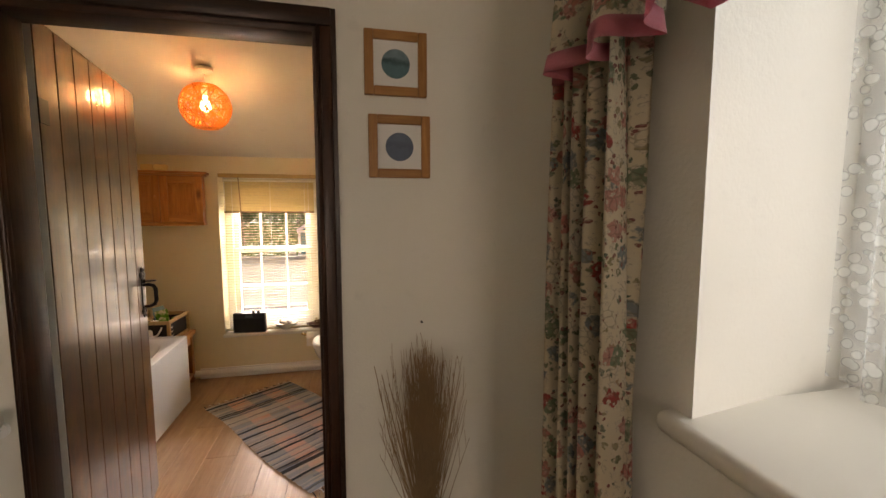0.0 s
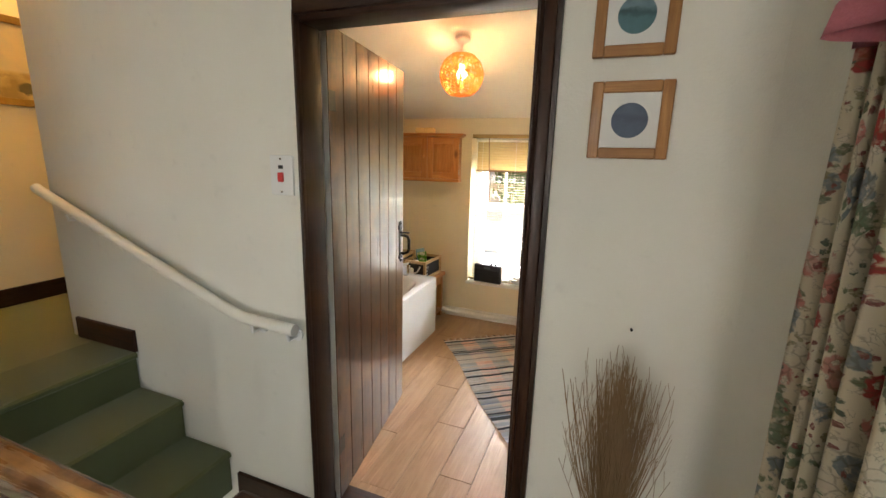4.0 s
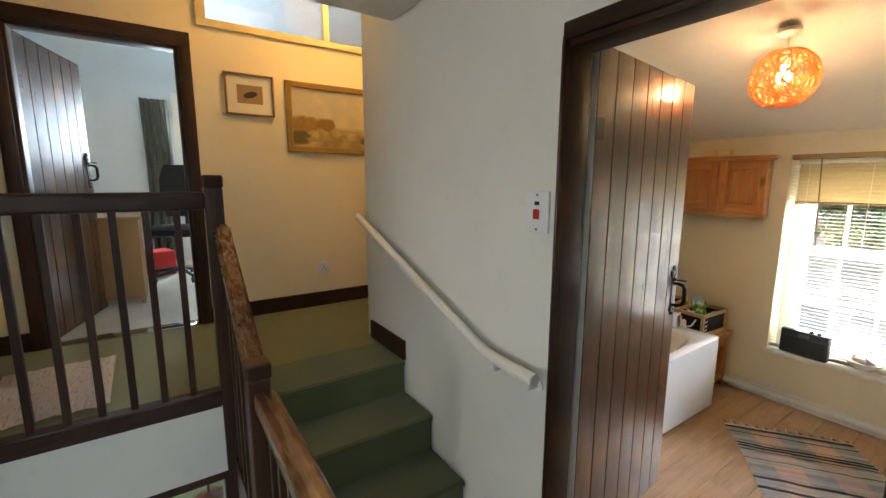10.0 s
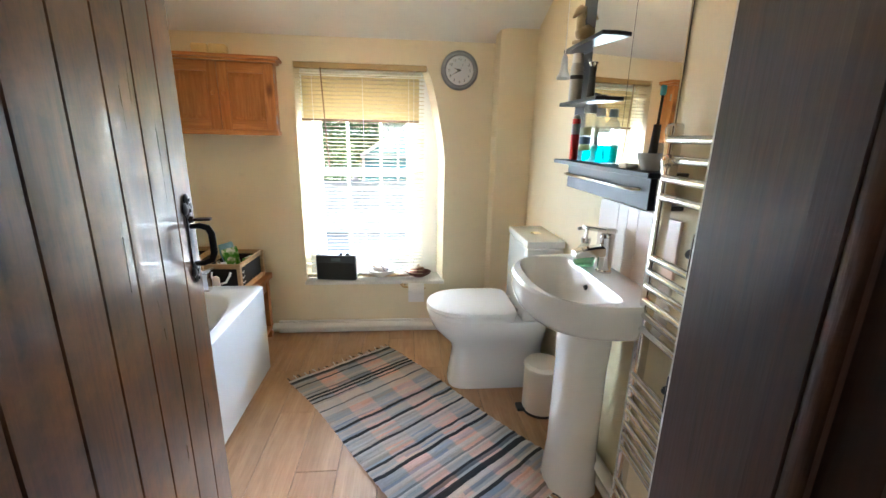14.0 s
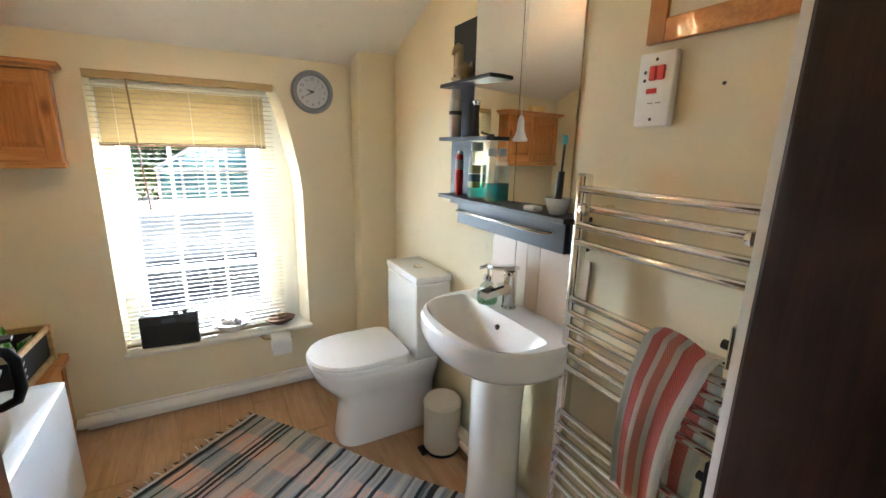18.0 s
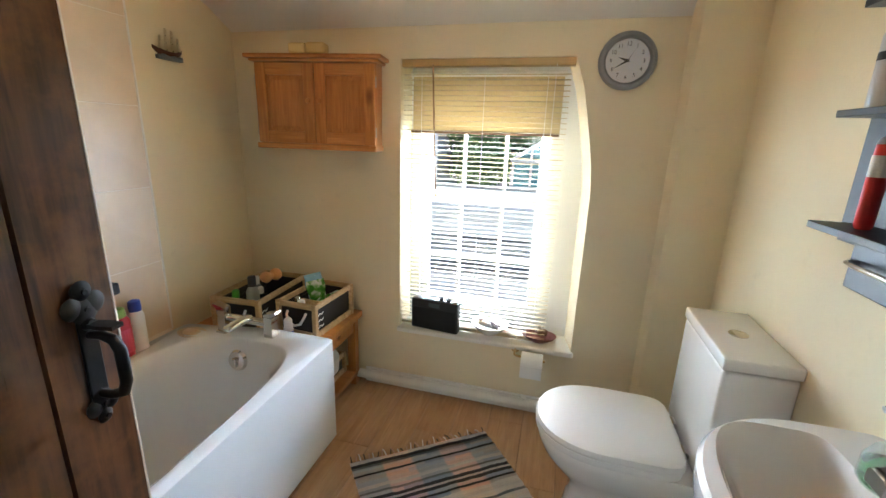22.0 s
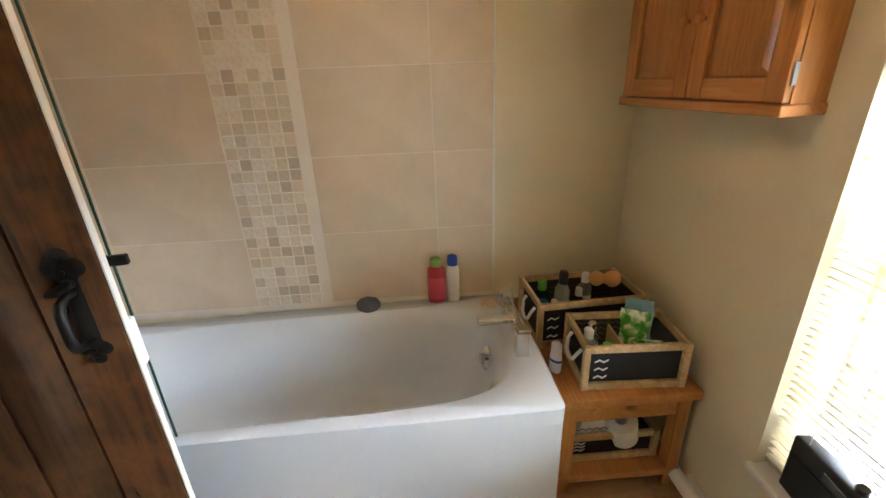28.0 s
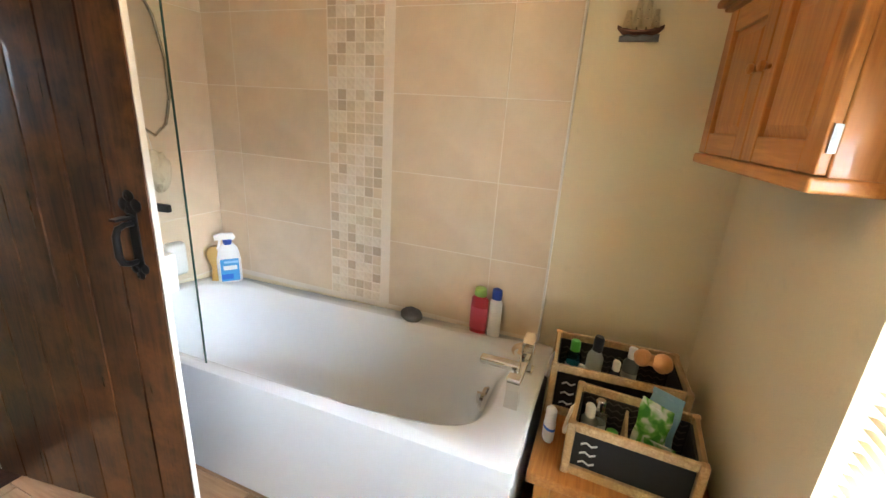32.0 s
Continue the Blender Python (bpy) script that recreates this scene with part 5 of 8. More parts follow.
rb = thing("roller_blind", "cream roller blind drawn a quarter of the way down", "blind", at(-0.24, 4.03, 1.362))
part("cloth", B(-0.375, 0.335, -0.001, 0.001, 0.0, 0.255), sheer_mat("cream_roller_cloth", (0.60, 0.48, 0.26), 0.11), rb)
part("roller_tube", C((-0.385, 0.004, 0.262), (0.345, 0.004, 0.262), 0.014, seg=16), GLOSS_WHITE, rb, "", True)
part("bottom_bar", B(-0.385, 0.335, -0.006, 0.006, -0.012, 0.004, bevel=0.003), simple("bar_brown", (0.16, 0.09, 0.04), 0.5), rb, "brown bottom bar")

# things on the window board
SILL_Z = WZ0 + 0.0065
rad = thing("radio", "black portable radio standing on the window board", "radio", at(-0.435, 3.905, SILL_Z, -6))
part("case", B(-0.128, 0.128, -0.024, 0.026, 0.0, 0.165, bevel=0.008, seg=3), BLACK_PLASTIC, rad, "", True)
part("grille", B(-0.118, 0.118, -0.0262, -0.0235, 0.012, 0.120, bevel=0.003), simple("grille_cloth", (0.02, 0.02, 0.021), 0.8, grain=0.4, scale=300, relief=0.6), rad)
part("display", B(-0.03, 0.03, -0.0268, -0.0238, 0.128, 0.150, bevel=0.002), simple("lcd_glass", (0.10, 0.12, 0.12), 0.15), rad, "grey display")
for x in (0.03, 0.07):
    part("dial_knob", C((x, 0, 0.165), (x, 0, 0.178), 0.012, seg=16), BLACK_PLASTIC, rad)
bowl = thing("shell_bowl", "white china bowl of shells on the window board", "bowl", at(-0.155, 3.955, SILL_Z))
part("bowl", L([(0.04, 0), (0.045, 0.005), (0.075, 0.03), (0.098, 0.058), (0.094, 0.058), (0.07, 0.032), (0.03, 0.012), (0.001, 0.011)], 30), CERAMIC, bowl, "", True)
for k in range(14):
    bm = bmesh.new()
    bmesh.ops.create_icosphere(bm, subdivisions=2, radius=random.uniform(0.014, 0.026))
    for v in bm.verts:
        v.co = Vector((v.co.x * 1.3, v.co.y * 0.8, v.co.z * 0.6)) * (1 + 0.3 * noise.noise(v.co * 50))
    a, r = random.uniform(0, 6.28), random.uniform(0, 0.055)
    ob = part("shell", bm, (PAPER, simple("shell_tone", (0.55, 0.45, 0.38), 0.5), simple("shell_grey", (0.42, 0.40, 0.42), 0.5))[k % 3], bowl, "", True)
    ob.matrix_basis = pose(r * math.cos(a), r * math.sin(a), 0.05 + random.uniform(0, 0.022), random.uniform(0, 180), random.uniform(0, 90), 0)
dish = thing("wooden_dish", "red-brown wooden dish of dried pods on the window board", "dish", at(0.095, 3.945, SILL_Z))
REDWOOD = simple("red_brown_wood", (0.16, 0.035, 0.018), 0.4, grain=0.3, scale=50)
part("dish", L([(0.035, 0), (0.04, 0.004), (0.068, 0.022), (0.078, 0.036), (0.073, 0.036), (0.05, 0.018), (0.001, 0.012)], 26, Matrix.Diagonal((1.1, 0.8, 1, 1))), REDWOOD, dish, "", True)
for k in range(8):
    bm = bmesh.new()
    bmesh.ops.create_icosphere(bm, subdivisions=2, radius=random.uniform(0.012, 0.02))
    for v in bm.verts:
        v.co *= 1 + 0.4 * noise.noise(v.co * 70)
    ob = part("pod", bm, simple("dried_pod", (0.20, 0.10, 0.05), 0.8, grain=0.4, scale=80), dish)
    a = random.uniform(0, 6.28)
    ob.matrix_basis = pose(0.04 * math.cos(a) * random.random(), 0.035 * math.sin(a) * random.random(), 0.036 + random.uniform(0, 0.02), random.uniform(0, 180), 0, 0)
part("bird", loft(bmesh.new(), [super_ring(0.0, 0.0, z, a, b, 2, 12) for z, a, b in ((0.045, 0.008, 0.006), (0.055, 0.02, 0.011), (0.066, 0.018, 0.01), (0.076, 0.008, 0.006), (0.086, 0.006, 0.005))]), simple("pale_wood_bird", (0.45, 0.38, 0.30), 0.6), dish, "", True)

hold = thing("toilet_roll_holder", "toilet roll on a brass wall holder below the window", "toilet roll holder", at(0.075, 3.878, 0.325))
part("bar", T([(-0.085, 0.0, 0.012), (-0.085, -0.065, 0.012), (-0.075, -0.073, 0.01), (0.06, -0.073, 0.0)], 0.006, 10), simple("brass", (0.50, 0.33, 0.12), 0.3, 0.9), hold, "", True)
part("wall_rose", C((-0.085, 0.001, 0.012), (-0.085, -0.01, 0.012), 0.02, seg=18), simple("brass_rose", (0.50, 0.33, 0.12), 0.3, 0.9), hold)
part("roll", L([(0.02, -0.05), (0.043, -0.05), (0.045, -0.047), (0.045, 0.047), (0.043, 0.05), (0.02, 0.05), (0.02, -0.05)], 28, Matrix.Translation((0.0, -0.075, -0.012)) @ pose(0, 0, 0, 0, 90, 0), cap=False), PAPER, hold, "white paper roll", True)
part("hanging_sheet", B(-0.05, 0.05, -0.1212, -0.1202, -0.075, -0.012), PAPER, hold)

pipe = thing("heating_pipe", "white painted pipe running along the wall at the floor", "pipe", at(-0.2, 3.845, 0.055))
part("pipe_run", T([(-0.68, 0, 0), (0.74, 0, 0)], 0.024, 14), GLOSS_WHITE, pipe, "", True)
for x in (-0.5, 0.25):
    part("clip", B(x - 0.012, x + 0.012, -0.004, 0.034, -0.03, 0.03, bevel=0.004), GLOSS_WHITE, pipe)
skirting("baseboard_bath", [(-0.82, 0.53, 3.862, 3.879, 0.0, 0.085)], GLOSS_WHITE, "white gloss skirting board under the window")
pipe2 = thing("waste_pipe", "white plastic waste pipe along the wall behind the basin", "pipe", at(0.715, 2.9, 0.10))
part("pipe_run", T([(0, -0.75, 0.02), (0, 0.2, 0.0), (-0.02, 0.3, -0.01)], 0.022, 14), GLOSS_WHITE, pipe2, "", True)
part("pipe_run", T([(0.01, -0.75, -0.06), (0.01, 0.85, -0.06)], 0.018, 12), GLOSS_WHITE, pipe2, "", True)

# ---------------------------------------------------------------- toilet
wc = thing("toilet", "white close-coupled toilet with the lid down", "toilet", at(0.36, 3.27, 0.0))


def wr(z, x_front, x_back, half, n=2.2, seg=44):
    """Outline with a rounded front at -x and a straighter back."""
    pts = []
    cx = min(x_back - 0.10, x_front + half * 1.2)
    for k in range(seg):
        t = 2 * math.pi * k / seg
        c, s = math.cos(t), math.sin(t)
        if c < 0:
            x = cx + (cx - x_front) * -1 * abs(c) ** (2 / n)
            y = half * math.copysign(abs(s) ** (2 / n), s)
        else:
            x = cx + (x_back - cx) * abs(c) ** (2 / 7)
            y = half * math.copysign(abs(s) ** (2 / 7), s)
        pts.append(Vector((x, y, z)))
    return pts


part("pan", loft(bmesh.new(), [wr(0.0, -0.128, 0.36, 0.108, 3), wr(0.02, -0.130, 0.36, 0.11, 3), wr(0.13, -0.112, 0.36, 0.104, 3), wr(0.20, -0.108, 0.36, 0.104, 2.8), wr(0.245, -0.125, 0.36, 0.115, 2.6), wr(0.29, -0.175, 0.36, 0.142, 2.3), wr(0.335, -0.213, 0.36, 0.166), wr(0.375, -0.230, 0.36, 0.178), wr(0.395, -0.235, 0.36, 0.18), wr(0.405, -0.23, 0.36, 0.178)]), CERAMIC, wc, "", True)
part("seat", loft(bmesh.new(), [wr(0.406, -0.238, 0.19, 0.182), wr(0.416, -0.243, 0.19, 0.185), wr(0.428, -0.24, 0.19, 0.183)]), WHITE_PLASTIC, wc, "", True)
part("lid", loft(bmesh.new(), [wr(0.430, -0.241, 0.195, 0.184), wr(0.440, -0.245, 0.195, 0.187), wr(0.452, -0.238, 0.192, 0.182), wr(0.457, -0.21, 0.18, 0.165)]), WHITE_PLASTIC, wc, "", True)
for y in (-0.07, 0.07):
    part("hinge", C((0.20, y - 0.02, 0.435), (0.20, y + 0.02, 0.435), 0.012, seg=14), CHROME, wc)
ci = part("cistern", B(0.215, 0.392, -0.168, 0.185, 0.405, 0.772, bevel=0.010, seg=3), CERAMIC, wc, "", True)
part("cistern_lid", B(0.211, 0.394, -0.172, 0.189, 0.774, 0.810, bevel=0.006, seg=3), CERAMIC, ci, "", True)
part("flush_button", L([(0.001, 0.0), (0.026, 0.0), (0.026, 0.005), (0.022, 0.008), (0.001, 0.008)], 24, Matrix.Translation((0.30, 0.0, 0.807))), CHROME, ci, "chrome push button", True)

# ---------------------------------------------------------------- basin
basin = thing("wash_basin", "white ceramic pedestal basin with a mixer tap", "basin", at(0.56, 2.555, 0.0))


def br(z, front, back, half, n=2.4, seg=48):
    pts = []
    cx = back - 0.11
    for k in range(seg):
        t = 2 * math.pi * k / seg
        c, s = math.cos(t), math.sin(t)
        if c < 0:
            pts.append(Vector((cx - (cx - front) * abs(c) ** (2 / n), half * math.copysign(abs(s) ** (2 / n), s), z)))
        else:
            pts.append(Vector((cx + (back - cx) * abs(c) ** (2 / 9), half * math.copysign(abs(s) ** (2 / 9), s), z)))
    return pts


bm = bmesh.new()
loft(bm, [br(0.665, -0.02, 0.19, 0.11), br(0.69, -0.10, 0.192, 0.19), br(0.712, -0.150, 0.193, 0.245), br(0.738, -0.174, 0.193, 0.268), br(0.775, -0.184, 0.194, 0.277), br(0.818, -0.186, 0.194, 0.279), br(0.828, -0.178, 0.19, 0.272),
          br(0.828, -0.150, 0.075, 0.242), br(0.815, -0.140, 0.066, 0.234), br(0.77, -0.118, 0.055, 0.20), br(0.72, -0.075, 0.035, 0.13), br(0.705, -0.04, 0.02, 0.07)])
part("bowl", bm, CERAMIC, basin, "", True)
part("pedestal", loft(bmesh.new(), [super_ring(0.07, 0, z, a, b, 2.6, 32) for z, a, b in ((0.0, 0.098, 0.105), (0.02, 0.095, 0.102), (0.15, 0.085, 0.09), (0.5, 0.082, 0.086), (0.68, 0.088, 0.098))]), CERAMIC, basin, "", True)
part("overflow_hole", C((0.052, 0.0, 0.785), (0.062, 0.0, 0.788), 0.009, seg=14), BLACK_PLASTIC, basin)
part("waste", L([(0.001, 0), (0.024, 0), (0.026, 0.003), (0.02, 0.006), (0.001, 0.007)], 20, Matrix.Translation((-0.01, 0, 0.706))), CHROME, basin, "chrome waste", True)
mt_ = part("mixer_tap", L([(0.027, 0), (0.027, 0.006), (0.0235, 0.010), (0.0225, 0.115), (0.024, 0.119), (0.024, 0.133), (0.021, 0.137), (0.001, 0.138)], 28, Matrix.Translation((0.135, 0.045, 0.828))), CHROME, basin, "chrome mixer tap", True)
part("spout", loft(bmesh.new(), [[Vector((x, 0.045 + y * w, z + q)) for y, q in ((-1, -h), (1, -h), (1, h * 0.6), (0.7, h), (-0.7, h), (-1, h * 0.6))] for x, w, h, z in ((0.14, 0.021, 0.019, 0.905), (0.09, 0.020, 0.017, 0.903), (0.045, 0.019, 0.014, 0.897), (0.022, 0.018, 0.012, 0.891))]), CHROME, mt_, "", True)
part("lever", loft(bmesh.new(), [[Vector((x, 0.045 + y * w, z + q)) for y, q in ((-1, -0.006), (1, -0.006), (1, 0.004), (0.8, 0.006), (-0.8, 0.006), (-1, 0.004))] for x, w, z in ((0.158, 0.020, 0.975), (0.12, 0.021, 0.977), (0.075, 0.018, 0.982), (0.048, 0.015, 0.986))]), CHROME, mt_, "", True)
soap = thing("soap_dispenser", "clear pump bottle of green hand soap on the basin", "soap dispenser", at(0.655, 2.675, 0.829) @ Matrix.Scale(1.05, 4))
part("bottle", L([(0.032, 0), (0.037, 0.008), (0.036, 0.04), (0.026, 0.062), (0.013, 0.074), (0.012, 0.082)], 24), CLEAR_PLASTIC, soap, "", True)
part("liquid", L([(0.031, 0.003), (0.0345, 0.010), (0.034, 0.034)], 24), GREEN_LIQUID, soap, "green liquid soap", True)
part("collar", C((0, 0, 0.080), (0, 0, 0.098), 0.016, seg=18), CHROME, soap)
part("pump", T([(0, 0, 0.095), (0, 0, 0.128), (-0.010, 0, 0.133), (-0.034, 0, 0.128)], 0.0055, 10), CHROME, soap, "", True)
part("plunger_top", C((0, 0, 0.128), (0, 0, 0.139), 0.006, 0.011, 14), CHROME, soap)
TILE_BEIGE = simple("beige_splash_tile", (0.62, 0.50, 0.38), 0.25, grain=0.06, scale=20)
spl = thing("splashback", "beige tiled splashback above the basin", "splashback", at(0.753, 2.575, 0.83))
for y0, y1 in ((-0.27, -0.064), (-0.0625, -0.0005), (0.001, 0.062), (0.0635, 0.20)):
    part("tile", B(-0.010, -0.001, y0, y1, 0.0, 0.232, bevel=0.0015), TILE_BEIGE, spl)

# ---------------------------------------------------------------- mirror unit
MIRROR = simple("mirror_silver", (0.88, 0.89, 0.88), 0.015, 1.0, grain=0.0, relief=0.0)
unit = thing("mirror_unit", "black bathroom mirror with shelves and a towel rail", "mirror", at(0.755, 2.715, 1.09))
part("back_board", B(-0.016, -0.001, 0.147, 0.395, 0.05, 0.765, bevel=0.002), BLACK_BOARD, unit)
for y0, y1 in ((-0.305, -0.0815), (-0.079, 0.145)):
    xa, xb = -0.008 - (y0 + 0.32) * 0.13, -0.008 - (y1 + 0.32) * 0.13
    part("mirror_door", prism(bmesh.new(), [(xa, y0), (xb, y1), (xb + 0.005, y1), (xa + 0.005, y0)], 0.1005, 0.83, "z"), MIRROR, unit, "plain mirrored door")
    part("door_carcass", prism(bmesh.new(), [(xa + 0.0052, y0 + 0.002), (xb + 0.0052, y1 - 0.0005), (-0.001, y1 - 0.0005), (-0.001, y0 + 0.002)], 0.1005, 0.828, "z"), BLACK_BOARD, unit)
part("bottom_shelf", B(-0.115, -0.001, -0.395, 0.325, 0.085, 0.10, bevel=0.002), BLACK_BOARD, unit)
part("fascia", B(-0.105, -0.085, -0.395, 0.180, 0.0, 0.085, bevel=0.002), BLACK_BOARD, unit)
part("bottom_board", B(-0.085, -0.001, -0.395, 0.180, 0.0, 0.012), BLACK_BOARD, unit)
for z in (0.312, 0.515):
    part("small_shelf", B(-0.105, -0.001, 0.0, 0.345, z, z + 0.014, bevel=0.002), BLACK_BOARD, unit)
part("towel_rail", T([(-0.106, -0.35, 0.052), (-0.125, -0.345, 0.052), (-0.13, -0.32, 0.052), (-0.13, 0.12, 0.052), (-0.125, 0.15, 0.052), (-0.106, 0.155, 0.052)], 0.005, 10), CHROME, unit, "chrome towel rail", True)
UX, UY, UZ = 0.69, 2.715, 1.09
pel = thing("pelican_ornament", "painted wooden pelican ornament on the shelf", "ornament", at(UX, UY + 0.235, UZ + 0.5295, 20) @ Matrix.Scale(1.12, 4))
CREAMY = simple("painted_driftwood", (0.50, 0.38, 0.22), 0.6, grain=0.25, scale=40)
part("body", loft(bmesh.new(), [[Vector((x, y, 0.035 + dz)) for y, dz in [(a * math.cos(t), b * math.sin(t)) for t in [2 * math.pi * k / 14 for k in range(14)]]] for x, a, b in ((-0.040, 0.006, 0.006), (-0.03, 0.020, 0.020), (0.0, 0.028, 0.027), (0.026, 0.018, 0.018), (0.040, 0.009, 0.010))]), CREAMY, pel, "", True)
part("neck", T([(-0.022, 0, 0.04), (-0.026, 0, 0.07), (-0.020, 0, 0.095), (-0.022, 0, 0.112)], lambda u: 0.016 - 0.004 * u, 10), CREAMY, pel, "", True)
part("beak", T([(-0.026, 0, 0.106), (-0.040, 0, 0.098), (-0.060, 0, 0.076)], lambda u: 0.0135 - 0.010 * u * u, 10), CREAMY, pel, "", True)
part("tail", T([(0.034, 0, 0.040), (0.046, 0, 0.056), (0.050, 0, 0.070)], lambda u: 0.011 - 0.005 * u, 8), CREAMY, pel, "", True)
part("base", B(-0.04, 0.045, -0.022, 0.022, 0.0, 0.012, bevel=0.004), CREAMY, pel)
bottle("shaving_foam", "tall pale aerosol can on the shelf", (UX, UY + 0.285, UZ + 0.3265), [(0.024, 0), (0.025, 0.005), (0.025, 0.13), (0.02, 0.145)], simple("grey_can", (0.55, 0.55, 0.55), 0.3, 0.3), PAPER, [(0.02, 0.145), (0.022, 0.15), (0.02, 0.18)], INK, 1.0, 0, band=(0.085, 0.10, 0.0253))
bottle("razor_stand", "black razor holder on the shelf", (UX, UY + 0.13, UZ + 0.3265), [(0.02, 0), (0.016, 0.02), (0.013, 0.09), (0.016, 0.11)], BLACK_PLASTIC, CHROME, [(0.013, 0.11), (0.02, 0.125), (0.003, 0.13)], None, 0.7)
for k, dy in enumerate((0.10, 0.075)):
    solid("razor", T([(0, 0, 0.004), (0, 0.045, 0.006), (0, 0.085, 0.014)], lambda u: 0.004 + 0.003 * u, 8), BLACK_PLASTIC, "black razor lying on the shelf", "razor", at(UX + 0.02 * k, UY + dy - 0.06, UZ + 0.3265, -20 + 30 * k))
bottle("toothpaste", "red and white toothpaste tube standing on the shelf", (UX, UY + 0.24, UZ + 0.1005), [(0.014, 0), (0.018, 0.006), (0.019, 0.09), (0.017, 0.16)], RED_PLASTIC, WHITE_PLASTIC, [(0.017, 0.16), (0.012, 0.172), (0.004, 0.175)], LABEL_WHITE, 0.7, 20, band=(0.10, 0.14, 0.0192))


def mouthwash(loc, h, fill, lb, printed):
    t = thing("mouthwash_bottle", lb, "bottle", at(*loc))
    part("bottle", L([(0.028, 0), (0.031, 0.006), (0.031, h * 0.66), (0.026, h * 0.74), (0.014, h * 0.82), (0.0135, h * 0.86)], 24, Matrix.Diagonal((0.75, 1, 1, 1))), CLEAR_PLASTIC, t, "", True)
    part("liquid", L([(0.027, 0.004), (0.029, fill)], 24, Matrix.Diagonal((0.73, 1, 1, 1))), TEAL_LIQUID, t, "teal liquid", True)
    part("cap", L([(0.0150, h * 0.85), (0.0155, h * 0.86), (0.0145, h * 0.985), (0.011, h)], 20), simple("frosted_cap", (0.42, 0.46, 0.46), 0.3), t, "", True)
    if printed:
        for z0, z1, rgb in ((0.20, 0.31, (0.30, 0.34, 0.10)), (0.312, 0.44, (0.03, 0.07, 0.10)), (0.442, 0.46, (0.60, 0.62, 0.58)), (0.462, 0.60, (0.26, 0.27, 0.12))):
            bm = bmesh.new()
            grid_sheet(bm, 10, 1, lambda u, v: Vector((-0.0316 * 0.75 * math.cos((u - 0.5) * 2.0 + 0.9), -0.0316 * math.sin((u - 0.5) * 2.0 + 0.9), h * (z0 + (z1 - z0) * v))))
            part("label_band", bm, simple("mouthwash_print", rgb, 0.45, grain=0.3, scale=90), t, "printed label band")


mouthwash((UX - 0.01, UY + 0.115, UZ + 0.101), 0.205, 0.05, "clear mouthwash bottle with a printed label", True)
mouthwash((UX - 0.01, UY + 0.005, UZ + 0.101), 0.185, 0.062, "clear bottle a third full of teal liquid", False)
cup_ = thing("toothbrush_cup", "small white china cup with an electric toothbrush", "cup", at(UX + 0.0, UY - 0.318, UZ + 0.101) @ Matrix.Diagonal((0.95, 0.95, 0.95, 1)))
part("cup", L([(0.024, 0), (0.027, 0.004), (0.038, 0.035), (0.04, 0.05), (0.037, 0.05), (0.03, 0.02), (0.001, 0.008)], 24), simple("patterned_china", (0.62, 0.62, 0.60), 0.2, grain=0.35, scale=45), cup_, "", True)
tb = part("toothbrush", T([(-0.002, 0.004, 0.012), (0.0, 0.0, 0.06), (0.001, -0.003, 0.13)], lambda u: 0.0135 - 0.003 * u, 12), BLACK_PLASTIC, cup_, "black electric toothbrush", True)
part("brush_neck", T([(0.001, -0.003, 0.13), (0.002, -0.006, 0.215)], 0.0038, 8), BLACK_PLASTIC, tb)
part("brush_head", B(-0.006, 0.008, -0.013, -0.001, 0.208, 0.235, bevel=0.003), simple("aqua_bristle", (0.10, 0.45, 0.55), 0.6), tb, "aqua bristles")
solid("toothbrush_charger", B(-0.02, 0.02, -0.025, 0.025, 0.0, 0.016, bevel=0.006, seg=3), WHITE_PLASTIC, "small white toothbrush charger on the shelf", "charger", at(UX - 0.02, UY - 0.235, UZ + 0.1005), smooth=True)

# ---------------------------------------------------------------- switches on the bathroom wall
sk = thing("shaver_socket", "white switched shaver socket plate with red rockers", "switch", at(0.7545, 2.166, 1.513))
part("plate", B(-0.022, 0.0, -0.045, 0.045, -0.082, 0.082, bevel=0.004, seg=3), WHITE_PLASTIC, sk, "", True)
for y in (-0.016, 0.004):
    part("rocker", B(-0.029, -0.021, y - 0.009, y + 0.009, 0.020, 0.052, bevel=0.003), RED_PLASTIC, sk, "red rocker")
part("neon", B(-0.0235, -0.021, -0.008, 0.018, -0.008, 0.003), RED_PLASTIC, sk, "red neon")
for y, z in ((0.026, 0.04), (0.026, 0.022), (0.0, 0.066), (0.0, -0.066)):
    part("hole", C((-0.0225, y, z), (-0.0215, y, z), 0.004, seg=10), INK, sk)
for k in range(2):
    part("print_bar", B(-0.0224, -0.0216, -0.002 - k * 0.02, 0.012 - k * 0.02, -0.031, -0.028), simple("grey_print", (0.35, 0.35, 0.35), 0.6), sk)
part("screw_hole", C((0.0, -0.145, 0.0), (-0.0015, -0.145, 0.0), 0.004, seg=10), INK, sk)
pf = thing("picture", "pine-framed picture hanging beside the bathroom door", "picture", at(0.754, 1.98, 1.615))
for nm, b in (("frame_side", (-0.018, -0.001, -0.225, -0.18, 0.0, 0.42)), ("frame_side", (-0.018, -0.001, 0.18, 0.225, 0.0, 0.42)), ("frame_rail", (-0.018, -0.001, -0.18, 0.18, 0.0, 0.05)), ("frame_rail", (-0.018, -0.001, -0.18, 0.18, 0.37, 0.42))):
    part(nm, B(*b, bevel=0.003), PINE if nm == "frame_side" else PINE_X, pf)
part("print", B(-0.008, -0.001, -0.18, 0.18, 0.05, 0.37), simple("cream_print", (0.70, 0.62, 0.42), 0.6), pf)

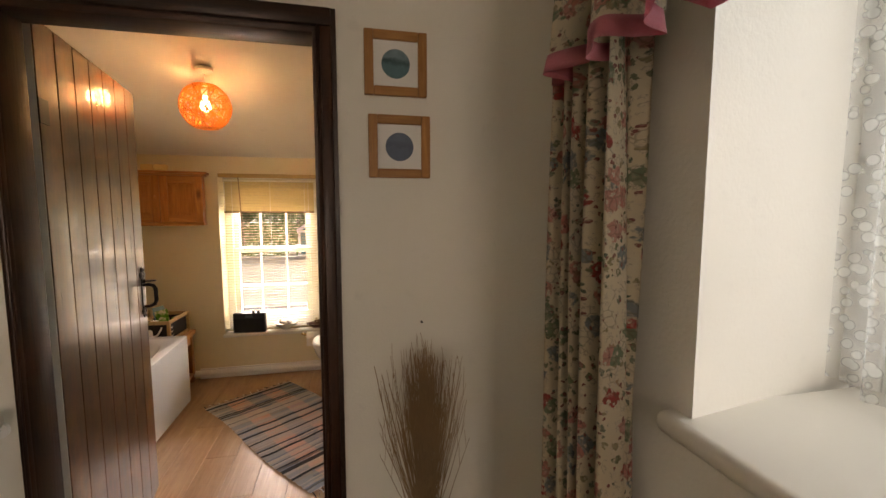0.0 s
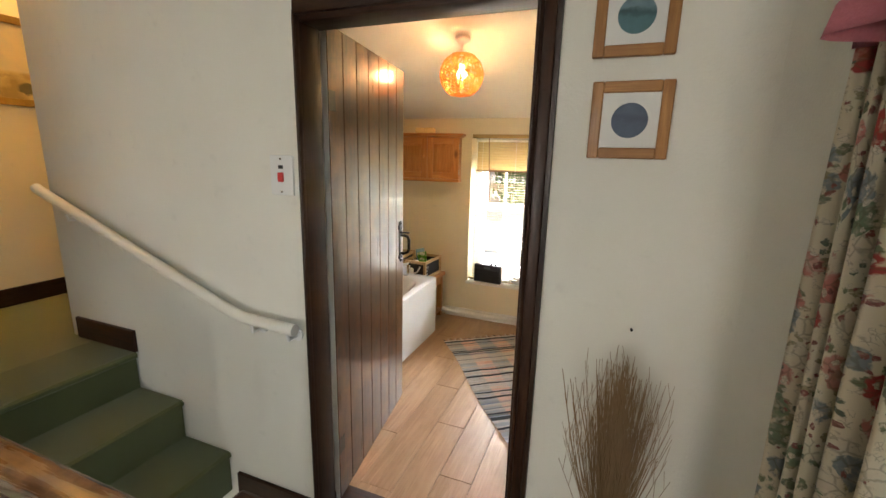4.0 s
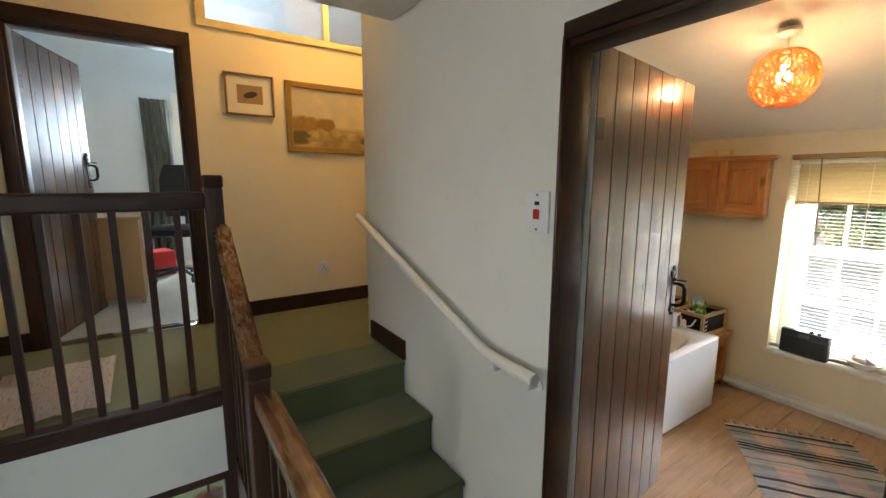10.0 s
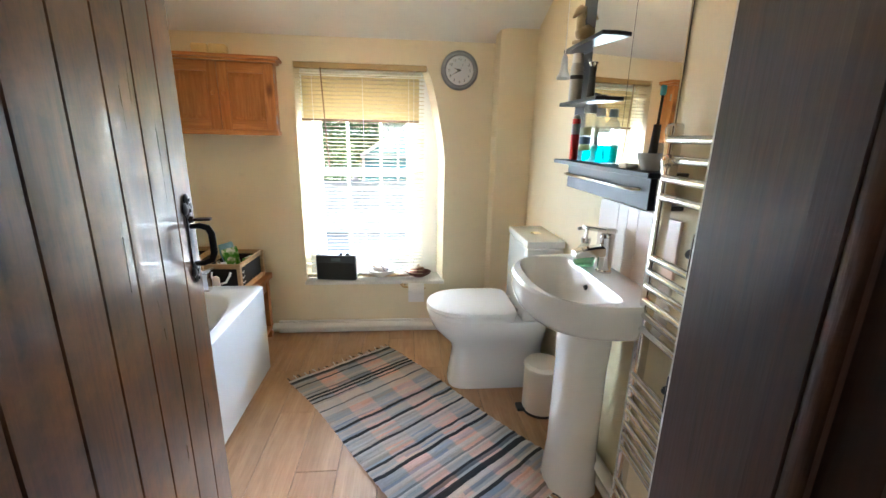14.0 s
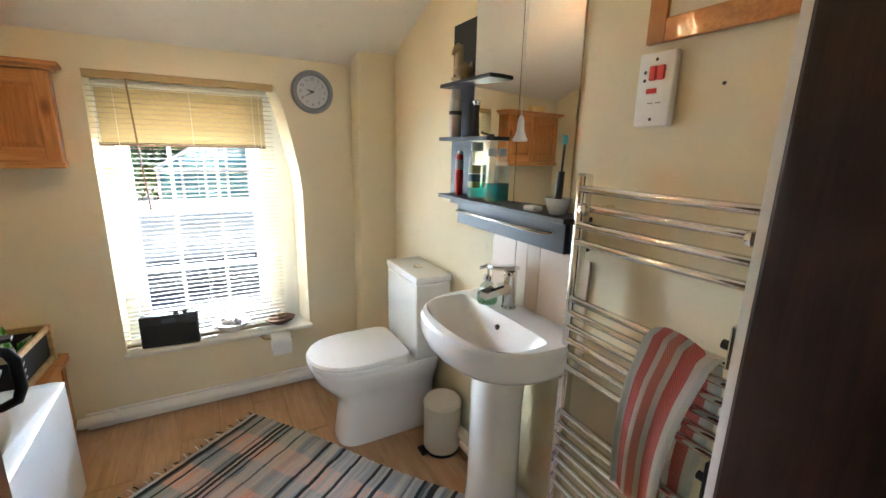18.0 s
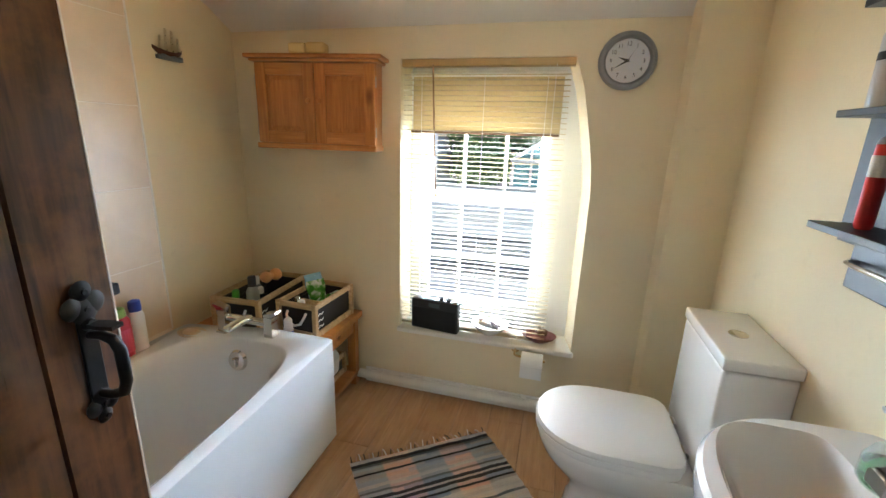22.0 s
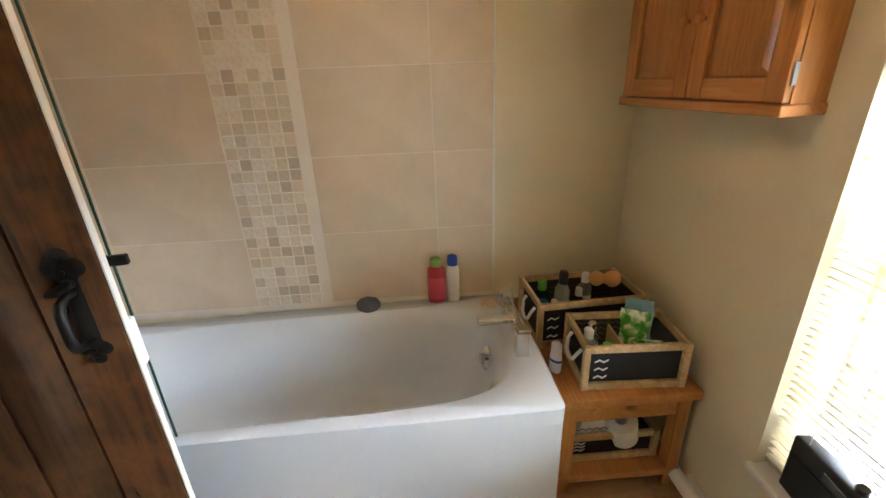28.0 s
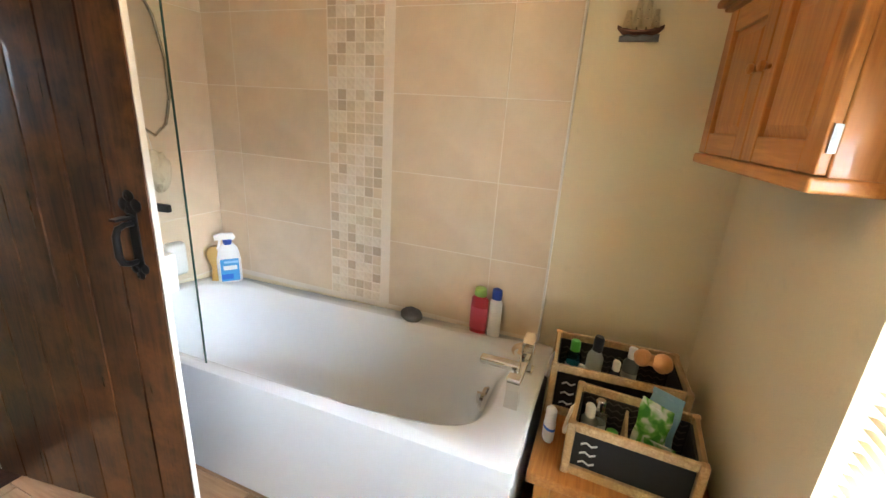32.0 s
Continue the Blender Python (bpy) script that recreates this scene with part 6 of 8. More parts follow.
# ---------------------------------------------------------------- towel rail and towel
tr = thing("towel_radiator", "chrome ladder towel radiator on the bathroom wall", "radiator", at(0.675, 2.055, 0.0))
for y in (-0.23, 0.235):
    part("upright", B(-0.016, 0.016, y - 0.017, y + 0.017, 0.085, 1.315, bevel=0.008, seg=3), CHROME, tr, "", True)
for z in (1.275, 1.228, 1.180, 1.133, 0.972, 0.931, 0.890, 0.849, 0.808, 0.767, 0.62, 0.579, 0.538, 0.497, 0.456, 0.415, 0.374, 0.25, 0.209, 0.168, 0.127):
    part("rung", T([(-0.012, -0.225, z), (-0.02, 0.0, z), (-0.012, 0.23, z)], 0.0105, 12), CHROME, tr, "", True)
for y in (-0.19, 0.20):
    part("wall_bracket", T([(-0.03, y, 1.225), (0.075, y, 1.225)], 0.009, 10), CHROME, tr, "", True)
    part("bracket_cap", L([(0.001, 0), (0.015, 0.0), (0.017, 0.008), (0.012, 0.02), (0.001, 0.022)], 16, Matrix.Translation((-0.022, y, 1.225)) @ pose(0, 0, 0, 0, -90, 0)), CHROME, tr, "", True)


def towel_material():
    m, n, l, p = mat_new("striped_towel")
    tc = n.new("ShaderNodeTexCoord")
    sep = n.new("ShaderNodeSeparateXYZ")
    l.new(tc.outputs["UV"], sep.inputs[0])
    stops = [(0.0, (0.50, 0.50, 0.43)), (0.14, (0.48, 0.055, 0.028)), (0.32, (0.64, 0.54, 0.42)), (0.40, (0.52, 0.14, 0.08)), (0.52, (0.64, 0.57, 0.46)), (0.60, (0.48, 0.055, 0.028)), (0.80, (0.60, 0.54, 0.44)), (0.90, (0.50, 0.50, 0.43))]
    r = n.new("ShaderNodeValToRGB")
    r.color_ramp.interpolation = "CONSTANT"
    el = r.color_ramp.elements
    while len(el) < len(stops):
        el.new(0.5)
    for e, (q, c) in zip(el, stops):
        e.position, e.color = q, (*c, 1)
    l.new(sep.outputs[0], r.inputs[0])
    w = n.new("ShaderNodeTexWave")
    w.wave_type, w.bands_direction = "BANDS", "DIAGONAL"
    w.inputs["Scale"].default_value, w.inputs["Distortion"].default_value = 22, 0.4
    mp = n.new("ShaderNodeMapping")
    mp.inputs["Scale"].default_value = (1.0, 2.6, 1.0)
    l.new(tc.outputs["UV"], mp.inputs[0])
    l.new(mp.outputs[0], w.inputs["Vector"])
    c = mix_rgb(n, l, ramp(n, l, w.outputs["Fac"], [(0.35, (0, 0, 0)), (0.65, (0.26, 0.26, 0.26))]), r.outputs[0], (0.64, 0.58, 0.50))
    l.new(c, p.inputs["Base Color"])
    p.inputs["Roughness"].default_value = 0.95
    p.inputs["Sheen Weight"].default_value = 0.08
    bump(n, l, p, w.outputs["Fac"], 0.5, 0.004)
    return m


def uv_sheet(name, nx, ny, f, t, material, parent, label="", metric=False):
    """A cloth sheet with its own weave coordinates, t thick; metric: in metres along the cloth."""
    bm = bmesh.new()
    uv = bm.loops.layers.uv.new("weave")
    vs = [[bm.verts.new(f(i / nx, j / ny)) for j in range(ny + 1)] for i in range(nx + 1)]
    run = [0.0]
    for i in range(nx):
        run.append(run[-1] + (vs[i + 1][ny // 2].co - vs[i][ny // 2].co).length if metric else (i + 1) / nx)
    rise = sum((vs[0][j + 1].co - vs[0][j].co).length for j in range(ny)) if metric else 1.0
    for i in range(nx):
        for j in range(ny):
            fa = bm.faces.new((vs[i][j], vs[i + 1][j], vs[i + 1][j + 1], vs[i][j + 1]))
            for lp, (u, v) in zip(fa.loops, ((i, j), (i + 1, j), (i + 1, j + 1), (i, j + 1))):
                lp[uv].uv = (run[u], v / ny * rise)
    if t:
        bmesh.ops.solidify(bm, geom=bm.faces[:], thickness=t)
    return part(name, bm, material, parent, label, True, 80)


def towel_shape(u, v):
    y = 2.055 - 0.015 - u * 0.150 + 0.012 * math.sin(v * 9)
    fold = 0.010 * math.sin(u * 11 + 0.6) * (0.3 + abs(v - 0.45) * 1.4)
    if v < 0.45:
        z, x = 0.989 - (0.45 - v) / 0.45 * 0.40, 0.632 - 0.028 - 0.03 * (0.45 - v)
        x = 0.632 - 0.006 - 0.022 * min(1, (0.45 - v) * 8) - 0.03 * (0.45 - v)
        y += 0.03 * (0.45 - v) * (u + 0.3) * 2
    else:
        z, x = 0.989 - (v - 0.45) / 0.55 * 0.45, 0.655 + 0.022 * min(1, (v - 0.45) * 8)
    z += 0.012 * math.sin(u * 5)
    return Vector((x + fold, y, z))


tw = thing("hand_towel", "grey and red striped hand towel hung over the radiator", "towel")
uv_sheet("cloth", 36, 60, towel_shape, 0.004, towel_material(), tw)

# ---------------------------------------------------------------- bin, light pull, lamp shade
bin_ = thing("pedal_bin", "cream metal pedal bin beside the basin", "bin", at(0.655, 2.985, 0.0))
part("drum", L([(0.082, 0.012), (0.085, 0.02), (0.085, 0.225), (0.087, 0.23)], 32), simple("cream_enamel", (0.72, 0.68, 0.58), 0.3, grain=0.03), bin_, "", True)
part("lid", L([(0.087, 0.231), (0.089, 0.24), (0.08, 0.256), (0.05, 0.265), (0.001, 0.267)], 32), simple("cream_enamel_lid", (0.74, 0.70, 0.60), 0.3, grain=0.03), bin_, "", True)
part("foot_ring", C((0, 0, 0), (0, 0, 0.014), 0.086, seg=32), BLACK_PLASTIC, bin_)
part("pedal", B(-0.115, -0.075, -0.028, 0.028, 0.006, 0.022, bevel=0.005), BLACK_PLASTIC, bin_, "black pedal")
lp = thing("light_pull", "white light pull on a long cord", "light pull", at(0.32, 2.13, 1.385))
part("cord", T([(0, 0, 0.04), (0, 0, 0.91)], 0.0008, 6), PAPER, lp)
part("acorn", L([(0.0125, 0.0), (0.014, 0.003), (0.0095, 0.011), (0.0068, 0.020), (0.006, 0.038), (0.0025, 0.046)], 18), WHITE_PLASTIC, lp, "", True)

shade = thing("pendant_lamp", "orange woven rattan globe lamp shade with a lit bulb", "ceiling lamp", at(-0.378, 2.84, 1.95))
RATTAN = sheer_mat("orange_rattan", (0.78, 0.38, 0.12), 0.5, 0.7)
rnd = random.Random(7)
for k in range(54):
    bm = bmesh.new()
    q = Euler((rnd.uniform(0, 6.28), rnd.uniform(0, 6.28), rnd.uniform(0, 6.28))).to_matrix()
    rr, off = 0.128 + rnd.uniform(-0.003, 0.003), rnd.uniform(-0.09, 0.09)
    cr = math.sqrt(max(0.001, rr * rr - off * off))
    pts = []
    for j in range(33):
        a = 2 * math.pi * j / 32
        p = q @ Vector((cr * math.cos(a), cr * math.sin(a), off))
        p.z = max(-0.112, min(0.112, p.z))
        pts.append(p)
    tube(bm, pts, 0.0027, 4, caps=False)
    part("cane", bm, RATTAN, shade)
for z, r in ((-0.112, 0.062), (0.112, 0.06)):
    part("ring", T([(r * math.cos(a), r * math.sin(a), z) for a in [2 * math.pi * k / 24 for k in range(25)]], 0.005, 6), RATTAN, shade)
GLOW = bpy.data.materials.new("lit_bulb")
GLOW.use_nodes = True
_e = GLOW.node_tree.nodes.new("ShaderNodeEmission")
_e.inputs[0].default_value, _e.inputs[1].default_value = (1.0, 0.72, 0.32, 1), 22.0
GLOW.node_tree.links.new(_e.outputs[0], GLOW.node_tree.nodes["Material Output"].inputs[0])
bb = part("bulb", L([(0.012, 0.06), (0.014, 0.045), (0.026, 0.02), (0.028, 0.0), (0.02, -0.02), (0.001, -0.028)], 18), GLOW, shade, "glowing bulb", True)
bb.visible_shadow = False
part("lamp_holder", C((0, 0, 0.055), (0, 0, 0.115), 0.018, seg=16), WHITE_PLASTIC, shade)
part("flex", T([(0, 0, 0.11), (0, 0, 0.20)], 0.004, 8), WHITE_PLASTIC, shade)
part("ceiling_rose", L([(0.045, 0.21), (0.045, 0.195), (0.03, 0.182), (0.008, 0.176)], 24), WHITE_PLASTIC, shade, "white ceiling rose", True)


# ---------------------------------------------------------------- rag rug
def rug_material():
    """Weft rows of cotton rag: pale rows take the tint of the warp stripe they cross, dark rows stay dark."""
    m, n, l, p = mat_new("rag_rug_weave")
    tc = n.new("ShaderNodeTexCoord")
    sep = n.new("ShaderNodeSeparateXYZ")
    l.new(tc.outputs["UV"], sep.inputs[0])

    def op(kind, a, b):
        x = n.new("ShaderNodeMath")
        x.operation = kind
        for sock, val in ((x.inputs[0], a), (x.inputs[1], b)):
            if isinstance(val, (int, float)):
                sock.default_value = val
            else:
                l.new(val, sock)
        return x.outputs[0]

    wob = noise_tex(n, l, coords(n, l, kind="UV"), 6, 2)
    vv = op("ADD", op("MULTIPLY", sep.outputs[1], 96), op("MULTIPLY", wob, 1.2))
    row = op("FLOOR", vv, 0)
    seg = op("FLOOR", op("ADD", op("MULTIPLY", sep.outputs[0], 3.0), op("MULTIPLY", row, 0.37)), 0)
    comb = n.new("ShaderNodeCombineXYZ")
    l.new(seg, comb.inputs[0])
    l.new(row, comb.inputs[1])
    r1, r2 = n.new("ShaderNodeTexWhiteNoise"), n.new("ShaderNodeTexWhiteNoise")
    r1.noise_dimensions, r2.noise_dimensions = "1D", "3D"
    l.new(row, r1.inputs["W"])
    l.new(comb.outputs[0], r2.inputs["Vector"])
    band = op("PINGPONG", op("ADD", op("MULTIPLY", sep.outputs[0], 5.0), 0.5), 1.0)
    tint = ramp(n, l, band, [(0.0, (0.98, 0.74, 0.66)), (0.46, (0.95, 0.72, 0.65)), (0.54, (0.60, 0.61, 0.62)), (1.0, (0.55, 0.59, 0.63))])
    pale = ramp(n, l, r2.outputs["Value"], [(0.0, (1.0, 1.0, 1.0)), (0.30, (0.85, 0.90, 1.0)), (0.5, (1.0, 0.90, 0.82)), (0.7, (0.97, 0.97, 0.97)), (0.86, (0.66, 0.72, 0.86))])
    pale.node.color_ramp.interpolation = "CONSTANT"
    c = mix_rgb(n, l, 1.0, tint, pale, "MULTIPLY")
    cream = ramp(n, l, r1.outputs["Value"], [(0.0, (0, 0, 0)), (0.12, (0.66, 0.66, 0.66)), (0.44, (0, 0, 0))])
    cream.node.color_ramp.interpolation = "CONSTANT"
    c = mix_rgb(n, l, cream, c, (0.88, 0.82, 0.76))
    darks = ramp(n, l, r1.outputs["Value"], [(0.0, (0, 0, 0)), (0.76, (0.6, 0.6, 0.6)), (0.81, (0.95, 0.95, 0.95))])
    darks.node.color_ramp.interpolation = "CONSTANT"
    c = mix_rgb(n, l, darks, c, (0.035, 0.042, 0.055))
    fib = noise_tex(n, l, coords(n, l, (60, 500, 1), kind="UV"), 1.0, 3)
    c = mix_rgb(n, l, ramp(n, l, fib, [(0.4, (0, 0, 0)), (0.75, (0.22, 0.22, 0.22))]), c, (0.20, 0.18, 0.17))
    l.new(c, p.inputs["Base Color"])
    p.inputs["Roughness"].default_value = 0.95
    p.inputs["Specular IOR Level"].default_value = 0.1
    bump(n, l, p, op("PINGPONG", vv, 0.5), 0.4, 0.005)
    return m


RUG_A = Vector((-0.608, 3.27, 0))
RUG_B = Vector((-0.105, 3.64, 0))
RUG_LEN = 1.32
_u = (RUG_B - RUG_A).normalized()
_v = Vector((_u.y, -_u.x, 0))
RUG_W = (RUG_B - RUG_A).length
rug = thing("rag_rug", "woven rag rug in pink, slate and black stripes", "rug")


def rug_shape(u, v):
    p = RUG_A + _u * (u * RUG_W + 0.012 * math.sin(v * 7)) + _v * (v * RUG_LEN)
    z = 0.006 + 0.004 * noise.noise(Vector((u * 5, v * 9, 0))) + 0.0025 * math.sin(v * 190)
    return Vector((p.x, p.y, z + 0.003))


FRINGE_MATS = (INK, simple("fringe_pink", (0.55, 0.38, 0.32), 0.9), PAPER)
uv_sheet("weave", 14, 180, rug_shape, -0.008, rug_material(), rug)
for e, sgn in ((0.0, -1), (1.0, 1)):
    for k in range(34):
        u = (k + 0.5) / 34
        p0 = rug_shape(u, e)
        d = _v * sgn * rnd.uniform(0.02, 0.045) + _u * rnd.uniform(-0.012, 0.012)
        part("fringe", T([p0, p0 + d * 0.5 + Vector((0, 0, 0.002)), p0 + d + Vector((0, 0, -0.004))], 0.0026, 5), FRINGE_MATS[k % 3], rug)

# ---------------------------------------------------------------- landing: pictures, switch, curtain, twigs


def round_print(label, m, sky, sea, land):
    """A square oak-framed picture with a white mount and a round print."""
    p = thing("framed_print", label, "picture", m, "pair of small framed prints")
    h, f = 0.09, 0.026
    for nm, b, mt in (("frame_side", (-h, -h + f, -0.018, -0.001, -h, h), FRAME_OAK), ("frame_side", (h - f, h, -0.018, -0.001, -h, h), FRAME_OAK), ("frame_rail", (-h + f, h - f, -0.0175, -0.001, h - f, h), FRAME_OAK_X), ("frame_rail", (-h + f, h - f, -0.0175, -0.001, -h, -h + f), FRAME_OAK_X)):
        part(nm, B(*b, bevel=0.003), mt, p)
    part("mount", B(-h + f, h - f, -0.008, -0.001, -h + f, h - f), simple("mount_card", (0.80, 0.80, 0.78), 0.8, grain=0.02), p, "white card mount")
    m_, n, l, pr = mat_new("round_print_ink")
    v = coords(n, l)
    sp_ = n.new("ShaderNodeSeparateXYZ")
    l.new(v, sp_.inputs[0])
    w = noise_tex(n, l, v, 40, 4)
    mr = n.new("ShaderNodeMath")
    mr.operation = "MULTIPLY_ADD"
    l.new(w, mr.inputs[0])
    mr.inputs[1].default_value = 0.03
    l.new(sp_.outputs[2], mr.inputs[2])
    c = ramp(n, l, mr.outputs[0], [(0.0, sea), (0.01, sea), (0.018, land), (0.024, land), (0.032, sky), (1.0, sky)])
    c = mix_rgb(n, l, w, c, [x * 0.6 for x in sea])
    l.new(c, pr.inputs["Base Color"])
    pr.inputs["Roughness"].default_value = 0.7
    part("print", C((0, -0.0082, 0.0), (0, -0.0092, 0.0), 0.041, seg=36), m_, p, "round blue-grey print")
    return p


FRAME_OAK_X = wood("oak_picture_frame_lengthwise", (0.30, 0.13, 0.035), (0.50, 0.25, 0.08), 0.42, 0, 1.2, 0.1, 0.1, 0.1, (0.36, 0.16, 0.05))
round_print("oak-framed print of a dark round seascape", at(0.527, 1.469, 1.797), (0.25, 0.36, 0.42), (0.10, 0.22, 0.26), (0.02, 0.05, 0.05))
round_print("oak-framed print of a blue-grey round seascape", at(0.536, 1.469, 1.563), (0.15, 0.19, 0.27), (0.13, 0.17, 0.25), (0.10, 0.13, 0.20))
sw = thing("cooker_switch", "white double switch plate with a red rocker", "switch", at(-0.531, 1.469, 1.392))
part("plate", B(-0.048, 0.048, -0.010, 0.0, -0.067, 0.067, bevel=0.004, seg=3), WHITE_PLASTIC, sw, "", True)
part("rocker", B(-0.011, 0.011, -0.018, -0.009, -0.022, 0.010, bevel=0.003), RED_PLASTIC, sw, "red rocker")
part("neon", B(-0.009, 0.009, -0.0125, -0.0095, 0.022, 0.034), BLACK_PLASTIC, sw)
for z in (0.055, -0.055):
    part("screw", C((0, -0.0115, z), (0, -0.0095, z), 0.004, seg=10), CHROME, sw)
solid("picture_nail", T([(0, 0.004, 0), (0, -0.008, 0.001), (0, -0.009, 0.001)], 0.0035, 8), BLACK_IRON, "small dark nail in the landing wall", "nail", at(0.60, 1.468, 1.033))


def floral_material():
    """Cream cotton printed with bunches of red, pink and blue-grey flowers among leaves."""
    m, n, l, p = mat_new("floral_curtain_cloth")
    v0 = coords(n, l, (1.3, 1, 1), kind="UV")
    ns = n.new("ShaderNodeTexNoise")
    ns.inputs["Scale"].default_value, ns.inputs["Detail"].default_value = 45, 3
    l.new(v0, ns.inputs["Vector"])
    v1 = mix_rgb(n, l, 0.013, v0, ns.outputs["Color"])
    weave = noise_tex(n, l, v0, 5, 3)
    c = mix_rgb(n, l, weave, (0.74, 0.66, 0.51), (0.66, 0.57, 0.42))
    layers = ((66, 0.36, [(0.0, (0.20, 0.22, 0.13)), (0.30, (0.36, 0.31, 0.19)), (0.48, (0.70, 0.62, 0.48)), (0.76, (0.22, 0.25, 0.18)), (0.86, (0.45, 0.30, 0.18))]),
              (31, 0.46, [(0.0, (0.42, 0.07, 0.06)), (0.18, (0.58, 0.24, 0.20)), (0.34, (0.70, 0.62, 0.48)), (0.52, (0.24, 0.27, 0.27)), (0.64, (0.20, 0.25, 0.16)), (0.78, (0.56, 0.28, 0.23)), (0.90, (0.70, 0.60, 0.46))]),
              (110, 0.32, [(0.0, (0.70, 0.62, 0.48)), (0.45, (0.28, 0.10, 0.09)), (0.62, (0.70, 0.62, 0.50)), (0.82, (0.13, 0.16, 0.12))]))
    for sc, lim, stops in layers:
        v = n.new("ShaderNodeTexVoronoi")
        v.inputs["Scale"].default_value = sc
        l.new(v1, v.inputs["Vector"])
        pick = ramp(n, l, v.outputs["Color"], stops)
        pick.node.color_ramp.interpolation = "CONSTANT"
        petal = noise_tex(n, l, v1, sc * 3.4, 3)
        mth = n.new("ShaderNodeMath")
        mth.operation = "MULTIPLY_ADD"
        l.new(petal, mth.inputs[0])
        mth.inputs[1].default_value = 0.55
        l.new(v.outputs["Distance"], mth.inputs[2])
        mask = ramp(n, l, mth.outputs[0], [(lim + 0.24, (1, 1, 1)), (lim + 0.31, (0, 0, 0))])
        tone = mix_rgb(n, l, ramp(n, l, petal, [(0.48, (0, 0, 0)), (0.72, (0.65, 0.65, 0.65))]), pick, (0.66, 0.54, 0.42))
        vein = n.new("ShaderNodeTexVoronoi")
        vein.feature = "DISTANCE_TO_EDGE"
        vein.inputs["Scale"].default_value = sc * 2.7
        l.new(v1, vein.inputs["Vector"])
        tone = mix_rgb(n, l, ramp(n, l, vein.outputs["Distance"], [(0.03, (0.42, 0.42, 0.42)), (0.10, (0, 0, 0))]), tone, (0.14, 0.11, 0.06))
        c = mix_rgb(n, l, mask, c, tone)
    l.new(c, p.inputs["Base Color"])
    p.inputs["Roughness"].default_value = 0.9
    p.inputs["Sheen Weight"].default_value = 0.2
    wv = noise_tex(n, l, coords(n, l), 500, 2)
    bump(n, l, p, wv, 0.2, 0.001)
    tr_, mx = n.new("ShaderNodeBsdfTranslucent"), n.new("ShaderNodeMixShader")
    l.new(c, tr_.inputs[0])
    mx.inputs[0].default_value = 0.22
    l.new(p.outputs[0], mx.inputs[1])
    l.new(tr_.outputs[0], mx.inputs[2])
    l.new(mx.outputs[0], n["Material Output"].inputs[0])
    return m


FLORAL = floral_material()
PINK = fabric("pink_trim_cloth", (0.55, 0.16, 0.20), (0.66, 0.25, 0.28), 400, relief=0.3)
cur = thing("curtain", "long floral cotton curtain with a pink-edged frill", "curtain", at(0.728, 0.73, 0.0))


def curtain_shape(u, v):
    z = 0.06 + v * 1.90
    w = 0.185 - 0.02 * v + 0.008 * math.sin(v * 5)
    y = 0.118 - 0.012 * v - u * w
    a = (0.026 + 0.006 * (1 - v)) * (1 - 0.45 * u)
    s = math.sin(u * 33 + 0.9 * math.sin(v * 3.2) + 0.5)
    x = a * math.copysign(abs(s) ** 0.7, s) + 0.010 * math.sin(u * 67 + v * 5) - 0.004 * (1 - v)
    return Vector((x, y + 0.008 * math.sin(u * 43 + v * 7), z))


uv_sheet("drape", 120, 60, curtain_shape, 0.002, FLORAL, cur, "floral cotton drape", True)


def valance_shape(u, v):
    y = 0.080 - u * 1.17
    end = math.exp(-((u - 0.06) / 0.06) ** 2)
    a = (0.022 + 0.014 * end) * (1 - 0.55 * v)
    z = 1.580 + 0.004 * end * (1 - v) + v * 0.42 + (0.010 * math.sin(u * 11) + 0.006 * math.sin(u * 95 + 1)) * (1 - v)
    return Vector((-0.026 + a * math.sin(u * 88 + 0.7 * math.sin(u * 21)) - 0.012 * (1 - v), y + 0.006 * math.sin(u * 140), z))


uv_sheet("valance", 260, 12, valance_shape, 0.002, FLORAL, cur, "gathered floral frill", True)
uv_sheet("trim", 260, 3, lambda u, v: valance_shape(u, 0) + Vector((-0.003 + 0.006 * (1 - v) * math.sin(u * 230), 0, -0.022 + v * 0.024)), 0.003, PINK, cur, "pink cotton trim")
part("curtain_pole", T([(-0.03, -1.2, 1.99), (-0.03, 0.17, 1.99)], 0.012, 12), WHITE_PLASTIC, cur)
LACE = lace_mat("white_lace", (0.80, 0.82, 0.80))
net = thing("net_curtain", "white lace net curtain across the landing window", "net curtain", at(1.045, -0.15, 1.14))
uv_sheet("lace", 260, 12, lambda u, v: Vector((0.012 * math.sin(u * 180) + 0.004 * math.sin(u * 431), -0.79 + u * 1.59, v * 0.88 + 0.01 * math.sin(u * 70) * (1 - v))), 0.0, LACE, net)
lw = thing("window_2", "white casement window of the landing", "window", at(1.09, -0.15, LZ0), kind="structure")
for b in ((0.0, 0.04, -0.80, -0.74, 0.0, 0.92), (0.0, 0.04, 0.77, 0.825, 0.0, 0.92), (0.0, 0.04, -0.03, 0.03, 0.0, 0.92), (0.0, 0.04, -0.74, 0.77, 0.0, 0.06), (0.0, 0.04, -0.74, 0.77, 0.86, 0.92)):
    part("frame_bar", B(*b, bevel=0.004), WHITE_UPVC, lw)
gp = part("pane", B(0.018, 0.022, -0.75, 0.78, 0.03, 0.89), CLEAR, lw)
gp.visible_shadow = False
solid("window_sill_2", B(0.755, 1.10, LW0 - 0.03, LW1 + 0.035, LZ0 - 0.022, LZ0 + 0.006, bevel=0.012, seg=4), GLOSS_WHITE, "white painted deep window board on the landing", "window sill", kind="structure", smooth=True)

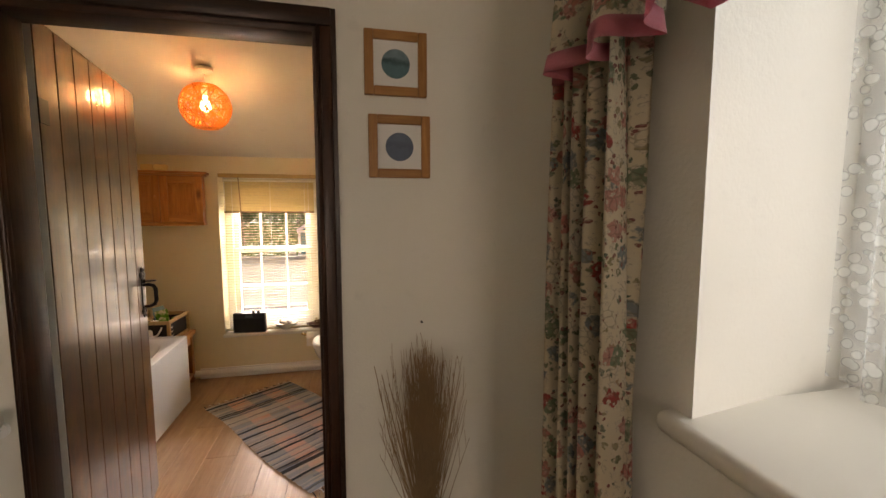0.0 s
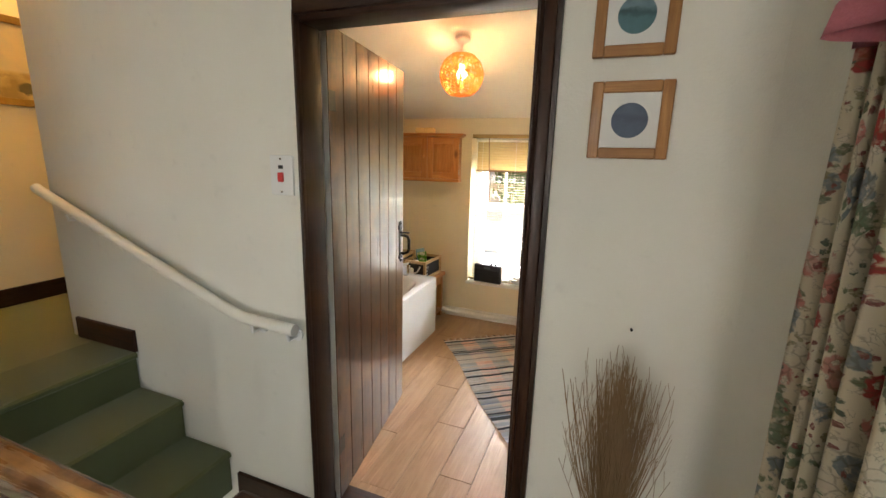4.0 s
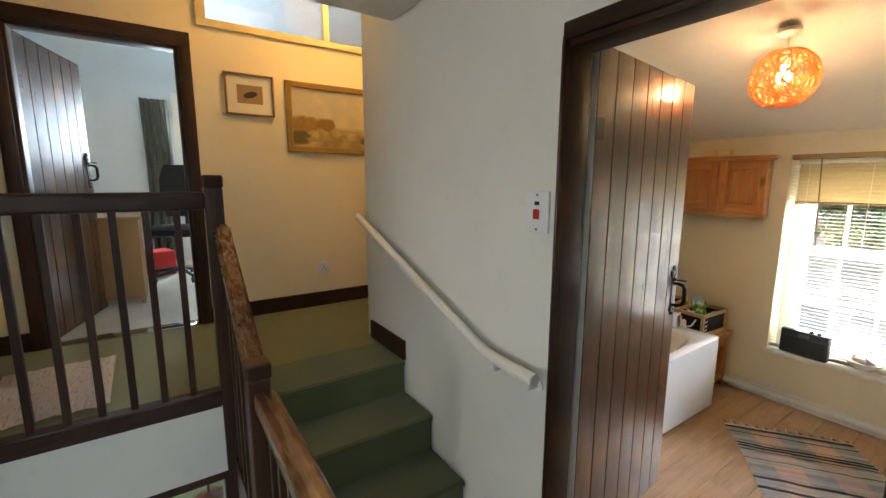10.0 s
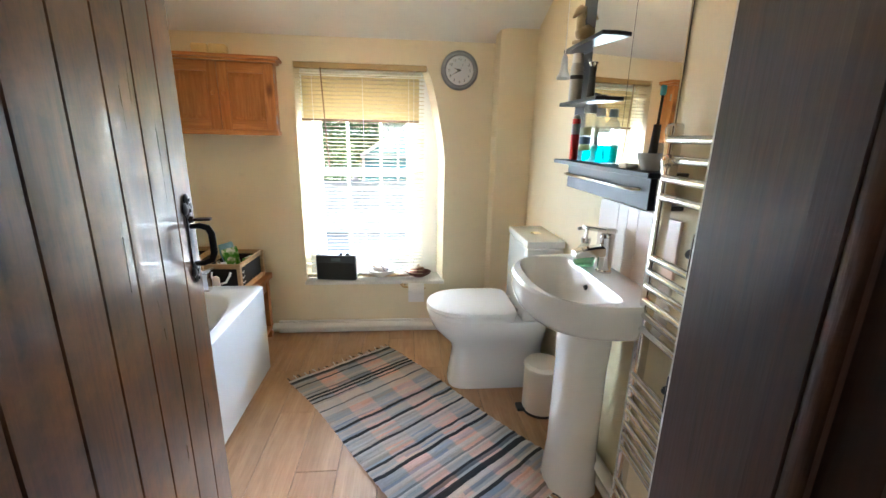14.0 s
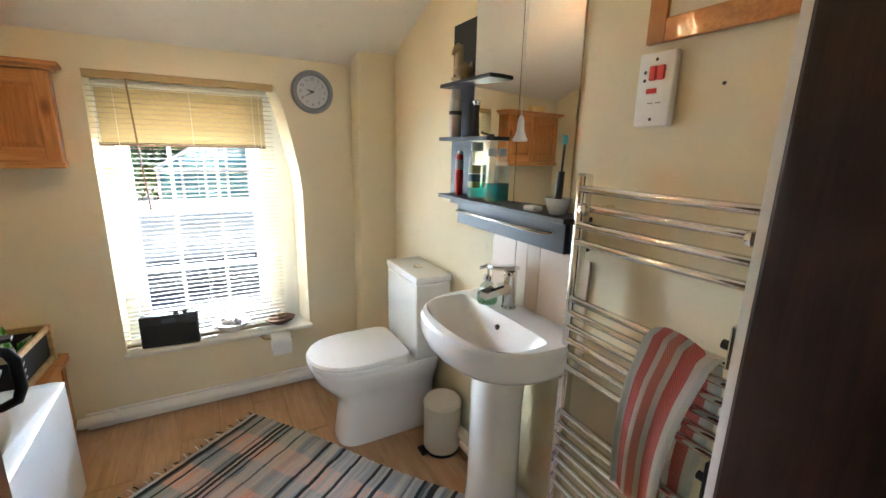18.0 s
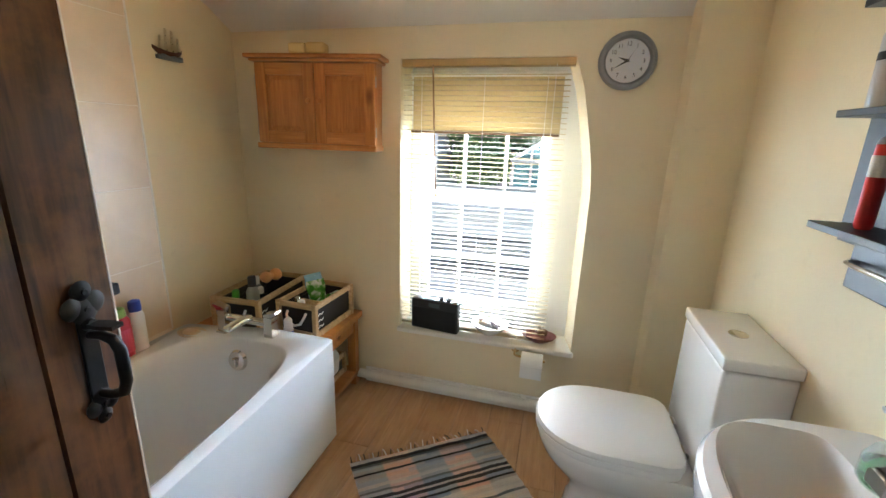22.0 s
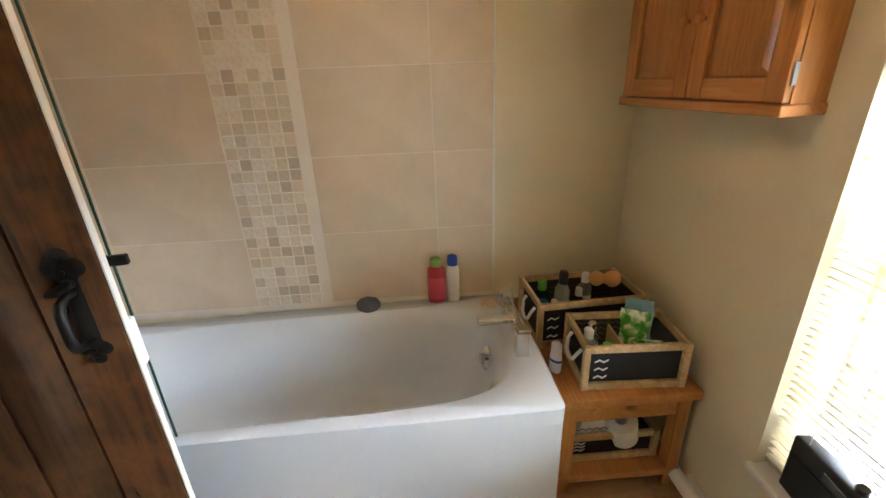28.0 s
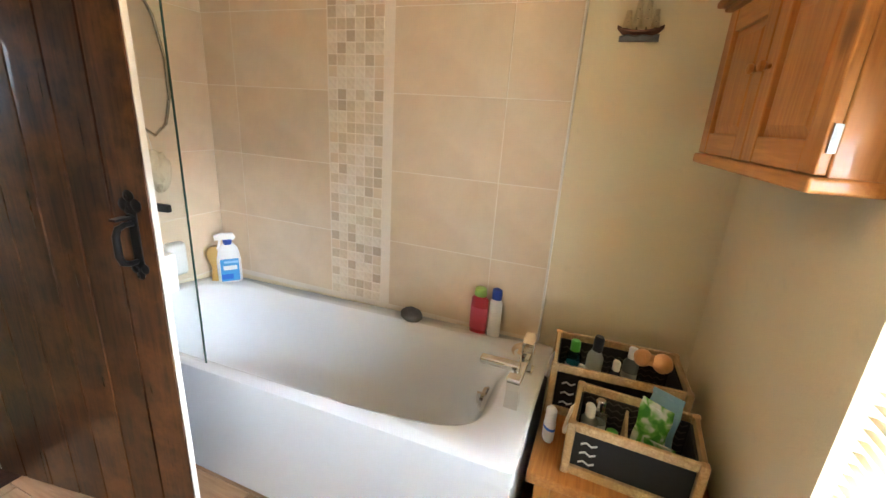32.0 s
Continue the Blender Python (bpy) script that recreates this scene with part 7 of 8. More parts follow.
# unseen window, added to go with the landing's fill lamp
bw_ = thing("window_unseen", "unseen white casement window added at the end of the landing", "window", at(-0.05, -2.66, 0.95), kind="structure")
for b in ((-0.50, -0.44, 0.0, 0.04, 0.0, 1.15), (0.44, 0.50, 0.0, 0.04, 0.0, 1.15), (-0.03, 0.03, 0.0, 0.04, 0.0, 1.15), (-0.44, 0.44, 0.0, 0.04, 0.0, 0.06), (-0.44, 0.44, 0.0, 0.04, 1.09, 1.15)):
    part("frame_bar", B(*b, bevel=0.004), WHITE_UPVC, bw_)
gp = part("pane", B(-0.45, 0.45, 0.018, 0.022, 0.05, 1.10), CLEAR, bw_)
gp.visible_shadow = False

vase = thing("twig_vase", "tall earthenware vase of dry brown twigs on the landing floor", "vase", at(0.585, 1.325, 0.0))
part("pot", L([(0.075, 0.0), (0.09, 0.02), (0.10, 0.16), (0.085, 0.36), (0.058, 0.48), (0.062, 0.50), (0.056, 0.50), (0.05, 0.46)], 28), simple("earthenware", (0.30, 0.15, 0.07), 0.6, grain=0.2, scale=30, relief=0.3), vase, "", True)
TWIG = simple("dry_twig", (0.44, 0.29, 0.155), 0.95, grain=0.4, scale=60, relief=0.4)
bm = bmesh.new()
for k in range(400):
    a, sp_ = rnd.uniform(0, 6.28), min(0.105, abs(rnd.gauss(0, 0.05)))
    h = rnd.uniform(0.30, 0.56) - sp_ * 0.6
    tip = Vector((sp_ * math.cos(a) * 1.25, sp_ * math.sin(a) * 0.8 + 0.01, 0.46 + h))
    mid = Vector((tip.x * 0.6 + rnd.uniform(-0.006, 0.006), tip.y * 0.6, 0.46 + h * 0.5))
    tube(bm, [Vector((rnd.uniform(-0.03, 0.03), rnd.uniform(-0.03, 0.03), 0.40)), mid, tip], lambda u: 0.0015 - 0.0009 * u, 3)
    for q in range(2):
        s = mid.lerp(tip, rnd.uniform(0.2, 0.9))
        tube(bm, [s, s + Vector((rnd.uniform(-0.014, 0.014), rnd.uniform(-0.012, 0.012), rnd.uniform(0.03, 0.09)))], 0.0007, 3)
for k in range(3):
    a = rnd.uniform(-0.6, 0.6)
    tube(bm, [Vector((0, 0, 0.42)), Vector((-0.06 - 0.02 * k, 0.02 * a, 0.75)), Vector((-0.10 - 0.02 * k, 0.04 * a, 0.90 + 0.03 * k))], lambda u: 0.0022 - 0.0012 * u, 5)
tagged(part("dry_brush", bm, TWIG, vase, "dry brown twigs"), kind="stuff")

# ---------------------------------------------------------------- upper landing
def framed(name, label, y0, y1, z0, z1, fw, frame_mt, m, inner, group=""):
    p = thing(name, label, "picture", m, group)
    for nm, b in (("frame_side", (0.001, 0.022, y0, y0 + fw, z0, z1)), ("frame_side", (0.001, 0.022, y1 - fw, y1, z0, z1)), ("frame_rail", (0.001, 0.0215, y0 + fw, y1 - fw, z0, z0 + fw)), ("frame_rail", (0.001, 0.0215, y0 + fw, y1 - fw, z1 - fw, z1))):
        part(nm, B(*b, bevel=0.004), frame_mt, p)
    part("canvas", B(0.001, 0.008, y0 + fw, y1 - fw, z0 + fw, z1 - fw), inner, p)
    return p


GILT = simple("gilt_frame", (0.42, 0.27, 0.07), 0.35, 0.6, grain=0.25, scale=50, relief=0.3)


def landscape_material():
    """Oil painting: pale sky, a gold-brown clump of trees, a meadow and dark bushes."""
    m, n, l, p = mat_new("painted_landscape")
    v = coords(n, l)
    s3 = n.new("ShaderNodeSeparateXYZ")
    l.new(v, s3.inputs[0])
    big, small = noise_tex(n, l, v, 8, 5), noise_tex(n, l, v, 40, 4)
    sky = mix_rgb(n, l, ramp(n, l, big, [(0.4, (0, 0, 0)), (0.65, (1, 1, 1))]), (0.50, 0.45, 0.33), (0.62, 0.50, 0.30))
    land = mix_rgb(n, l, ramp(n, l, big, [(0.42, (0, 0, 0)), (0.6, (1, 1, 1))]), (0.30, 0.21, 0.07), (0.50, 0.38, 0.16))
    c = mix_rgb(n, l, ramp(n, l, s3.outputs[2], [(0.175, (0, 0, 0)), (0.19, (1, 1, 1))]), land, sky)
    wob = mix_rgb(n, l, 0.05, v, noise_tex(n, l, v, 22, 4))
    for yc, zc, ry, rz, rgb in ((0.15, 0.215, 0.14, 0.055, (0.22, 0.125, 0.02)), (0.29, 0.215, 0.07, 0.045, (0.17, 0.095, 0.018)), (0.10, 0.12, 0.10, 0.05, (0.085, 0.07, 0.022)), (0.24, 0.115, 0.11, 0.018, (0.24, 0.18, 0.07)), (0.44, 0.175, 0.12, 0.010, (0.26, 0.19, 0.08)), (0.59, 0.12, 0.06, 0.035, (0.06, 0.055, 0.025))):
        mp = n.new("ShaderNodeMapping")
        mp.inputs["Location"].default_value = (0, -yc / ry, -zc / rz)
        mp.inputs["Scale"].default_value = (0, 1 / ry, 1 / rz)
        ln = n.new("ShaderNodeVectorMath")
        ln.operation = "LENGTH"
        l.new(wob, mp.inputs[0])
        l.new(mp.outputs[0], ln.inputs[0])
        tone = mix_rgb(n, l, small, rgb, [x * 1.9 for x in rgb])
        c = mix_rgb(n, l, ramp(n, l, ln.outputs["Value"], [(0.75, (0.95, 0.95, 0.95)), (1.15, (0, 0, 0))]), c, tone)
    l.new(c, p.inputs["Base Color"])
    p.inputs["Roughness"].default_value = 0.45
    bump(n, l, p, small, 0.4, 0.002)
    return m


framed("landscape_painting", "gilt-framed landscape painting in ochre and green", 0.0, 0.69, 0.0, 0.475, 0.04, GILT, at(-2.66, 1.228, 1.690), landscape_material())
bp = framed("bird_print", "small framed brown print with a pale mount", 0.0, 0.295, 0.0, 0.26, 0.012, simple("thin_gilt_frame", (0.26, 0.16, 0.06), 0.35, 0.4), at(-2.66, 0.860, 1.910), simple("pale_mount", (0.72, 0.67, 0.55), 0.8, grain=0.03))
part("print", B(0.0085, 0.0095, 0.07, 0.225, 0.075, 0.19), simple("brown_print", (0.34, 0.22, 0.11), 0.7, grain=0.2, scale=25), bp)
part("bird_shape", loft(bmesh.new(), [[Vector((x, 0.15 + a * math.cos(t), 0.13 + b * math.sin(t) + 0.25 * a * math.cos(t))) for t in [2 * math.pi * k / 16 for k in range(16)]] for x, a, b in ((0.0096, 0.042, 0.02), (0.0102, 0.04, 0.018))]), simple("dark_brown_ink", (0.05, 0.03, 0.02), 0.7), bp)
pp = framed("pier_picture", "small brown-framed picture on the plaster pier", 0.0, 0.16, 0.0, 0.25, 0.02, FRAME_OAK, Matrix.Translation((-1.38, -0.128, 1.855)) @ pose(0, 0, 0, 0, 0, 90), simple("white_card", (0.70, 0.72, 0.74), 0.3))
so = thing("wall_socket", "white plastic wall socket on the upper landing", "socket", at(-2.659, 1.445, 0.845))
part("plate", B(0.0, 0.010, -0.043, 0.043, -0.043, 0.043, bevel=0.004), WHITE_PLASTIC, so)
for y, z in ((-0.011, -0.008), (0.011, -0.008), (0.0, 0.014)):
    part("pin_slot", B(0.0095, 0.0108, y - 0.003, y + 0.003, z - 0.005, z + 0.005), INK, so)
part("plug_top", B(0.010, 0.035, -0.02, 0.02, 0.02, 0.055, bevel=0.006), WHITE_PLASTIC, so)
tf = thing("window_3", "high internal window with a painted frame", "window", at(-2.66, 1.53, TRZ0), kind="structure")
PALE_WOOD = simple("cream_painted_wood", (0.68, 0.55, 0.30), 0.45, grain=0.06, scale=20)
for b in ((-0.02, 0.018, -0.80, 0.80, -0.045, 0.0), (-0.02, 0.018, -0.80, -0.745, 0.0, 0.40), (-0.02, 0.018, 0.745, 0.80, 0.0, 0.40), (-0.02, 0.018, -0.02, 0.02, 0.0, 0.40), (-0.02, 0.018, -0.80, 0.80, 0.40, 0.44)):
    part("frame_bar", B(*b, bevel=0.004), PALE_WOOD, tf)
gp = part("pane", B(-0.03, -0.026, -0.76, 0.76, 0.0, 0.40), CLEAR, tf)
gp.visible_shadow = False


def small_rug_material():
    m, n, l, p = mat_new("pale_rag_rug")
    v = coords(n, l, (18, 90, 1))
    a, b = noise_tex(n, l, v, 1.0, 2), noise_tex(n, l, coords(n, l), 60, 3)
    c = ramp(n, l, a, [(0.3, (0.34, 0.17, 0.15)), (0.45, (0.64, 0.53, 0.45)), (0.6, (0.76, 0.70, 0.62)), (0.75, (0.42, 0.30, 0.26))])
    c = mix_rgb(n, l, b, c, (0.70, 0.62, 0.55))
    l.new(c, p.inputs["Base Color"])
    p.inputs["Roughness"].default_value = 0.95
    bump(n, l, p, b, 0.8, 0.008)
    return m


bm = bmesh.new()
grid_sheet(bm, 40, 40, lambda u, v: Vector((-0.30 + 0.60 * u + 0.008 * math.sin(v * 30), -0.21 + 0.42 * v, 0.014 + 0.005 * noise.noise(Vector((u * 25, v * 25, 0))))))
solid("doormat_rug", thick(bm, -0.013), small_rug_material(), "pale pink and cream rag rug on the upper landing", "rug", at(-1.99, 0.0, FLOOR_UP, 2), smooth=True)

# ---------------------------------------------------------------- study seen through its doorway
STUDY_CURTAIN = fabric("dark_patterned_curtain", (0.13, 0.15, 0.12), (0.46, 0.47, 0.38), 45, relief=0.2)
sc_ = thing("study_curtain", "dark green patterned curtain beside the study window", "curtain", at(-5.18, 0.5, 0.6))
uv_sheet("drape", 60, 14, lambda u, v: Vector((0.028 * math.sin(u * 30), -0.14 + 0.25 * u + 0.012 * math.sin(v * 3), v * 1.75)), 0.003, STUDY_CURTAIN, sc_)
swn = thing("window_4", "white study window with glazing bars", "window", at(-5.3, 1.03, 1.35), kind="structure")
for b in ((-0.02, 0.03, -0.385, -0.31, 0.0, 1.10), (-0.02, 0.03, 0.31, 0.385, 0.0, 1.10), (-0.02, 0.03, -0.31, 0.31, 0.0, 0.07), (-0.02, 0.03, -0.31, 0.31, 1.03, 1.10), (-0.015, 0.025, -0.012, 0.012, 0.07, 1.03), (-0.015, 0.025, -0.31, 0.31, 0.38, 0.40), (-0.015, 0.025, -0.31, 0.31, 0.70, 0.72)):
    part("frame_bar", B(*b, bevel=0.004), WHITE_UPVC, swn)
gp = part("pane", B(-0.004, 0.0, -0.32, 0.32, 0.05, 1.05), CLEAR, swn)
gp.visible_shadow = False
ch = thing("office_chair", "black office chair with a pale back in the study", "office chair", at(-4.25, 0.58, 0.562, 160))
for k in range(5):
    a = 2 * math.pi * k / 5
    lg = part("foot", T([(0.03 * math.cos(a), 0.03 * math.sin(a), 0.10), (0.27 * math.cos(a), 0.27 * math.sin(a), 0.065)], lambda u: 0.02 - 0.006 * u, 8), BLACK_PLASTIC, ch)
    part("castor", C((0.275 * math.cos(a) - 0.012 * math.sin(a), 0.275 * math.sin(a) + 0.012 * math.cos(a), 0.028), (0.275 * math.cos(a) + 0.012 * math.sin(a), 0.275 * math.sin(a) - 0.012 * math.cos(a), 0.028), 0.028, seg=14), BLACK_PLASTIC, lg)
part("gas_column", C((0, 0, 0.08), (0, 0, 0.42), 0.025, seg=14), BLACK_PLASTIC, ch)
part("seat", loft(bmesh.new(), [super_ring(0, 0, z, a, a, 4, 28) for z, a in ((0.42, 0.20), (0.44, 0.235), (0.49, 0.24), (0.505, 0.22))]), simple("black_seat_cloth", (0.02, 0.02, 0.025), 0.9), ch, "", True)
part("backrest", loft(bmesh.new(), [[Vector((0.22 + 0.03 * abs(y), y, z)) for y in (-w, w)] + [Vector((0.27 + 0.03 * w, w, z)), Vector((0.27 + 0.03 * w, -w, z))] for z, w in ((0.58, 0.16), (0.70, 0.21), (0.95, 0.20), (1.08, 0.15))]), simple("black_back_cloth", (0.018, 0.018, 0.022), 0.85), ch)
for y in (-0.25, 0.25):
    part("armrest", T([(0.10, y, 0.46), (0.12, y, 0.68), (0.06, y, 0.70), (-0.14, y, 0.69)], 0.016, 10), BLACK_PLASTIC, ch, "", True)
part("back_stem", T([(0.10, 0, 0.44), (0.27, 0, 0.48), (0.285, 0, 0.66)], 0.02, 8), BLACK_PLASTIC, ch)
DESK = simple("tan_desk_board", (0.34, 0.19, 0.08), 0.5, grain=0.15, scale=18)
dk = thing("desk", "tan wooden desk standing in the study", "desk", at(-3.75, 0.2, 0.562))
part("side_panel", B(-0.32, 0.32, 0.085, 0.11, 0.0, 0.64), DESK, dk)
part("side_panel", B(-0.32, 0.32, -1.2, -1.175, 0.0, 0.64), DESK, dk)
part("front_panel", B(0.295, 0.32, -1.175, 0.085, 0.05, 0.64), DESK, dk)
part("top", B(-0.34, 0.34, -1.22, 0.125, 0.64, 0.665, bevel=0.003), DESK, dk)
solid("red_box", B(-0.12, 0.12, -0.11, 0.11, 0.0, 0.24, bevel=0.01), RED_PLASTIC, "red plastic box on the study floor", "box", at(-4.6, 0.40, 0.562, 20))
solid("grey_box", B(-0.1, 0.1, -0.12, 0.12, 0.0, 0.30, bevel=0.01), simple("grey_card", (0.30, 0.29, 0.28), 0.7), "grey cardboard box on the study floor", "box", at(-4.9, 0.12, 0.562))
solid("yellow_bag", B(-0.1, 0.1, -0.07, 0.07, 0.0, 0.28, bevel=0.02), simple("yellow_paper", (0.60, 0.45, 0.10), 0.7), "yellow paper bag on the study floor", "bag", at(-4.75, 0.86, 0.562, 30))

# lower room seen through the low doorway
fl_ = thing("floor_lamp", "floor lamp on a round dark wooden base", "floor lamp", at(-4.15, 0.62, -1.75))
MAHOG = simple("dark_mahogany", (0.07, 0.022, 0.012), 0.3, grain=0.25, scale=30)
part("base", L([(0.13, 0.0), (0.135, 0.012), (0.11, 0.03), (0.05, 0.045), (0.02, 0.06)], 30), MAHOG, fl_, "", True)
part("pole", C((0, 0, 0.05), (0, 0, 1.35), 0.013, seg=14), MAHOG, fl_)
part("shade", L([(0.20, 1.25), (0.11, 1.52)], 28, cap=False), sheer_mat("lamp_shade_cloth", (0.70, 0.58, 0.40), 0.4), fl_)
stl = thing("pouffe", "round tan leather pouffe on the lower floor", "pouffe", at(-4.75, 0.22, -1.75))
part("drum", L([(0.20, 0.0), (0.24, 0.06), (0.24, 0.20), (0.20, 0.26), (0.001, 0.28)], 30), simple("tan_leather", (0.30, 0.15, 0.05), 0.5), stl, "", True)

# ---------------------------------------------------------------- outside the bathroom window
GROUND = simple("pale_concrete", (0.46, 0.45, 0.43), 0.9, grain=0.2, scale=4, relief=0.5, depth=0.02)
solid("ground", B(-400, 400, -400, 400, -3.3, -2.9), GROUND, "pale concrete yard reaching into the distance", "ground", kind="structure")
solid("road", B(-60, 60, 14.3, 19.6, -2.9, -2.894), simple("road_asphalt", (0.055, 0.058, 0.065), 0.85, grain=0.25, scale=5, relief=0.5, depth=0.01), "dark asphalt lane beyond the yard", "road", kind="structure")
yw = thing("garden_wall", "long white rendered wall along the lane", "garden wall", at(0.0, 20.4, -2.9))
RENDER = simple("white_render", (0.74, 0.74, 0.73), 0.85, grain=0.08, scale=3, relief=0.4, depth=0.01)
part("wall", B(-26, 26, -0.15, 0.15, 0.0, 2.05), RENDER, yw)
part("coping", B(-26, 26, -0.22, 0.22, 2.05, 2.16, bevel=0.02), simple("pale_coping", (0.55, 0.55, 0.54), 0.7, grain=0.15, scale=6), yw)
ob_h = thing("outbuilding", "white rendered outbuilding behind the garden wall", "building", at(-7.4, 21.0, -2.9))
part("wall", B(-2.2, 2.0, 0.0, 4.0, 0.0, 6.2), RENDER, ob_h)
part("roof", prism(bmesh.new(), [(-2.4, 6.2), (2.2, 6.2), (-0.1, 7.8)], -0.2, 4.2, "y"), simple("slate_roof", (0.10, 0.105, 0.12), 0.7, grain=0.2, scale=6), ob_h)
gh = thing("greenhouse", "white-framed greenhouse with blue-green glass", "greenhouse", at(0.2, 22.0, -2.9))
TEALG = simple("teal_glass", (0.12, 0.30, 0.34), 0.12, grain=0.3, scale=2)
part("glass_body", B(-2.2, 2.8, 0, 3.0, 0.4, 3.2), TEALG, gh)
part("glass_roof", prism(bmesh.new(), [(-2.3, 3.2), (0.3, 4.9), (2.9, 3.2)], -0.05, 3.05, "y"), TEALG, gh)
part("base_wall", B(-2.3, 2.9, -0.06, 3.06, 0.0, 0.42), WHITE_UPVC, gh)
for k in range(7):
    x = -2.2 + k * 0.833
    part("mullion", B(x - 0.05, x + 0.05, -0.07, 0.0, 0.42, 3.2 + 1.7 * max(0.0, 1 - abs(x - 0.3) / 2.6)), WHITE_UPVC, gh)
for z in (2.0, 3.2):
    part("transom", B(-2.3, 2.9, -0.08, -0.002, z - 0.05, z + 0.05), WHITE_UPVC, gh)
for e in (-1, 1):
    part("barge_board", T([(0.3 + e * 2.6, -0.09, 3.22), (0.3, -0.09, 4.93)], 0.08, 6), WHITE_UPVC, gh)
LEAF = sheer_mat("summer_leaf", (0.12, 0.22, 0.07), 0.35, 0.7)
BARK = simple("grey_bark", (0.10, 0.075, 0.055), 0.9, grain=0.3, scale=9, relief=0.8, depth=0.02)


def tree(x, y, h, spread, seed, label):
    r = random.Random(seed)
    t = thing("tree", label, "tree", at(x, y, -2.9), "garden trees")
    bm = bmesh.new()
    tube(bm, [(0, 0, 0), (0.1, 0.05, h * 0.3), (0.05, 0.1, h * 0.55)], lambda u: 0.22 - 0.1 * u, 9)
    tips = []
    for k in range(9):
        a = 2 * math.pi * k / 9 + r.uniform(-0.3, 0.3)
        z0 = h * r.uniform(0.25, 0.5)
        tip = Vector((math.cos(a) * spread * r.uniform(0.5, 0.9), math.sin(a) * spread * r.uniform(0.5, 0.9), h * r.uniform(0.5, 0.95)))
        tube(bm, [(0.05, 0.05, z0), (tip.x * 0.45, tip.y * 0.45, (z0 + tip.z) / 2 + 0.2), tip], lambda u: 0.09 - 0.07 * u, 6)
        tips.append(tip)
    part("trunk", bm, BARK, t)
    vs, fs = [], []
    for k in range(4500):
        c = r.choice(tips) * r.uniform(0.6, 1.0) if r.random() < 0.8 else Vector((0, 0, h * 0.7))
        p = c + Vector((r.gauss(0, spread * 0.22), r.gauss(0, spread * 0.22), r.gauss(0, h * 0.10)))
        if p.z < 0.5:
            continue
        q = Euler((r.uniform(0, 6.3), r.uniform(0, 6.3), r.uniform(0, 6.3))).to_matrix()
        s = r.uniform(0.13, 0.26)
        b = len(vs)
        for d in ((-s, 0, 0), (0, -s * 0.5, 0.03), (s, 0, 0), (0, s * 0.5, 0.03)):
            vs.append(p + q @ Vector(d))
        fs.append((b, b + 1, b + 2, b + 3))
    me = bpy.data.meshes.new("crown")
    me.from_pydata([tuple(v) for v in vs], [], fs)
    me.materials.append(LEAF)
    o = new("crown", me)
    o.parent = t


for k, (x, y, h, s) in enumerate(((-4.4, 24.5, 6.5, 2.6), (-2.6, 28, 7.5, 3.2), (0.8, 29, 8.0, 3.4), (4.5, 28, 7.0, 3.0), (-10, 31, 8, 3.5), (9, 29, 7.5, 3.4))):
    tree(x, y, h, s, 40 + k, "broad green garden tree in full leaf")

# ---------------------------------------------------------------- tiles and floor planks


def tile_material(name, rgb, dark, rough, amount):
    m, n, l, p = mat_new(name)
    v = coords(n, l)
    a, b = noise_tex(n, l, v, 5.5, 5, 0.6, 0.4), noise_tex(n, l, v, 60, 3)
    c = mix_rgb(n, l, ramp(n, l, a, [(0.35, (0, 0, 0)), (0.7, (1, 1, 1))]), rgb, dark)
    c = mix_rgb(n, l, ramp(n, l, b, [(0.55, (0, 0, 0)), (0.8, (0.35, 0.35, 0.35))]), c, dark)
    c = vary(n, l, c, amount)
    l.new(c, p.inputs["Base Color"])
    p.inputs["Roughness"].default_value = rough
    bump(n, l, p, b, 0.08, 0.002)
    return m


WALL_TILE = tile_material("beige_wall_tile", (0.70, 0.58, 0.42), (0.63, 0.51, 0.355), 0.32, 0.035)


def mosaic_material():
    m, n, l, p = mat_new("stone_mosaic")
    oi = n.new("ShaderNodeObjectInfo")
    c = ramp(n, l, oi.outputs["Random"], [(0.0, (0.72, 0.64, 0.50)), (0.35, (0.76, 0.70, 0.58)), (0.60, (0.66, 0.57, 0.42)), (0.82, (0.60, 0.51, 0.37)), (0.95, (0.50, 0.41, 0.29))])
    b = noise_tex(n, l, coords(n, l), 55, 4)
    c = mix_rgb(n, l, ramp(n, l, b, [(0.45, (0, 0, 0)), (0.75, (0.3, 0.3, 0.3))]), c, (0.42, 0.32, 0.21))
    l.new(c, p.inputs["Base Color"])
    p.inputs["Roughness"].default_value = 0.5
    bump(n, l, p, b, 0.5, 0.003)
    return m


GROUT = simple("cream_grout", (0.82, 0.745, 0.63), 0.85, grain=0.1, scale=90)
tw_ = thing("wall_tiling_side", "beige stone-look wall tiles with a mosaic stripe beside the bath", "wall tiles", at(-1.52, 0, 0), kind="structure")
part("grout_bed", B(0.0, 0.0166, 1.562, 3.315, 0.44, 2.30), GROUT, tw_)


def tile_mesh(w, h, mat, d=0.004, name="tile"):
    bm = B(0.0, d, -w / 2, w / 2, -h / 2, h / 2, bevel=0.0012, seg=1)
    me = bpy.data.meshes.new(name)
    bm.to_mesh(me)
    bm.free()
    me.materials.append(mat)
    return me


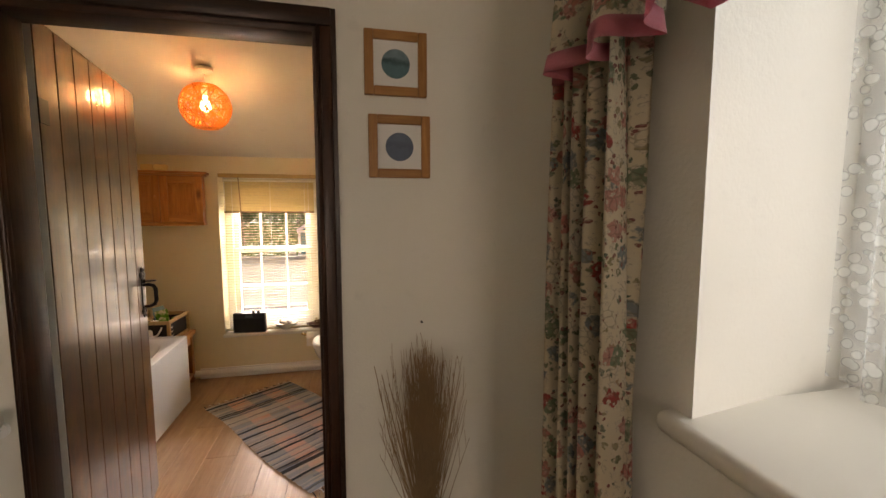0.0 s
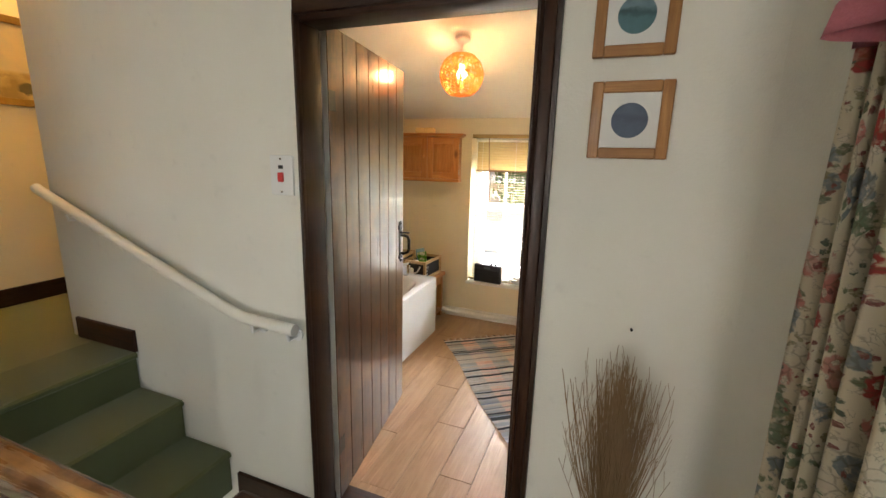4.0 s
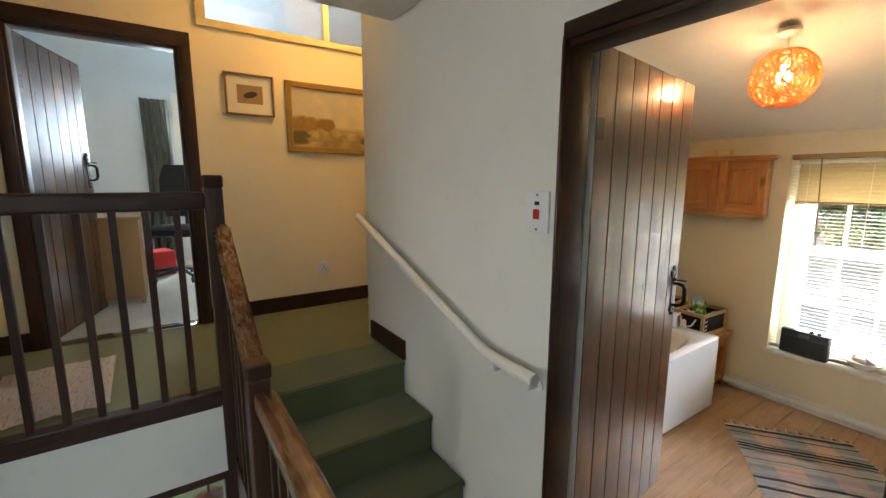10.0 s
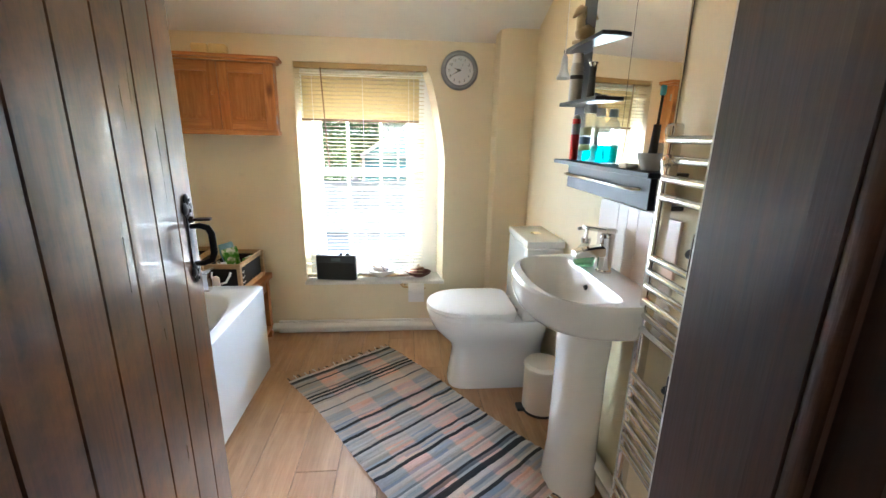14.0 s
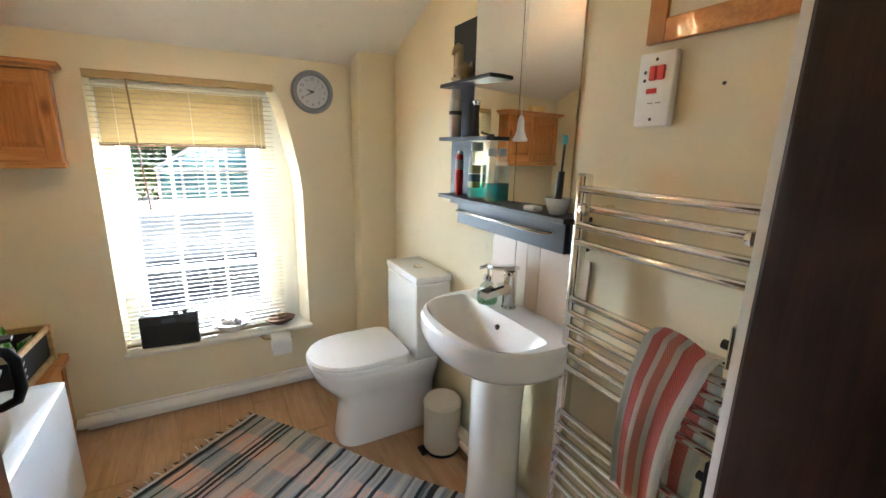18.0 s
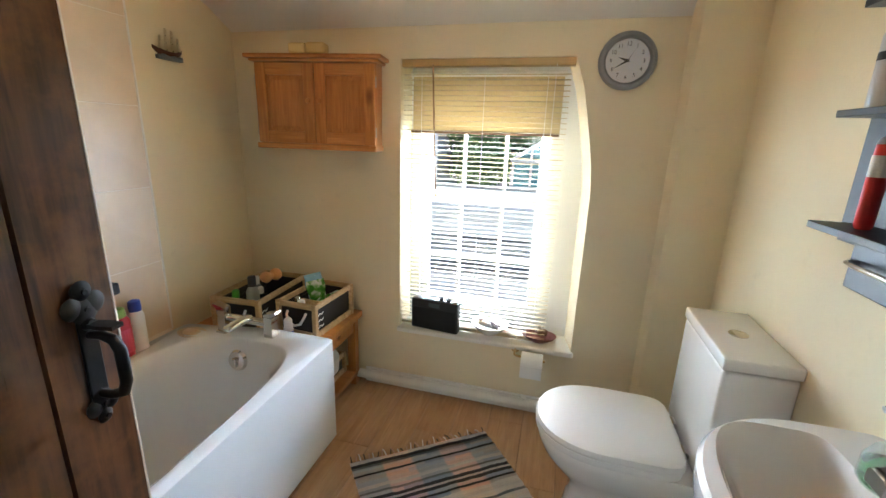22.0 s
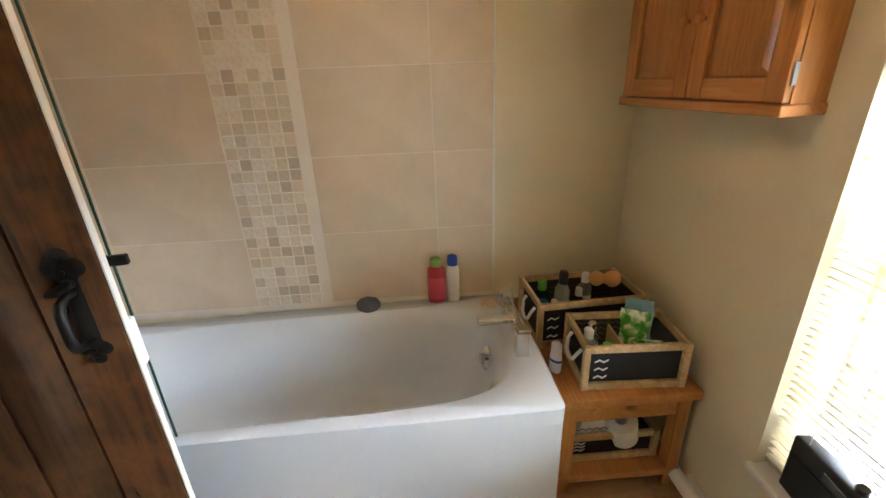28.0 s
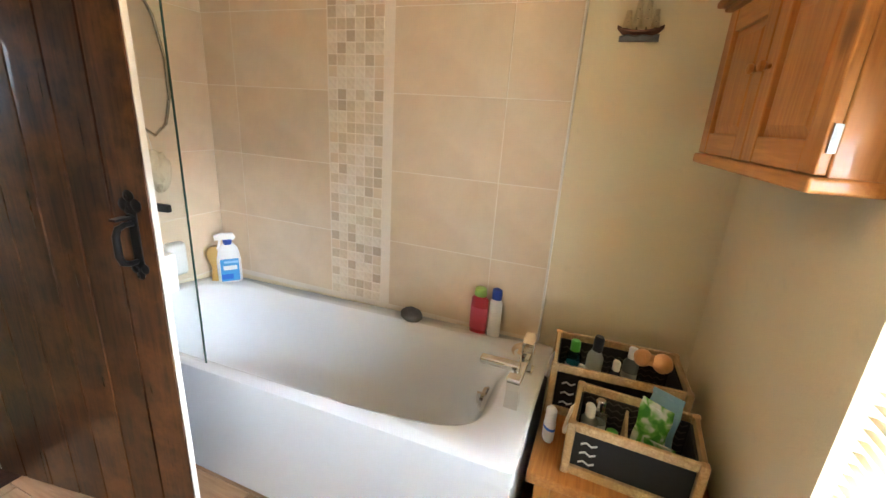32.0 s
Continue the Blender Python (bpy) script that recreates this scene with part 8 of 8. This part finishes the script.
ZS = [0.465, 0.782, 1.098, 1.414, 1.730, 2.046, 2.30]
for y0, y1 in ((1.562, 1.755), (1.755, 2.285), (2.605, 3.082), (3.082, 3.315)):
    for z0, z1 in zip(ZS, ZS[1:]):
        o = new("tile", tile_mesh(y1 - y0 - 0.003, z1 - z0 - 0.003, WALL_TILE))
        o.parent = tw_
        o.matrix_basis = Matrix.Translation((0.0136, (y0 + y1) / 2, (z0 + z1) / 2))
MOS = mosaic_material()
mos_mesh = tile_mesh(0.0415, 0.0415, MOS, 0.005, "mosaic_tile")
wide_fill = tile_mesh(0.0425, 0.0425, WALL_TILE, 0.004, "tile")
for i in range(6):
    for j in range(36):
        y, z = 2.3105 + i * 0.0455, 0.49 + j * 0.0455
        if z > 2.1:
            continue
        edge = (i == 0 or i == 5) and rnd.random() < 0.30
        o = new("tile" if edge else "mosaic_tile", wide_fill if edge else mos_mesh)
        o.parent = tw_
        o.matrix_basis = Matrix.Translation((0.0136 + rnd.uniform(-0.0004, 0.0006), y, z)) @ pose(0, 0, 0, rnd.uniform(-0.6, 0.6), 0, rnd.uniform(-0.5, 0.5))
part("edge_trim", B(0.0, 0.019, 3.315, 3.323, 0.46, 2.30, bevel=0.002), GLOSS_WHITE, tw_, "white edge trim")
te = thing("wall_tiling_end", "beige stone-look tiles on the end wall of the bath", "wall tiles", at(0, 1.56, 0), kind="structure")
part("grout_bed", B(-1.499, -0.80, 0.0, 0.0151, 0.46, 2.30), GROUT, te)
for x0, x1 in ((-1.499, -1.15), (-1.15, -0.80)):
    for z0, z1 in zip(ZS, ZS[1:]):
        o = new("tile", tile_mesh(x1 - x0 - 0.003, z1 - z0 - 0.003, WALL_TILE))
        o.parent = te
        o.matrix_basis = Matrix.Translation(((x0 + x1) / 2, 0.0121, (z0 + z1) / 2)) @ pose(0, 0, 0, 0, 0, 90)

PLANK = wood("pale_oak_laminate", (0.37, 0.215, 0.112), (0.53, 0.345, 0.20), 0.33, 1, 0.7, 0.12, 0.15, 0.07, (0.47, 0.30, 0.17))
pw, pl = 0.16, 0.92
for i in range(15):
    x0 = -1.54 + i * pw
    off = (i * 0.37) % pl
    y = 1.56 - off
    while y < 3.9:
        a, b = max(y, 1.56), min(y + pl, 3.895)
        if b - a > 0.05:
            bm = B(-pw / 2 + 0.0008, pw / 2 - 0.0008, -(b - a) / 2 + 0.0008, (b - a) / 2 - 0.0008, -0.006, 0.0, bevel=0.0015, seg=1)
            o = part("plank", bm, PLANK, BATH_FLOOR)
            o.matrix_basis = Matrix.Translation((x0 + pw / 2, (a + b) / 2, 0.002))
        y += pl
